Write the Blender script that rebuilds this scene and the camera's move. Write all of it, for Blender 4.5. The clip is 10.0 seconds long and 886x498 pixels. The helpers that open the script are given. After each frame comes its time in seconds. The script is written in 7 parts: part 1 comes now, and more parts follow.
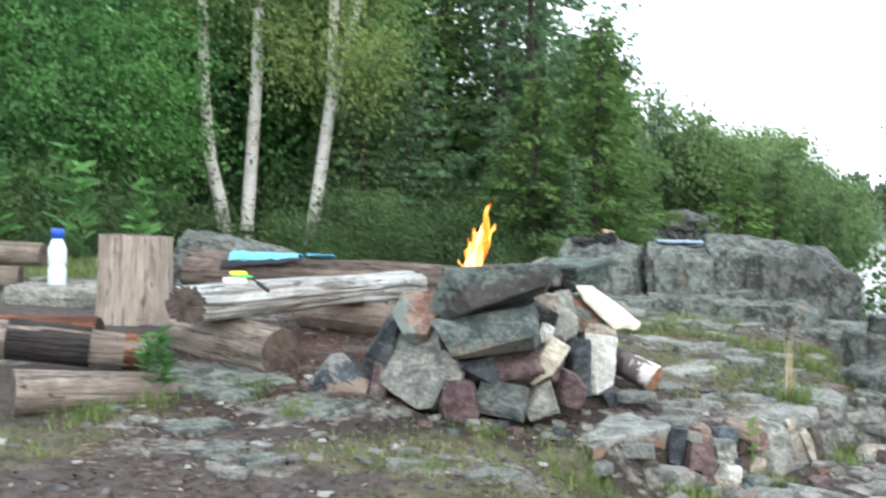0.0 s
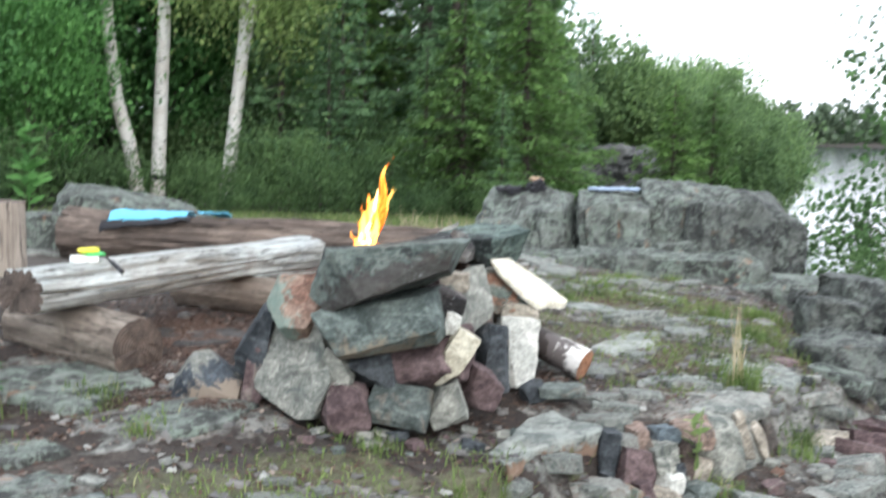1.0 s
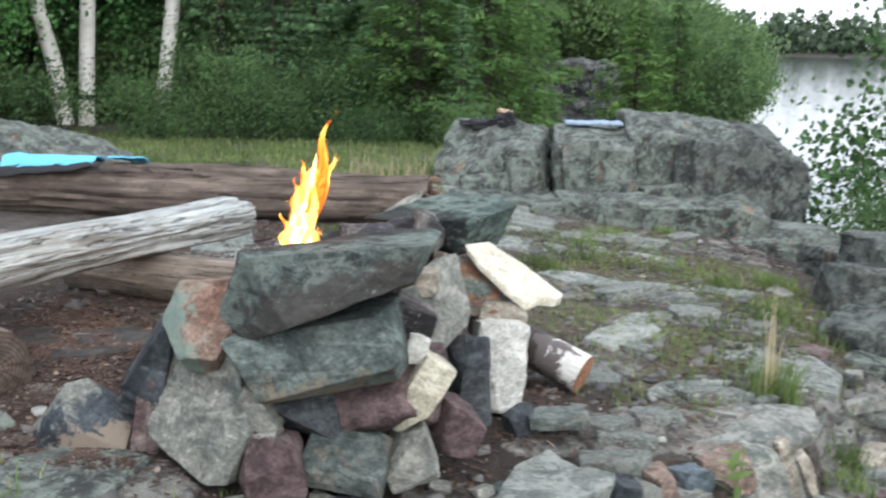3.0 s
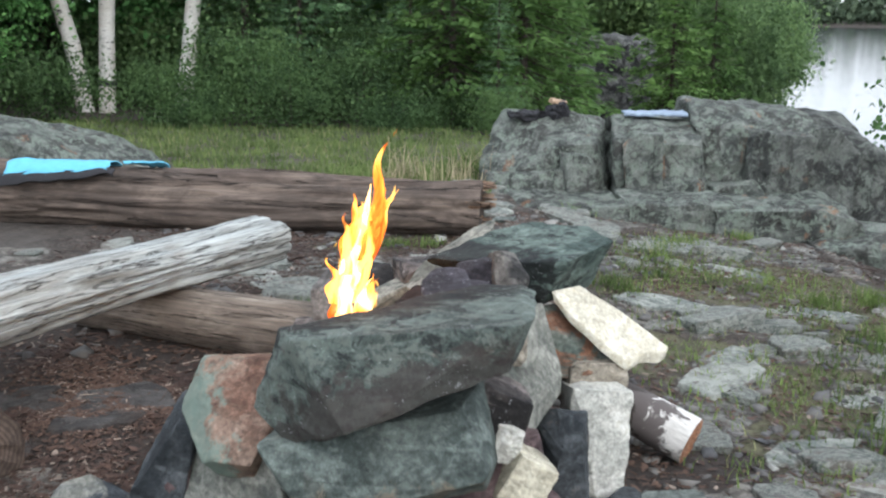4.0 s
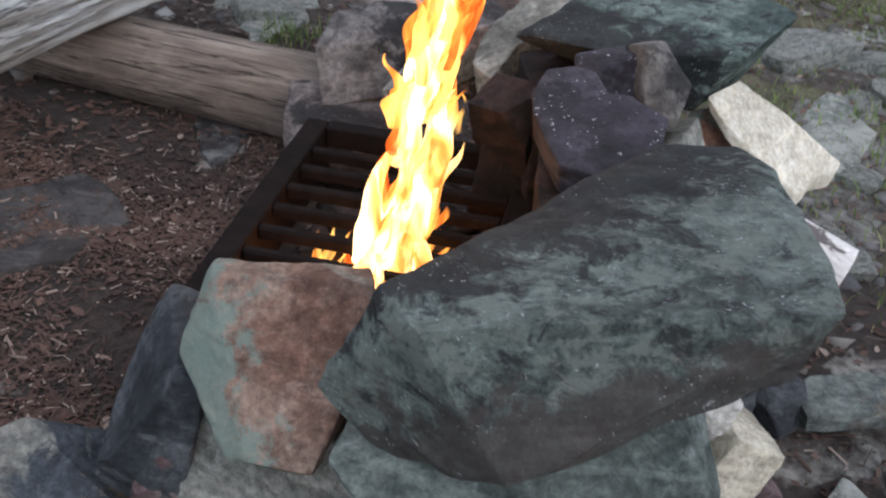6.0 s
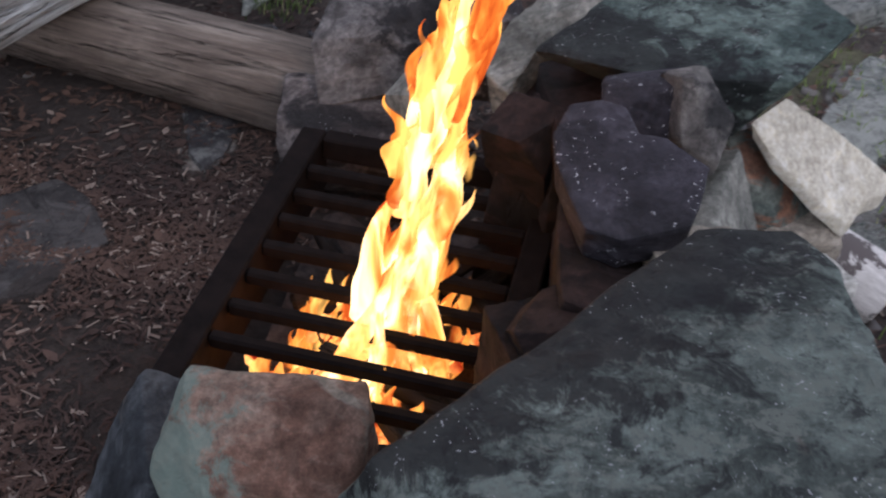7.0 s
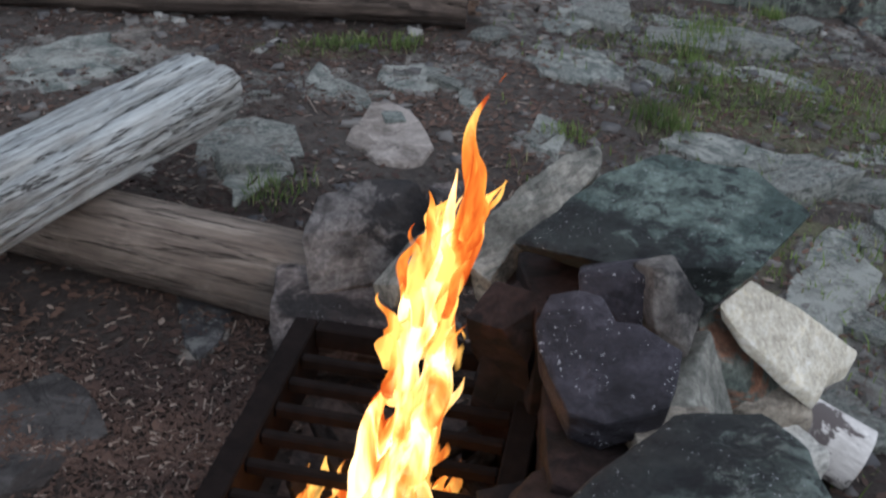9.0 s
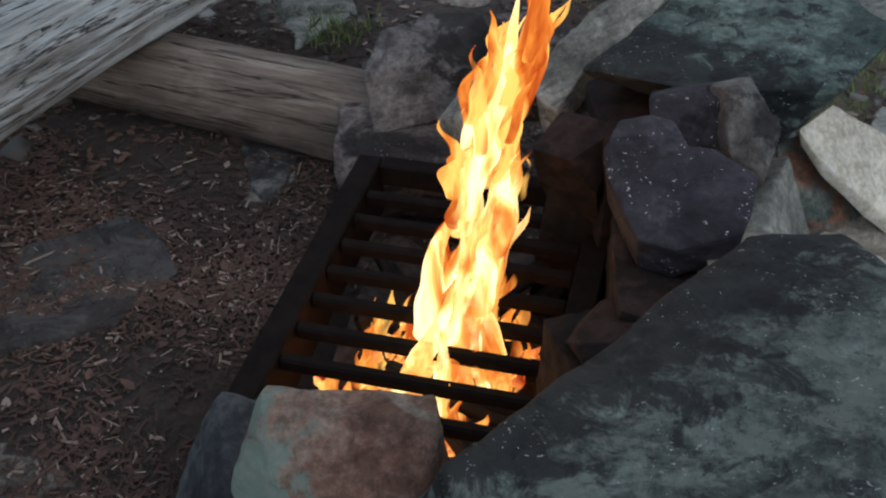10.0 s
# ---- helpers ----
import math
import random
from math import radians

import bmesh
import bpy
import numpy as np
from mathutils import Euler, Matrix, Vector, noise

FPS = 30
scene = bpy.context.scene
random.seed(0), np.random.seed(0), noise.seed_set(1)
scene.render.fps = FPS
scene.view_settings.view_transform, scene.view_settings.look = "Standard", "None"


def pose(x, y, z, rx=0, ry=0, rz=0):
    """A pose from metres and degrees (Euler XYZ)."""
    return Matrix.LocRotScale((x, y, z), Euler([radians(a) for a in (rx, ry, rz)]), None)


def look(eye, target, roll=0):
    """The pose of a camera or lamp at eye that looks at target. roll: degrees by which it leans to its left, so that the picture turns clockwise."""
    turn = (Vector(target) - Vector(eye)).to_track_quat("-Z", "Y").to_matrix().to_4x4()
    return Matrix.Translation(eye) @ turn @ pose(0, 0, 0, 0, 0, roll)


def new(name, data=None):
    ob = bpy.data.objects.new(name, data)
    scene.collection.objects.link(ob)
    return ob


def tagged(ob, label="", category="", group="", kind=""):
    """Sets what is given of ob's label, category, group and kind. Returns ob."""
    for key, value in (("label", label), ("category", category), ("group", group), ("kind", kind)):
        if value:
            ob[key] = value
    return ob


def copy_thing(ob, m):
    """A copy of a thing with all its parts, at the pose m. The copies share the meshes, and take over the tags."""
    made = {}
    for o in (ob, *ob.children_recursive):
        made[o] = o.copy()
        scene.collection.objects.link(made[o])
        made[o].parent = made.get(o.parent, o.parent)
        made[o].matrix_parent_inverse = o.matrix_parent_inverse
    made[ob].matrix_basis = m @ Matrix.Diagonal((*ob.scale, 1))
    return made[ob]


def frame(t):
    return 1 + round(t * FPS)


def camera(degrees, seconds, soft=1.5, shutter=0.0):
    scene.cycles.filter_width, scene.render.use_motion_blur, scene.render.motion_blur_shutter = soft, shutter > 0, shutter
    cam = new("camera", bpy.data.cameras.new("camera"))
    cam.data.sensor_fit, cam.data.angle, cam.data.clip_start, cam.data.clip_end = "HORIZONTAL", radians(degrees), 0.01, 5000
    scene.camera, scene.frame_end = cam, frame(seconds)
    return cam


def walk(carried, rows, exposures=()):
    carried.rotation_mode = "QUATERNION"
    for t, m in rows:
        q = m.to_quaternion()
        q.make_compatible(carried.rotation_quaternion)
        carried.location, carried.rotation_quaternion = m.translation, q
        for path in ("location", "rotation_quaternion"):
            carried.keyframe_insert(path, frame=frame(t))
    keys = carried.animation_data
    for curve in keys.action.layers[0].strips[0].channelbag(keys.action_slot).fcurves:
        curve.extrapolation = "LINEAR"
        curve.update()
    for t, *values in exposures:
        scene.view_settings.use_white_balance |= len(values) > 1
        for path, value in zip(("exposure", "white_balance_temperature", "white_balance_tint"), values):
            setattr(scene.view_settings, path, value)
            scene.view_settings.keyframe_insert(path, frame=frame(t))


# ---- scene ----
import itertools

cam = camera(43.0, 10.0, soft=2.2, shutter=0.4)
PATH = [
    (0, (0.825, 0.302, 0.893), (0.467, 2.268, 0.8), 1.7),
    (0.3, (0.822, 0.468, 0.928), (0.527, 2.441, 0.785), 1.9),
    (0.5, (0.866, 0.704, 0.913), (0.551, 2.675, 0.786), 0.3),
    (0.8, (0.885, 0.985, 0.925), (0.646, 2.966, 0.792), -0.6),
    (1, (0.858, 1.149, 1.001), (0.613, 3.122, 0.791), 1.1),
    (1.2, (0.833, 1.324, 1.001), (0.539, 3.286, 0.748), 0.8),
    (1.5, (0.779, 1.532, 1.038), (0.479, 3.498, 0.825), -1.2),
    (1.7, (0.742, 1.66, 1.08), (0.49, 3.613, 0.734), -2.2),
    (2, (0.722, 1.782, 1.112), (0.527, 3.739, 0.75), -2.0),
    (2.2, (0.72, 1.864, 1.102), (0.544, 3.822, 0.734), -2.3),
    (2.5, (0.735, 1.973, 1.092), (0.603, 3.944, 0.781), -0.1),
    (2.7, (0.735, 2.072, 1.093), (0.622, 4.044, 0.778), 1.4),
    (3, (0.703, 2.205, 1.107), (0.546, 4.165, 0.741), 1.3),
    (3.2, (0.659, 2.318, 1.108), (0.466, 4.273, 0.733), 1.3),
    (4.5, (0.461, 3.182, 1.191), (0.252, 5.101, 0.667), -0.1),
    (4.7, (0.453, 3.31, 1.188), (0.156, 5.193, 0.585), -0.9),
    (5, (0.423, 3.46, 1.197), (0.037, 5.294, 0.5), -0.8),
    (5.3, (0.333, 3.568, 1.188), (0.021, 5.399, 0.446), 0.2),
    (5.5, (0.247, 3.654, 1.172), (0.033, 5.484, 0.394), 2.1),
    (5.7, (0.133, 3.737, 1.181), (0.083, 5.52, 0.277), 4.0),
    (6.8, (0.027, 4.045, 1.302), (0.096, 5.671, 0.139), 5.2),
    (7, (0.058, 4.115, 1.304), (0.074, 5.711, 0.099), 4.6),
    (7.2, (0.066, 4.135, 1.312), (0.045, 5.715, 0.086), 3.8),
    (7.5, (0.056, 4.131, 1.337), (0.059, 5.772, 0.194), 1.8),
    (7.8, (0.058, 4.09, 1.37), (0.052, 5.825, 0.376), 1.6),
    (8, (0.038, 4.053, 1.385), (0.088, 5.833, 0.474), 3.9),
    (8.3, (0.023, 4.059, 1.393), (0.082, 5.84, 0.484), 3.1),
    (8.5, (0.039, 4.044, 1.388), (0.08, 5.834, 0.497), 3.0),
    (9, (0.037, 4.056, 1.386), (0.077, 5.81, 0.425), 3.4),
    (9.3, (0.034, 4.06, 1.335), (0.066, 5.756, 0.275), 2.7),
    (9.5, (0.032, 4.07, 1.332), (0.015, 5.697, 0.17), 2.3),
    (9.7, (0.041, 4.067, 1.326), (-0.014, 5.684, 0.15), 0.9),
    (10, (0.052, 4.072, 1.328), (-0.029, 5.688, 0.153), 0.2),
]
walk(cam, [(t, look(eye, target, roll)) for t, eye, target, roll in PATH],
     exposures=[(0, 1.69, 5750, 7), (2.5, 1.46, 5750, 7), (4.5, 1.12, 5700, 7), (5.5, 0.84, 5600, 10), (7.0, 0.12, 5500, 19), (7.5, -0.16, 5300, 13), (8.0, 0.1, 5400, 9), (9.0, 0.18, 5450, 11), (9.5, -0.17, 5450, 16), (10.0, -0.25, 5400, 8)])


# ---- world, sun, fire light ----
world = bpy.data.worlds.new("dusk_sky")
scene.world = world
world.use_nodes = True
wn, wl = world.node_tree.nodes, world.node_tree.links
sky = wn.new("ShaderNodeTexSky")
sky.sky_type, sky.sun_disc = "NISHITA", False
sky.sun_elevation, sky.sun_rotation = radians(38), radians(146)
sky.air_density, sky.dust_density, sky.ozone_density = 1.0, 4.0, 1.0
wn["Background"].inputs["Strength"].default_value = 0.15
# a thin bright cloud deck over the clear sky
cloud = wn.new("ShaderNodeTexNoise")
cloud.inputs["Scale"].default_value, cloud.inputs["Detail"].default_value = 2.0, 5.0
cover_mix = wn.new("ShaderNodeMix")
cover_mix.data_type = "RGBA"
cover_ramp = wn.new("ShaderNodeMapRange")
cover_ramp.inputs["From Min"].default_value, cover_ramp.inputs["From Max"].default_value = 0.3, 0.7
cover_ramp.inputs["To Min"].default_value, cover_ramp.inputs["To Max"].default_value = 0.7, 0.95
wl.new(cloud.outputs["Fac"], cover_ramp.inputs["Value"])
wl.new(cover_ramp.outputs["Result"], cover_mix.inputs["Factor"])
wl.new(sky.outputs["Color"], cover_mix.inputs["A"])
cover_mix.inputs["B"].default_value = (5.6, 5.4, 5.3, 1)
wl.new(cover_mix.outputs["Result"], wn["Background"].inputs["Color"])

sun = new("sun", bpy.data.lights.new("sun", "SUN"))
sun.data.energy, sun.data.angle, sun.data.color = 0.5, radians(60), (1.0, 0.95, 0.88)
sun.matrix_world = look((4, -6, 9), (0, 5, 0))

fire_lamp = new("fire_glow", bpy.data.lights.new("fire_glow", "POINT"))
fire_lamp.data.energy, fire_lamp.data.color, fire_lamp.data.shadow_soft_size = 2.6, (1.0, 0.26, 0.06), 0.05
fire_lamp.location = (-0.02, 5.27, 0.225)


# ---- materials ----
def nodes_of(name):
    m = bpy.data.materials.new(name)
    m.use_nodes = True
    return m, m.node_tree.nodes, m.node_tree.links, m.node_tree.nodes["Principled BSDF"]


def noise_tex(n, l, coord, scale, detail=6.0, rough=0.6, dist=0.0, stretch=None):
    t = n.new("ShaderNodeTexNoise")
    t.inputs["Scale"].default_value, t.inputs["Detail"].default_value = scale, detail
    t.inputs["Roughness"].default_value, t.inputs["Distortion"].default_value = rough, dist
    if stretch:
        mp = n.new("ShaderNodeMapping")
        mp.inputs["Scale"].default_value = stretch
        l.new(coord, mp.inputs["Vector"])
        coord = mp.outputs["Vector"]
    l.new(coord, t.inputs["Vector"])
    return t


def ramp(n, l, fac, *stops):
    r = n.new("ShaderNodeValToRGB")
    e = r.color_ramp.elements
    while len(e) < len(stops):
        e.new(0.5)
    for k, (p, c) in zip(e, stops):
        k.position = p
        k.color = (c, c, c, 1) if isinstance(c, (int, float)) else (*c, 1)
    l.new(fac, r.inputs["Fac"])
    return r


def mix(n, l, fac, a, b, mode="MIX"):
    m = n.new("ShaderNodeMix")
    m.data_type, m.blend_type = "RGBA", mode
    for sock, v in ((m.inputs["Factor"], fac), (m.inputs["A"], a), (m.inputs["B"], b)):
        if hasattr(v, "is_linked"):
            l.new(v, sock)
        elif isinstance(v, (int, float)):
            sock.default_value = v
        else:
            sock.default_value = (*v, 1)
    return m.outputs["Result"]


def bump(n, l, p, height, strength, distance, below=None):
    b = n.new("ShaderNodeBump")
    b.inputs["Strength"].default_value, b.inputs["Distance"].default_value = strength, distance
    l.new(height, b.inputs["Height"])
    if below:
        l.new(below, b.inputs["Normal"])
    l.new(b.outputs["Normal"], p.inputs["Normal"])
    return b.outputs["Normal"]


def stone_mat(name, base, second, stain=None, stain_at=0.58, flecks=0.0, rough=0.8, scale=1.0, soot=0.0, lichen=None, smoked=None, rust=None, flank=None):
    """Broken stone: two tones in ragged patches, a stain, fine grit; smoked: the way (x, y, z, start) in which soot has
    settled on it; flank: the same with the tint of one side.
    """
    m, n, l, p = nodes_of(name)
    tc = n.new("ShaderNodeTexCoord")
    oi = n.new("ShaderNodeObjectInfo")
    add = n.new("ShaderNodeVectorMath")
    add.operation = "ADD"
    mul = n.new("ShaderNodeVectorMath")
    mul.operation = "SCALE"
    mul.inputs["Scale"].default_value = 7.0
    l.new(oi.outputs["Location"], mul.inputs[0])
    l.new(tc.outputs["Object"], add.inputs[0])
    l.new(mul.outputs["Vector"], add.inputs[1])
    co = add.outputs["Vector"]
    calm = 0.32 if scale == 1.0 else 1.0
    shade, rasp = (0.45, 0.5) if base[0] < 0.3 else (0.78, 0.28)
    big = noise_tex(n, l, co, 8 * scale * (0.3 + 0.7 * calm), 7, 0.62, 0.8)
    col = mix(n, l, ramp(n, l, big.outputs["Fac"], (0.43, 0.0), (0.57, 1.0)).outputs["Color"], base, second)
    patch = noise_tex(n, l, co, 19 * scale, 7, 0.62, 1.2)
    col = mix(n, l, ramp(n, l, patch.outputs["Fac"], (0.52, 0.0), (0.60, 0.42 * calm)).outputs["Color"], col, tuple(min(1, c * 1.7 + min(0.01, 0.3 * c)) for c in second))
    col = mix(n, l, ramp(n, l, patch.outputs["Fac"], (0.37, 0.6 * calm), (0.45, 0.0)).outputs["Color"], col, tuple(c * 0.5 for c in base))
    if scale == 1.0:
        # broad weathered tones and thin dark seams
        tone = noise_tex(n, l, co, 7.5, 8, 0.66, 0.7, (1.0, 1.0, 1.5))
        col = mix(n, l, ramp(n, l, tone.outputs["Fac"], (0.55, 0.0), (0.61, 0.55)).outputs["Color"], col, tuple(c * shade for c in base))
        col = mix(n, l, ramp(n, l, tone.outputs["Fac"], (0.39, 0.6), (0.45, 0.0)).outputs["Color"], col, tuple(min(1, c * 1.35 + min(0.015, 0.3 * c)) for c in second))
    if stain:
        st = noise_tex(n, l, co, 5 * scale, 6, 0.68, 1.0)
        col = mix(n, l, ramp(n, l, st.outputs["Fac"], (stain_at - 0.02, 0.0), (stain_at + 0.03, 0.9)).outputs["Color"], col, stain)
    if rust:
        ru = noise_tex(n, l, co, 3.1 * scale, 5, 0.7, 0.5)
        col = mix(n, l, ramp(n, l, ru.outputs["Fac"], (0.66, 0.0), (0.70, 0.8)).outputs["Color"], col, rust)
    fine = noise_tex(n, l, co, 100 * scale ** 0.5, 6, 0.78)
    if scale == 1.0:
        # thin layers of paler and darker stone
        bed = noise_tex(n, l, co, 6, 5, 0.6, 1.2, (0.7, 0.9, 2.4))
        col = mix(n, l, ramp(n, l, bed.outputs["Fac"], (0.55, 0.0), (0.63, 0.4)).outputs["Color"], col, tuple(min(1, c * 1.5 + min(0.01, 0.3 * c)) for c in second))
        col = mix(n, l, ramp(n, l, bed.outputs["Fac"], (0.36, 0.5), (0.44, 0.0)).outputs["Color"], col, tuple(c * (shade + 0.1) for c in base))
    if rust:
        # dark runs of water and rust down the faces
        run = noise_tex(n, l, co, 5.5, 6, 0.6, 0.5, (1.3, 1.3, 0.16))
        col = mix(n, l, ramp(n, l, run.outputs["Fac"], (0.36, 0.85), (0.45, 0.0)).outputs["Color"], col, (0.028, 0.03, 0.028))
        col = mix(n, l, ramp(n, l, run.outputs["Fac"], (0.63, 0.0), (0.67, 0.65)).outputs["Color"], col, rust)
    col = mix(n, l, 0.65 - 0.05 * calm, col, ramp(n, l, fine.outputs["Fac"], (0.32, 0.2), (0.68, 0.82)).outputs["Color"], "OVERLAY")
    if scale == 1.0:
        grit = noise_tex(n, l, co, 42, 7, 0.72, 0.4)
        col = mix(n, l, rasp, col, ramp(n, l, grit.outputs["Fac"], (0.38, 0.2), (0.62, 0.8)).outputs["Color"], "OVERLAY")
    vein = noise_tex(n, l, co, 6 * scale, 4, 0.6, 1.5)
    col = mix(n, l, ramp(n, l, vein.outputs["Fac"], (0.488, 0.0), (0.5, 0.6 * calm), (0.512, 0.0)).outputs["Color"], col, tuple(c * 0.35 for c in base))
    if lichen:
        li = noise_tex(n, l, co, 24 * scale, 9, 0.8, 0.3)
        col = mix(n, l, ramp(n, l, li.outputs["Fac"], (0.515, 0.0), (0.57, 0.9)).outputs["Color"], col, lichen)
    if soot:
        so = noise_tex(n, l, co, 24, 8, 0.75, 0.5)
        col = mix(n, l, ramp(n, l, so.outputs["Fac"], (0.38 + 0.1 * soot, 0.85), (0.45 + 0.12 * soot, 0.0)).outputs["Color"], col, (0.014, 0.015, 0.016))
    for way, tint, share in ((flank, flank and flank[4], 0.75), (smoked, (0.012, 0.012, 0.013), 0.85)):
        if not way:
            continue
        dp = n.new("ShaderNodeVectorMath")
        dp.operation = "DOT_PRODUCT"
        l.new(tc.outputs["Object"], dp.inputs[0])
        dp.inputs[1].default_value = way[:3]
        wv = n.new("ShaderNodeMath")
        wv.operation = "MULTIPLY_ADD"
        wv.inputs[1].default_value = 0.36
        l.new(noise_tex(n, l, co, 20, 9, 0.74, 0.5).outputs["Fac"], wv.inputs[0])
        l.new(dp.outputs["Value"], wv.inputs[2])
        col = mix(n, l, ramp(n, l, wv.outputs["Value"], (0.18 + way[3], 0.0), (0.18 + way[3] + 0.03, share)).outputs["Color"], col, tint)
    if flecks:
        fl = None
        for sc, wd in ((58, 0.11), (115, 0.17)):
            vo = n.new("ShaderNodeTexVoronoi")
            vo.inputs["Scale"].default_value = sc
            mp = noise_tex(n, l, co, 60, 2)
            wob = mix(n, l, 0.03, co, mp.outputs["Color"])
            l.new(wob, vo.inputs["Vector"])
            one = ramp(n, l, vo.outputs["Distance"], (wd - 0.04, 1.0), (wd, 0.0)).outputs["Color"]
            gate = noise_tex(n, l, co, 9 if sc == 58 else 14, 2)
            one = mix(n, l, ramp(n, l, gate.outputs["Fac"], (0.52 - 0.04 * flecks, 0.0), (0.58 - 0.04 * flecks, min(1.0, 0.3 + flecks))).outputs["Color"], (0, 0, 0), one)
            fl = one if fl is None else mix(n, l, 1.0, fl, one, "LIGHTEN")
        col = mix(n, l, fl, col, (0.6, 0.62, 0.64))
    l.new(col, p.inputs["Base Color"])
    l.new(ramp(n, l, fine.outputs["Fac"], (0.2, rough - 0.15), (0.8, min(1, rough + 0.12))).outputs["Color"], p.inputs["Roughness"])
    p.inputs["Specular IOR Level"].default_value = 0.2
    one = bump(n, l, p, patch.outputs["Fac"], 0.3 + 0.5 * calm, (0.006 if scale == 1.0 else 0.014) / scale ** 0.5)
    bump(n, l, p, fine.outputs["Fac"], 0.75, 0.005, one)
    return m


def wood_mat(name, light, dark, crack=(0.03, 0.025, 0.02), grain=1.0, stain=None, deep=1.0):
    """Weathered wood, its grain along the local x axis."""
    m, n, l, p = nodes_of(name)
    co = n.new("ShaderNodeTexCoord").outputs["Object"]
    g1 = noise_tex(n, l, co, 22 * grain, 8, 0.7, 0.35, (0.08, 1, 1))
    g2 = noise_tex(n, l, co, 95 * grain, 7, 0.75, 0.3, (0.05, 1, 1))
    split = noise_tex(n, l, co, 17 * grain, 5, 0.65, 0.4, (0.06, 1, 1))
    fibre = noise_tex(n, l, co, 46 * grain, 4, 0.6, 0.25, (0.05, 1, 1))
    blot = noise_tex(n, l, co, 6, 6, 0.66, 0.8, (0.6, 1, 1))
    col = mix(n, l, ramp(n, l, g1.outputs["Fac"], (0.36, 0.0), (0.60, 1.0)).outputs["Color"], dark, light)
    col = mix(n, l, ramp(n, l, blot.outputs["Fac"], (0.44, 0.0), (0.58, 0.75)).outputs["Color"], col, stain or tuple(0.55 * c for c in dark))
    col = mix(n, l, ramp(n, l, g2.outputs["Fac"], (0.36, 0.9 * deep), (0.45, 0.0)).outputs["Color"], col, tuple(0.6 * c for c in dark))
    lines = ramp(n, l, split.outputs["Fac"], (0.485, 0.0), (0.497, 1.0), (0.509, 0.0))
    thin = ramp(n, l, fibre.outputs["Fac"], (0.47, 0.0), (0.495, 0.75 * deep), (0.52, 0.0))
    col = mix(n, l, thin.outputs["Color"], col, tuple(0.4 * c for c in dark))
    col = mix(n, l, lines.outputs["Color"], col, crack)
    col = mix(n, l, 0.35 + 0.25 * deep, col, ramp(n, l, g2.outputs["Fac"], (0.34, 0.15), (0.66, 0.88)).outputs["Color"], "OVERLAY")
    l.new(col, p.inputs["Base Color"])
    p.inputs["Roughness"].default_value = 0.85
    p.inputs["Specular IOR Level"].default_value = 0.25
    inv = n.new("ShaderNodeInvert")
    l.new(lines.outputs["Color"], inv.inputs["Color"])
    one = bump(n, l, p, g1.outputs["Fac"], 0.8, 0.014)
    two = bump(n, l, p, inv.outputs["Color"], 0.9, 0.014, one)
    bump(n, l, p, g2.outputs["Fac"], 0.7, 0.006, two)
    return m


def endgrain_mat(name, light, dark):
    m, n, l, p = nodes_of(name)
    co = n.new("ShaderNodeTexCoord").outputs["Object"]
    w = n.new("ShaderNodeTexWave")
    w.wave_type, w.rings_direction = "RINGS", "X"
    w.inputs["Scale"].default_value, w.inputs["Distortion"].default_value, w.inputs["Detail"].default_value = 26, 5.0, 5
    l.new(co, w.inputs["Vector"])
    b = noise_tex(n, l, co, 14, 6, 0.7)
    col = mix(n, l, w.outputs["Fac"], dark, light)
    col = mix(n, l, ramp(n, l, b.outputs["Fac"], (0.4, 0.0), (0.65, 0.9)).outputs["Color"], col, tuple(0.35 * c for c in dark))
    l.new(col, p.inputs["Base Color"])
    p.inputs["Roughness"].default_value = 0.9
    bump(n, l, p, b.outputs["Fac"], 0.6, 0.01)
    return m


def plain_mat(name, color, rough=0.6, metal=0.0, var=0.25, scale=30.0, trans=0.0):
    m, n, l, p = nodes_of(name)
    co = n.new("ShaderNodeTexCoord").outputs["Object"]
    t = noise_tex(n, l, co, scale, 5, 0.65)
    col = mix(n, l, ramp(n, l, t.outputs["Fac"], (0.3, 0.0), (0.7, 1.0)).outputs["Color"], tuple(c * (1 - var) for c in color), tuple(min(1, c * (1 + var)) for c in color))
    l.new(col, p.inputs["Base Color"])
    p.inputs["Roughness"].default_value, p.inputs["Metallic"].default_value = rough, metal
    p.inputs["Transmission Weight"].default_value = trans
    bump(n, l, p, t.outputs["Fac"], 0.3, 0.004)
    return m


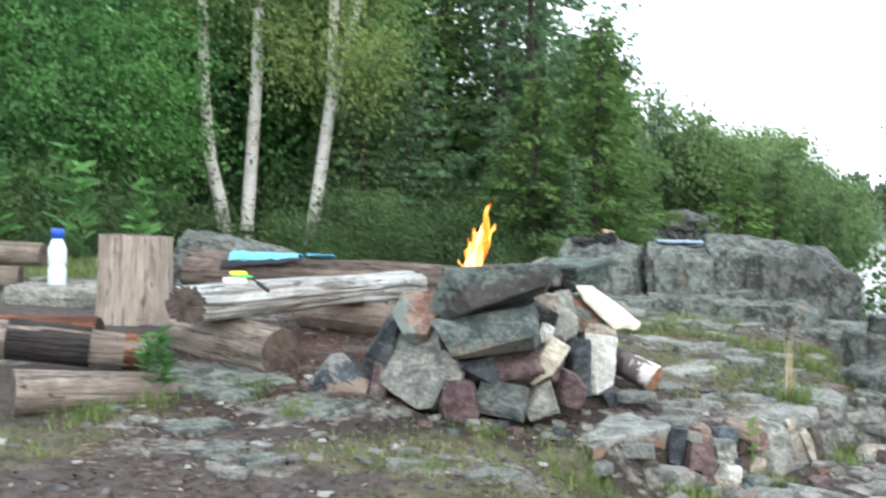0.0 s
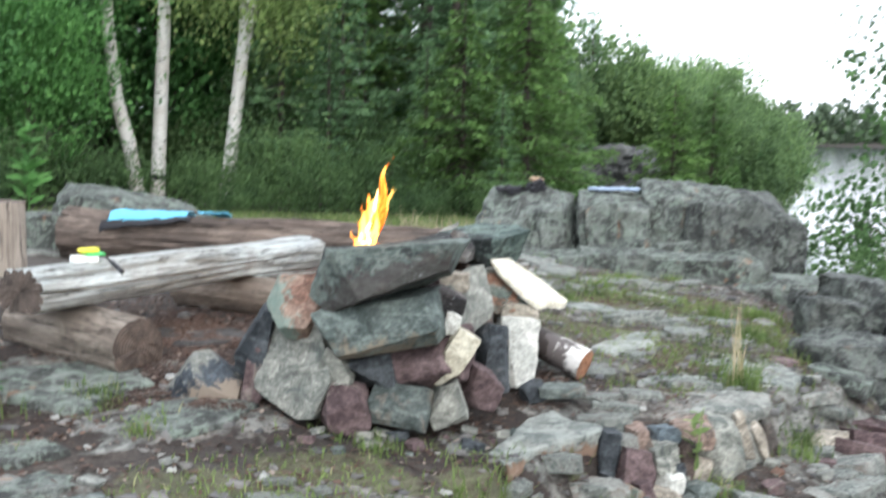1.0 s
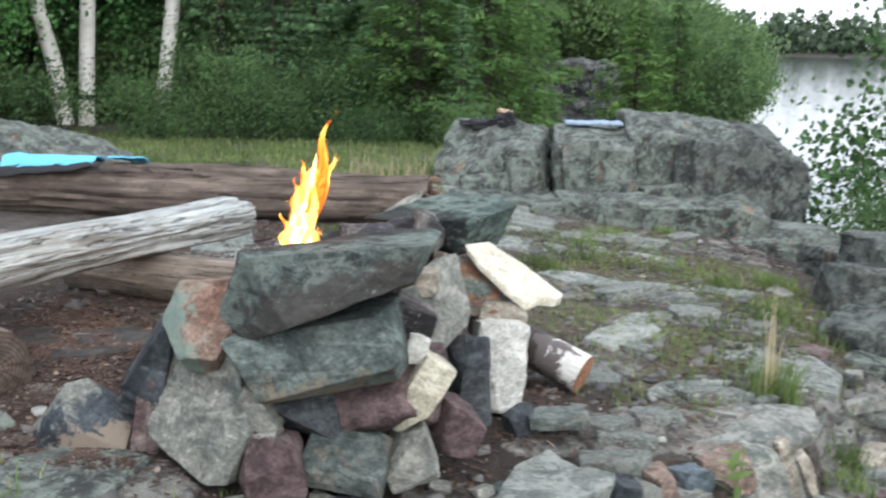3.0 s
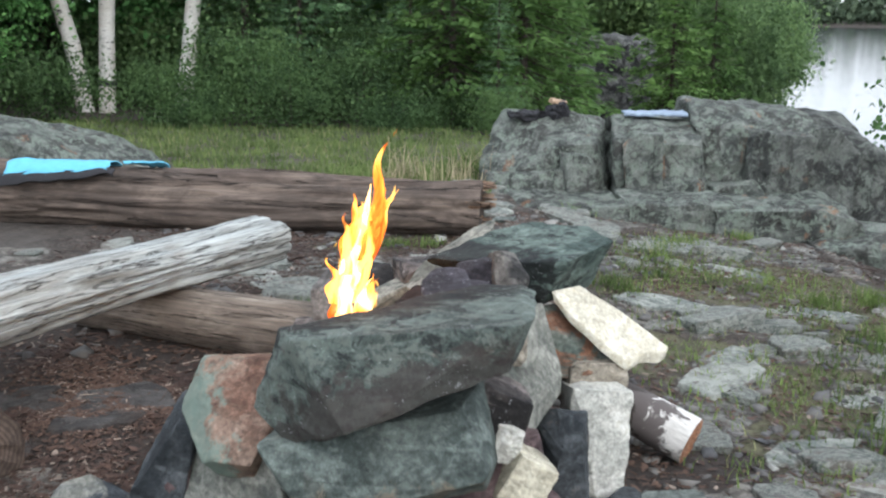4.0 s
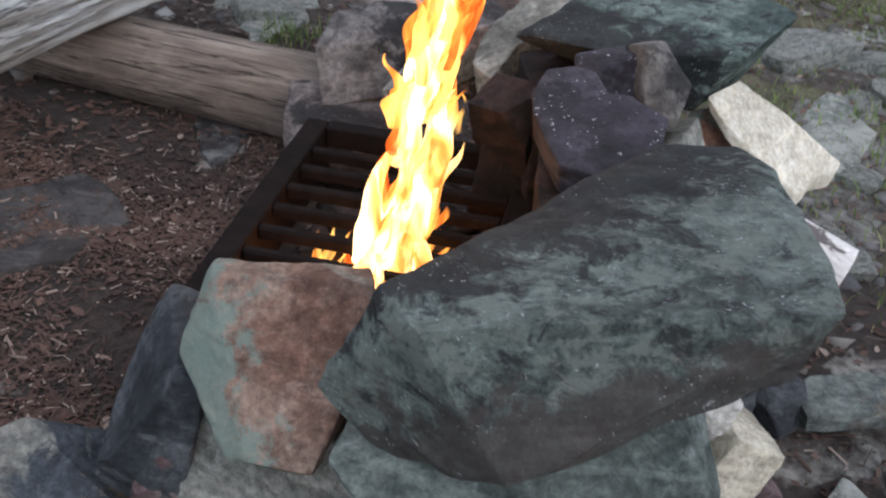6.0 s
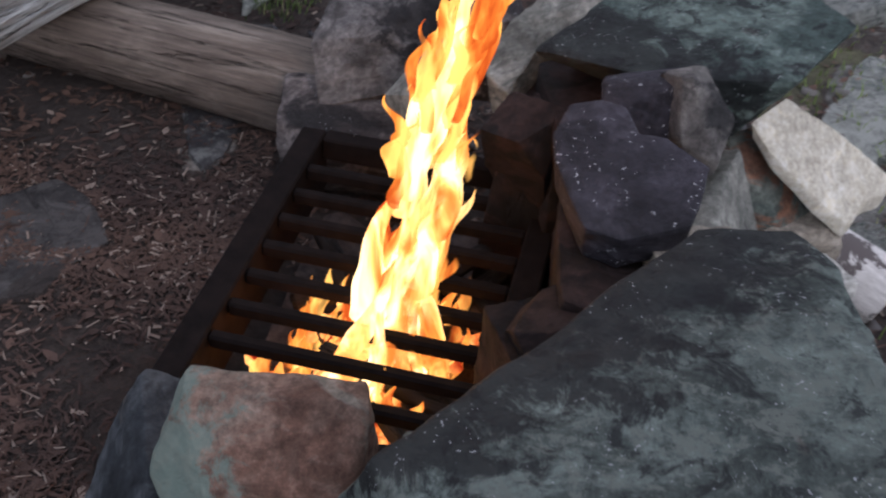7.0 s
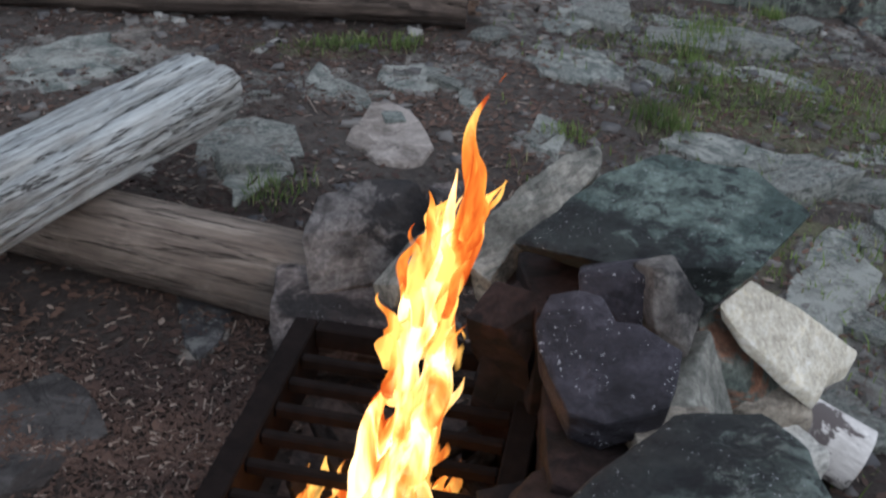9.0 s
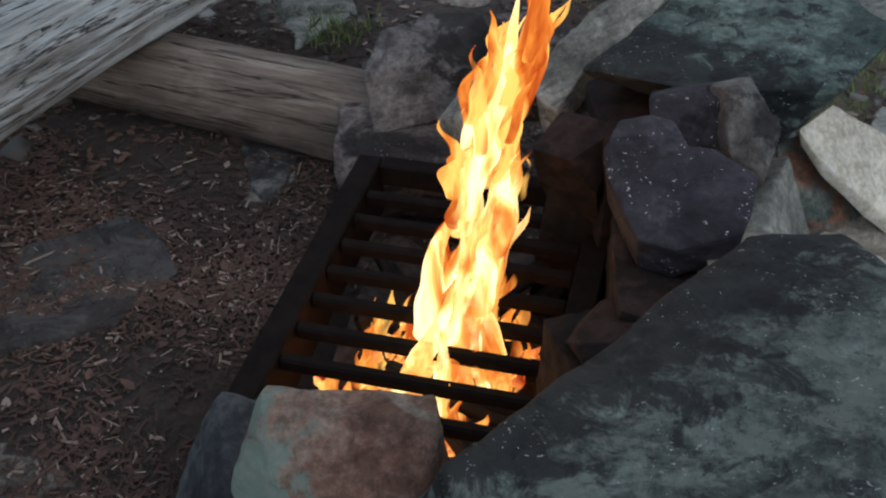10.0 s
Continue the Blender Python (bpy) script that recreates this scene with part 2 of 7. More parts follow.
def leaf_mat(name, dark, light, yellow=None, through_share=0.45):
    m, n, l, p = nodes_of(name)
    geo = n.new("ShaderNodeNewGeometry")
    co = n.new("ShaderNodeTexCoord").outputs["Object"]
    patch = noise_tex(n, l, co, 0.9, 4, 0.6)
    col = mix(n, l, ramp(n, l, geo.outputs["Random Per Island"], (0.0, 0.25), (1.0, 0.75)).outputs["Color"], dark, light)
    col = mix(n, l, ramp(n, l, patch.outputs["Fac"], (0.35, 0.0), (0.65, 0.7)).outputs["Color"], col, light)
    oi = n.new("ShaderNodeObjectInfo")
    # lit and shaded masses of foliage, painted into the leaf colour by noise
    shade_mass = noise_tex(n, l, co, 2.2, 3, 0.55)
    col = mix(n, l, 1.0, col, ramp(n, l, shade_mass.outputs["Fac"], (0.38, (0.55, 0.58, 0.6)), (0.58, (1.08, 1.08, 1.0))).outputs["Color"], "MULTIPLY")
    col = mix(n, l, 1.0, col, ramp(n, l, oi.outputs["Random"], (0.0, (0.92, 0.88, 0.98)), (1.0, (1.55, 1.4, 1.45))).outputs["Color"], "MULTIPLY")
    if yellow:
        hi = ramp(n, l, geo.outputs["Random Per Island"], (0.91, 0.0), (0.94, 0.8)).outputs["Color"]
        col = mix(n, l, hi, col, yellow)
    l.new(col, p.inputs["Base Color"])
    p.inputs["Roughness"].default_value = 0.7
    p.inputs["Specular IOR Level"].default_value = 0.12
    tr = n.new("ShaderNodeBsdfTranslucent")
    l.new(col, tr.inputs["Color"])
    ms = n.new("ShaderNodeMixShader")
    ms.inputs["Fac"].default_value = through_share
    l.new(p.outputs["BSDF"], ms.inputs[1])
    l.new(tr.outputs["BSDF"], ms.inputs[2])
    l.new(ms.outputs["Shader"], n["Material Output"].inputs["Surface"])
    return m


def bark_birch(name="birch_bark", size=1.0, way=(1.2, 1.2, 3.5), black=0.38, peeled=None):
    """White bark with black scars; peeled: from where along the local x axis the bark still covers the brown inner wood."""
    m, n, l, p = nodes_of(name)
    mp = n.new("ShaderNodeMapping")
    mp.inputs["Scale"].default_value = (size, size, size)
    l.new(n.new("ShaderNodeTexCoord").outputs["Object"], mp.inputs["Vector"])
    co = mp.outputs["Vector"]
    a = noise_tex(n, l, co, 7, 6, 0.7, 0.4, way)
    b = noise_tex(n, l, co, 2.3, 4, 0.6, 0.6)
    fine = noise_tex(n, l, co, 40, 4, 0.7, 0.0, (0.6, 0.6, 4))
    col = mix(n, l, ramp(n, l, fine.outputs["Fac"], (0.3, 0.0), (0.7, 1.0)).outputs["Color"], (0.42, 0.40, 0.37), (0.72, 0.70, 0.66))
    col = mix(n, l, ramp(n, l, b.outputs["Fac"], (0.48, 0.0), (0.62, 0.5)).outputs["Color"], col, (0.36, 0.30, 0.24))
    col = mix(n, l, ramp(n, l, a.outputs["Fac"], (black - 0.03, 1.0), (black + 0.03, 0.0)).outputs["Color"], col, (0.03, 0.028, 0.025))
    if peeled:
        rag = noise_tex(n, l, co, 9, 6, 0.65, 0.8)
        for at, tint in ((peeled + 0.035, (0.10, 0.085, 0.08)), (peeled - 0.06, (0.035, 0.026, 0.022))):
            dp = n.new("ShaderNodeVectorMath")
            dp.operation = "DOT_PRODUCT"
            l.new(co, dp.inputs[0])
            dp.inputs[1].default_value = (1.0, 0.0, 0.0)
            wv = n.new("ShaderNodeMath")
            wv.operation = "MULTIPLY_ADD"
            wv.inputs[1].default_value = 0.4
            l.new(rag.outputs["Fac"], wv.inputs[0])
            l.new(dp.outputs["Value"], wv.inputs[2])
            col = mix(n, l, ramp(n, l, wv.outputs["Value"], (0.2 + at - 0.008, 1.0), (0.2 + at + 0.008, 0.0)).outputs["Color"], col, tint)
    l.new(col, p.inputs["Base Color"])
    p.inputs["Roughness"].default_value = 0.75
    bump(n, l, p, a.outputs["Fac"], 0.4, 0.01)
    return m


def ground_mat():
    """Trodden soil, bare bedrock and mossy turf, told apart by the sheet's own cover values."""
    m, n, l, p = nodes_of("campsite_ground")
    co = n.new("ShaderNodeTexCoord").outputs["Object"]
    at = n.new("ShaderNodeVertexColor")
    at.layer_name = "cover"
    sep = n.new("ShaderNodeSeparateColor")
    l.new(at.outputs["Color"], sep.inputs["Color"])
    big = noise_tex(n, l, co, 1.6, 6, 0.65, 0.4)
    mid = noise_tex(n, l, co, 11, 7, 0.7, 0.3)
    fine = noise_tex(n, l, co, 70, 6, 0.75)
    vo = n.new("ShaderNodeTexVoronoi")
    vo.inputs["Scale"].default_value, vo.inputs["Randomness"].default_value = 55, 1.0
    l.new(co, vo.inputs["Vector"])
    soil = mix(n, l, ramp(n, l, mid.outputs["Fac"], (0.35, 0.0), (0.65, 1.0)).outputs["Color"], (0.030, 0.0245, 0.0205), (0.078, 0.066, 0.056))
    soil = mix(n, l, ramp(n, l, vo.outputs["Color"], (0.5, 0.0), (0.9, 0.55)).outputs["Color"], soil, (0.125, 0.103, 0.085))
    soil = mix(n, l, ramp(n, l, big.outputs["Fac"], (0.42, 0.0), (0.62, 0.6)).outputs["Color"], soil, (0.08, 0.073, 0.065))
    # charcoal trodden into the soil about the hearth
    soil = mix(n, l, ramp(n, l, sep.outputs["Blue"], (0.1, 0.0), (0.8, 0.55)).outputs["Color"], soil, (0.017, 0.0115, 0.0095))
    rock = mix(n, l, ramp(n, l, mid.outputs["Fac"], (0.35, 0.0), (0.68, 1.0)).outputs["Color"], (0.10, 0.107, 0.098), (0.23, 0.228, 0.205))
    rock = mix(n, l, ramp(n, l, big.outputs["Fac"], (0.45, 0.0), (0.6, 0.6)).outputs["Color"], rock, (0.20, 0.172, 0.145))
    turf = mix(n, l, ramp(n, l, mid.outputs["Fac"], (0.35, 0.0), (0.65, 1.0)).outputs["Color"], (0.058, 0.06, 0.034), (0.135, 0.132, 0.075))
    edge = n.new("ShaderNodeMath")
    edge.operation = "ADD"
    l.new(sep.outputs["Red"], edge.inputs[0])
    off = n.new("ShaderNodeMath")
    off.operation = "MULTIPLY_ADD"
    off.inputs[1].default_value, off.inputs[2].default_value = 0.7, -0.35
    l.new(mid.outputs["Fac"], off.inputs[0])
    l.new(off.outputs["Value"], edge.inputs[1])
    col = mix(n, l, ramp(n, l, edge.outputs["Value"], (0.42, 0.0), (0.56, 1.0)).outputs["Color"], soil, rock)
    ge = n.new("ShaderNodeMath")
    ge.operation = "ADD"
    l.new(sep.outputs["Green"], ge.inputs[0])
    l.new(off.outputs["Value"], ge.inputs[1])
    col = mix(n, l, ramp(n, l, ge.outputs["Value"], (0.42, 0.0), (0.72, 0.8)).outputs["Color"], col, turf)
    col = mix(n, l, 0.6, col, ramp(n, l, fine.outputs["Fac"], (0.3, 0.22), (0.7, 0.8)).outputs["Color"], "OVERLAY")
    l.new(col, p.inputs["Base Color"])
    p.inputs["Roughness"].default_value = 0.9
    p.inputs["Specular IOR Level"].default_value = 0.25
    one = bump(n, l, p, mid.outputs["Fac"], 0.7, 0.03)
    bump(n, l, p, fine.outputs["Fac"], 0.7, 0.008, one)
    return m


def flame_mat(name, inner, middle, outer, strength, clear):
    """Burning gas: streaks from pale yellow to deep orange, thinning to nothing."""
    m, n, l, p = nodes_of(name)
    n.remove(p)
    co = n.new("ShaderNodeTexCoord").outputs["Object"]
    t = noise_tex(n, l, co, 20, 3, 0.5, 0.7, (1.3, 1.3, 0.28))
    q = noise_tex(n, l, co, 16, 2, 0.5, 0.6, (1.2, 1.2, 0.3))
    em = n.new("ShaderNodeEmission")
    l.new(ramp(n, l, t.outputs["Fac"], (0.36, outer), (0.48, middle), (0.60, inner)).outputs["Color"], em.inputs["Color"])
    st = ramp(n, l, t.outputs["Fac"], (0.36, 0.4), (0.62, 1.0))
    mu = n.new("ShaderNodeMath")
    mu.operation = "MULTIPLY"
    mu.inputs[1].default_value = strength
    l.new(st.outputs["Color"], mu.inputs[0])
    l.new(mu.outputs["Value"], em.inputs["Strength"])
    tp = n.new("ShaderNodeBsdfTransparent")
    ms = n.new("ShaderNodeMixShader")
    l.new(ramp(n, l, q.outputs["Fac"], (0.42, clear), (0.56, clear * 0.2)).outputs["Color"], ms.inputs["Fac"])
    l.new(em.outputs["Emission"], ms.inputs[1])
    l.new(tp.outputs["BSDF"], ms.inputs[2])
    l.new(ms.outputs["Shader"], n["Material Output"].inputs["Surface"])
    return m


SLATE = stone_mat("green_slate", (0.062, 0.074, 0.068), (0.14, 0.155, 0.14), (0.12, 0.108, 0.09), 0.58)
# the flank here paints the shade of the downward front face into the colour
SLATE_SOOT = stone_mat("sooty_slate", (0.053, 0.066, 0.059), (0.106, 0.128, 0.113), (0.1, 0.092, 0.077), 0.62, flecks=0.1, soot=0.15, lichen=(0.125, 0.141, 0.123), smoked=(-0.6, 0.6, 1.2, 0.062), flank=(0.35, -0.75, -1.0, 0.112, (0.046, 0.038, 0.035)))
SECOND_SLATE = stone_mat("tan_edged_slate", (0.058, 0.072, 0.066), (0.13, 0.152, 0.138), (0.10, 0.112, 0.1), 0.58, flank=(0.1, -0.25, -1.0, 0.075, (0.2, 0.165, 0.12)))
BACK_SLATE = stone_mat("back_slate", (0.05, 0.072, 0.064), (0.115, 0.148, 0.13), (0.08, 0.078, 0.07), 0.62, flecks=0.1, soot=0.2, smoked=(-0.7, -0.7, -0.3, 0.02))
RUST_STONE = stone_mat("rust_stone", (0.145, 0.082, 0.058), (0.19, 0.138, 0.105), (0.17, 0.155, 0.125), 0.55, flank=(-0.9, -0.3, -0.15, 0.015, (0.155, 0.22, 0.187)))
ASHY_PLATE = stone_mat("trodden_plate", (0.036, 0.034, 0.033), (0.064, 0.061, 0.058), (0.042, 0.036, 0.032), 0.54, scale=0.5, lichen=(0.078, 0.074, 0.07))
LOG_ROCK = stone_mat("half_smoked_stone", (0.06, 0.057, 0.055), (0.145, 0.138, 0.132), (0.028, 0.027, 0.027), 0.54, smoked=(0.85, 0.1, 0.5, 0.01))
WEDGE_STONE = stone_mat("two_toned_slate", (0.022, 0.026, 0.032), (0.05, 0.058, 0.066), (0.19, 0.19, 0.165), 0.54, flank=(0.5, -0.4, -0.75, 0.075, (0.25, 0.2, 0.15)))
GREEN_STONE = stone_mat("rust_and_green_stone", (0.11, 0.135, 0.118), (0.17, 0.185, 0.16), (0.23, 0.11, 0.065), 0.52)
PALE_STONE = stone_mat("pale_stone", (0.14, 0.145, 0.127), (0.225, 0.222, 0.19), (0.09, 0.10, 0.09), 0.6)
TAN_STONE = stone_mat("tan_stone", (0.58, 0.54, 0.43), (0.66, 0.62, 0.50), (0.50, 0.47, 0.38), 0.66)
DULL_TAN = stone_mat("dull_tan_stone", (0.22, 0.19, 0.15), (0.30, 0.27, 0.22), (0.15, 0.135, 0.11), 0.6)
WHITE_STONE = stone_mat("white_stone", (0.40, 0.40, 0.36), (0.52, 0.51, 0.46), (0.20, 0.21, 0.20), 0.64)
CORNER_TAN = stone_mat("corner_tan_stone", (0.36, 0.33, 0.25), (0.44, 0.41, 0.32), (0.24, 0.22, 0.17), 0.6)
MAROON = stone_mat("maroon_stone", (0.065, 0.044, 0.045), (0.12, 0.085, 0.082), (0.16, 0.14, 0.12), 0.62)
DARK_SLATE = stone_mat("dark_slate", (0.026, 0.03, 0.034), (0.06, 0.066, 0.07), (0.14, 0.125, 0.105), 0.64)
SOOT_STONE = stone_mat("soot_black_stone", (0.018, 0.017, 0.021), (0.035, 0.033, 0.041), flecks=0.3, rough=0.6)
SCORCHED = stone_mat("scorched_stone", (0.011, 0.0078, 0.0072), (0.024, 0.015, 0.013), (0.008, 0.0075, 0.0075), 0.52)
MOTTLED = stone_mat("mottled_stone", (0.05, 0.044, 0.042), (0.15, 0.13, 0.12), (0.02, 0.019, 0.019), 0.5, flecks=0.1)
SPLIT_STONE = stone_mat("split_stone", (0.06, 0.056, 0.053), (0.16, 0.15, 0.135), (0.022, 0.022, 0.022), 0.52)
OUTCROP = stone_mat("lichened_granite", (0.06, 0.066, 0.06), (0.135, 0.145, 0.128), (0.044, 0.044, 0.04), 0.53, scale=0.7, lichen=(0.17, 0.2, 0.165), rust=(0.19, 0.105, 0.06))
DARK_ROCK = stone_mat("dark_bank_rock", (0.04, 0.043, 0.041), (0.095, 0.1, 0.09), (0.03, 0.03, 0.028), 0.53, scale=0.6, lichen=(0.13, 0.145, 0.125), rust=(0.12, 0.085, 0.06))
BEDROCK = stone_mat("bedrock", (0.11, 0.118, 0.106), (0.20, 0.197, 0.175), (0.16, 0.135, 0.115), 0.57, scale=0.6, lichen=(0.27, 0.275, 0.245))
# dark stone colour that holds the shade of the cliff's recess between trees
CLIFF = stone_mat("shaded_cliff", (0.045, 0.046, 0.046), (0.10, 0.10, 0.098), (0.028, 0.028, 0.03), 0.53, scale=0.35, lichen=(0.15, 0.155, 0.145))
PLATE = stone_mat("bedrock_plate", (0.125, 0.14, 0.126), (0.215, 0.222, 0.198), (0.13, 0.115, 0.10), 0.57, scale=0.5, lichen=(0.30, 0.31, 0.275))
PINK_PLATE = stone_mat("pale_plate", (0.21, 0.185, 0.16), (0.30, 0.27, 0.24), (0.12, 0.10, 0.085), 0.6, scale=0.4, lichen=(0.32, 0.29, 0.26))
SOOT_BROWN = stone_mat("dark_brown_stone", (0.04, 0.03, 0.026), (0.075, 0.056, 0.047), (0.03, 0.027, 0.025), 0.55)
TERRA = stone_mat("pink_brown_stone", (0.17, 0.115, 0.092), (0.24, 0.185, 0.15), (0.12, 0.10, 0.085), 0.58)
BLUE_SLATE = stone_mat("blue_grey_slate", (0.06, 0.075, 0.088), (0.10, 0.12, 0.13), (0.05, 0.055, 0.06), 0.6)
RUSTY_SLAB = stone_mat("rusty_edged_bedrock", (0.13, 0.142, 0.13), (0.22, 0.225, 0.2), (0.16, 0.14, 0.12), 0.6, scale=0.6, lichen=(0.27, 0.285, 0.255), flank=(0.77, -0.64, -1.6, 0.13, (0.2, 0.115, 0.07)))
GREY_WOOD = wood_mat("silvered_wood", (0.46, 0.49, 0.475), (0.29, 0.305, 0.295), (0.05, 0.045, 0.04), stain=(0.30, 0.30, 0.275), deep=0.4)
BROWN_WOOD = wood_mat("barkless_log", (0.18, 0.142, 0.115), (0.08, 0.061, 0.05), grain=0.6, stain=(0.07, 0.056, 0.047), deep=0.45)
PINE_WOOD = wood_mat("old_pine", (0.29, 0.25, 0.205), (0.165, 0.135, 0.108), stain=(0.13, 0.105, 0.085), deep=0.5)
STUMP_WOOD = wood_mat("stump_side", (0.37, 0.32, 0.265), (0.29, 0.245, 0.2), (0.12, 0.1, 0.08), stain=(0.25, 0.21, 0.17), deep=0.25)
SPLINTER = wood_mat("torn_wood", (0.30, 0.20, 0.13), (0.15, 0.09, 0.06), stain=(0.08, 0.055, 0.04))
CHAR = wood_mat("charred_wood", (0.05, 0.045, 0.042), (0.015, 0.014, 0.014), (0.006, 0.006, 0.006), stain=(0.03, 0.022, 0.018))
ENDGRAIN = endgrain_mat("grey_end_grain", (0.13, 0.10, 0.08), (0.065, 0.048, 0.038))
ORANGE_END = endgrain_mat("fresh_end_grain", (0.42, 0.22, 0.12), (0.26, 0.12, 0.065))
BIRCH = bark_birch(black=0.385)
BIRCH_LOG = bark_birch("birch_log_bark", 1.0, (1.0, 1.0, 1.0), 0.42, 0.212)
TRUNK = wood_mat("conifer_bark", (0.16, 0.13, 0.11), (0.06, 0.05, 0.042))
IRON = plain_mat("sooty_iron", (0.0065, 0.0045, 0.004), 0.85, 0.0, 0.6, 40)
IRON.node_tree.nodes["Principled BSDF"].inputs["Specular IOR Level"].default_value = 0.12
ASH = plain_mat("ash_and_coals", (0.05, 0.038, 0.033), 0.95, 0, 0.8, 60)
GROUND = ground_mat()
CHIP = leaf_mat("wood_chips", (0.018, 0.013, 0.010), (0.105, 0.074, 0.057), (0.27, 0.225, 0.185), 0.0)
GRAVEL = leaf_mat("gravel", (0.04, 0.042, 0.039), (0.18, 0.18, 0.163), (0.34, 0.34, 0.31), 0.0)
GRASS = leaf_mat("grass_blades", (0.062, 0.11, 0.03), (0.155, 0.225, 0.07), (0.34, 0.33, 0.17), 0.3)
MEADOW = leaf_mat("meadow_blades", (0.075, 0.12, 0.038), (0.15, 0.21, 0.075), (0.30, 0.29, 0.15), 0.4)
# the haze of distance is mixed into this leaf colour
FAR_WOODS = leaf_mat("far_woods", (0.05, 0.085, 0.05), (0.10, 0.14, 0.085), None, 0.2)
STRAW = leaf_mat("dry_grass", (0.30, 0.27, 0.17), (0.42, 0.38, 0.24), None, 0.25)
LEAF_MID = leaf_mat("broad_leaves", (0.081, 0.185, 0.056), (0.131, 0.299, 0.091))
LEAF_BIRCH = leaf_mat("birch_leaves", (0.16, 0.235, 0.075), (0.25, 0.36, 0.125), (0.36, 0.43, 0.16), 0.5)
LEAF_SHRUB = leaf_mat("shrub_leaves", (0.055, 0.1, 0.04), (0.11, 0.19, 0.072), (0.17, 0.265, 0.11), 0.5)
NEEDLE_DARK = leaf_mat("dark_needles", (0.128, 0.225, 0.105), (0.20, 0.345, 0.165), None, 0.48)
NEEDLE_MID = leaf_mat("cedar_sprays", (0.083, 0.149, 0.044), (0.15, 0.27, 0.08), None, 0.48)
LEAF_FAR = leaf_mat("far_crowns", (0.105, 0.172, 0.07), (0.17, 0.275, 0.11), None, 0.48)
# backlit darkness against the bright lake is put into this leaf colour
LEAF_ASPEN = leaf_mat("silhouette_aspen_leaves", (0.03, 0.062, 0.024), (0.065, 0.13, 0.045), None, 0.25)
FIRE_CORE = flame_mat("flame_core", (1.0, 0.68, 0.25), (1.0, 0.44, 0.08), (1.0, 0.22, 0.02), 3.2, 0.6)
FIRE_EDGE = flame_mat("flame_edge", (1.0, 0.48, 0.08), (1.0, 0.27, 0.025), (0.9, 0.11, 0.008), 2.0, 1.0)
EMBER = flame_mat("glowing_coals", (1.0, 0.45, 0.1), (0.9, 0.2, 0.03), (0.5, 0.03, 0.005), 2.0, 0.0)


# ---- builders ----
rng = np.random.default_rng(7)


def mesh_of(name, verts, faces, material, smooth=True):
    me = bpy.data.meshes.new(name)
    me.from_pydata([tuple(v) for v in verts], [], [tuple(f) for f in faces])
    me.materials.append(material)
    if smooth:
        me.polygons.foreach_set("use_smooth", [True] * len(me.polygons))
    me.update()
    return me


def part(name, bm, material, parent, label=""):
    """Links a bmesh as one mesh object under a thing or a part."""
    me = bpy.data.meshes.new(name)
    bm.to_mesh(me)
    bm.free()
    me.materials.append(material)
    ob = new(name, me)
    ob.parent = parent
    return tagged(ob, label)


def arr_object(name, verts, faces, material, parent=None, smooth=True):
    """A mesh object from arrays made in a loop (all faces with the same number of corners)."""
    verts, faces = np.asarray(verts, np.float32), np.asarray(faces, np.int32)
    me = bpy.data.meshes.new(name)
    me.vertices.add(len(verts))
    me.vertices.foreach_set("co", verts.ravel())
    k = faces.shape[1]
    me.loops.add(faces.size)
    me.loops.foreach_set("vertex_index", faces.ravel())
    me.polygons.add(len(faces))
    me.polygons.foreach_set("loop_start", np.arange(0, faces.size, k, dtype=np.int32))
    me.update(calc_edges=True)
    me.materials.append(material)
    if smooth:
        me.polygons.foreach_set("use_smooth", [True] * len(faces))
    ob = new(name, me)
    ob.parent = parent
    return ob


def empty(name, loc=(0, 0, 0), rot=(0, 0, 0)):
    ob = new(name)
    ob.empty_display_size = 0.05
    ob.matrix_world = pose(*loc, *rot)
    return ob


def hash2(ix, iy, s):
    v = np.sin(ix * 127.1 + iy * 311.7 + s * 74.7) * 43758.5453
    return v - np.floor(v)


def vnoise(x, y, s=0):
    ix, iy = np.floor(x), np.floor(y)
    fx, fy = x - ix, y - iy
    fx, fy = fx * fx * (3 - 2 * fx), fy * fy * (3 - 2 * fy)
    a, b = hash2(ix, iy, s), hash2(ix + 1, iy, s)
    c, d = hash2(ix, iy + 1, s), hash2(ix + 1, iy + 1, s)
    return (a * (1 - fx) + b * fx) * (1 - fy) + (c * (1 - fx) + d * fx) * fy


def fbm(x, y, s=0, octaves=4):
    out, amp, tot = 0, 1.0, 0
    for o in range(octaves):
        out = out + amp * vnoise(x * 2 ** o, y * 2 ** o, s + o)
        tot += amp
        amp *= 0.5
    return out / tot


def step(a, b, v):
    k = np.clip((v - a) / (b - a), 0, 1)
    return k * k * (3 - 2 * k)


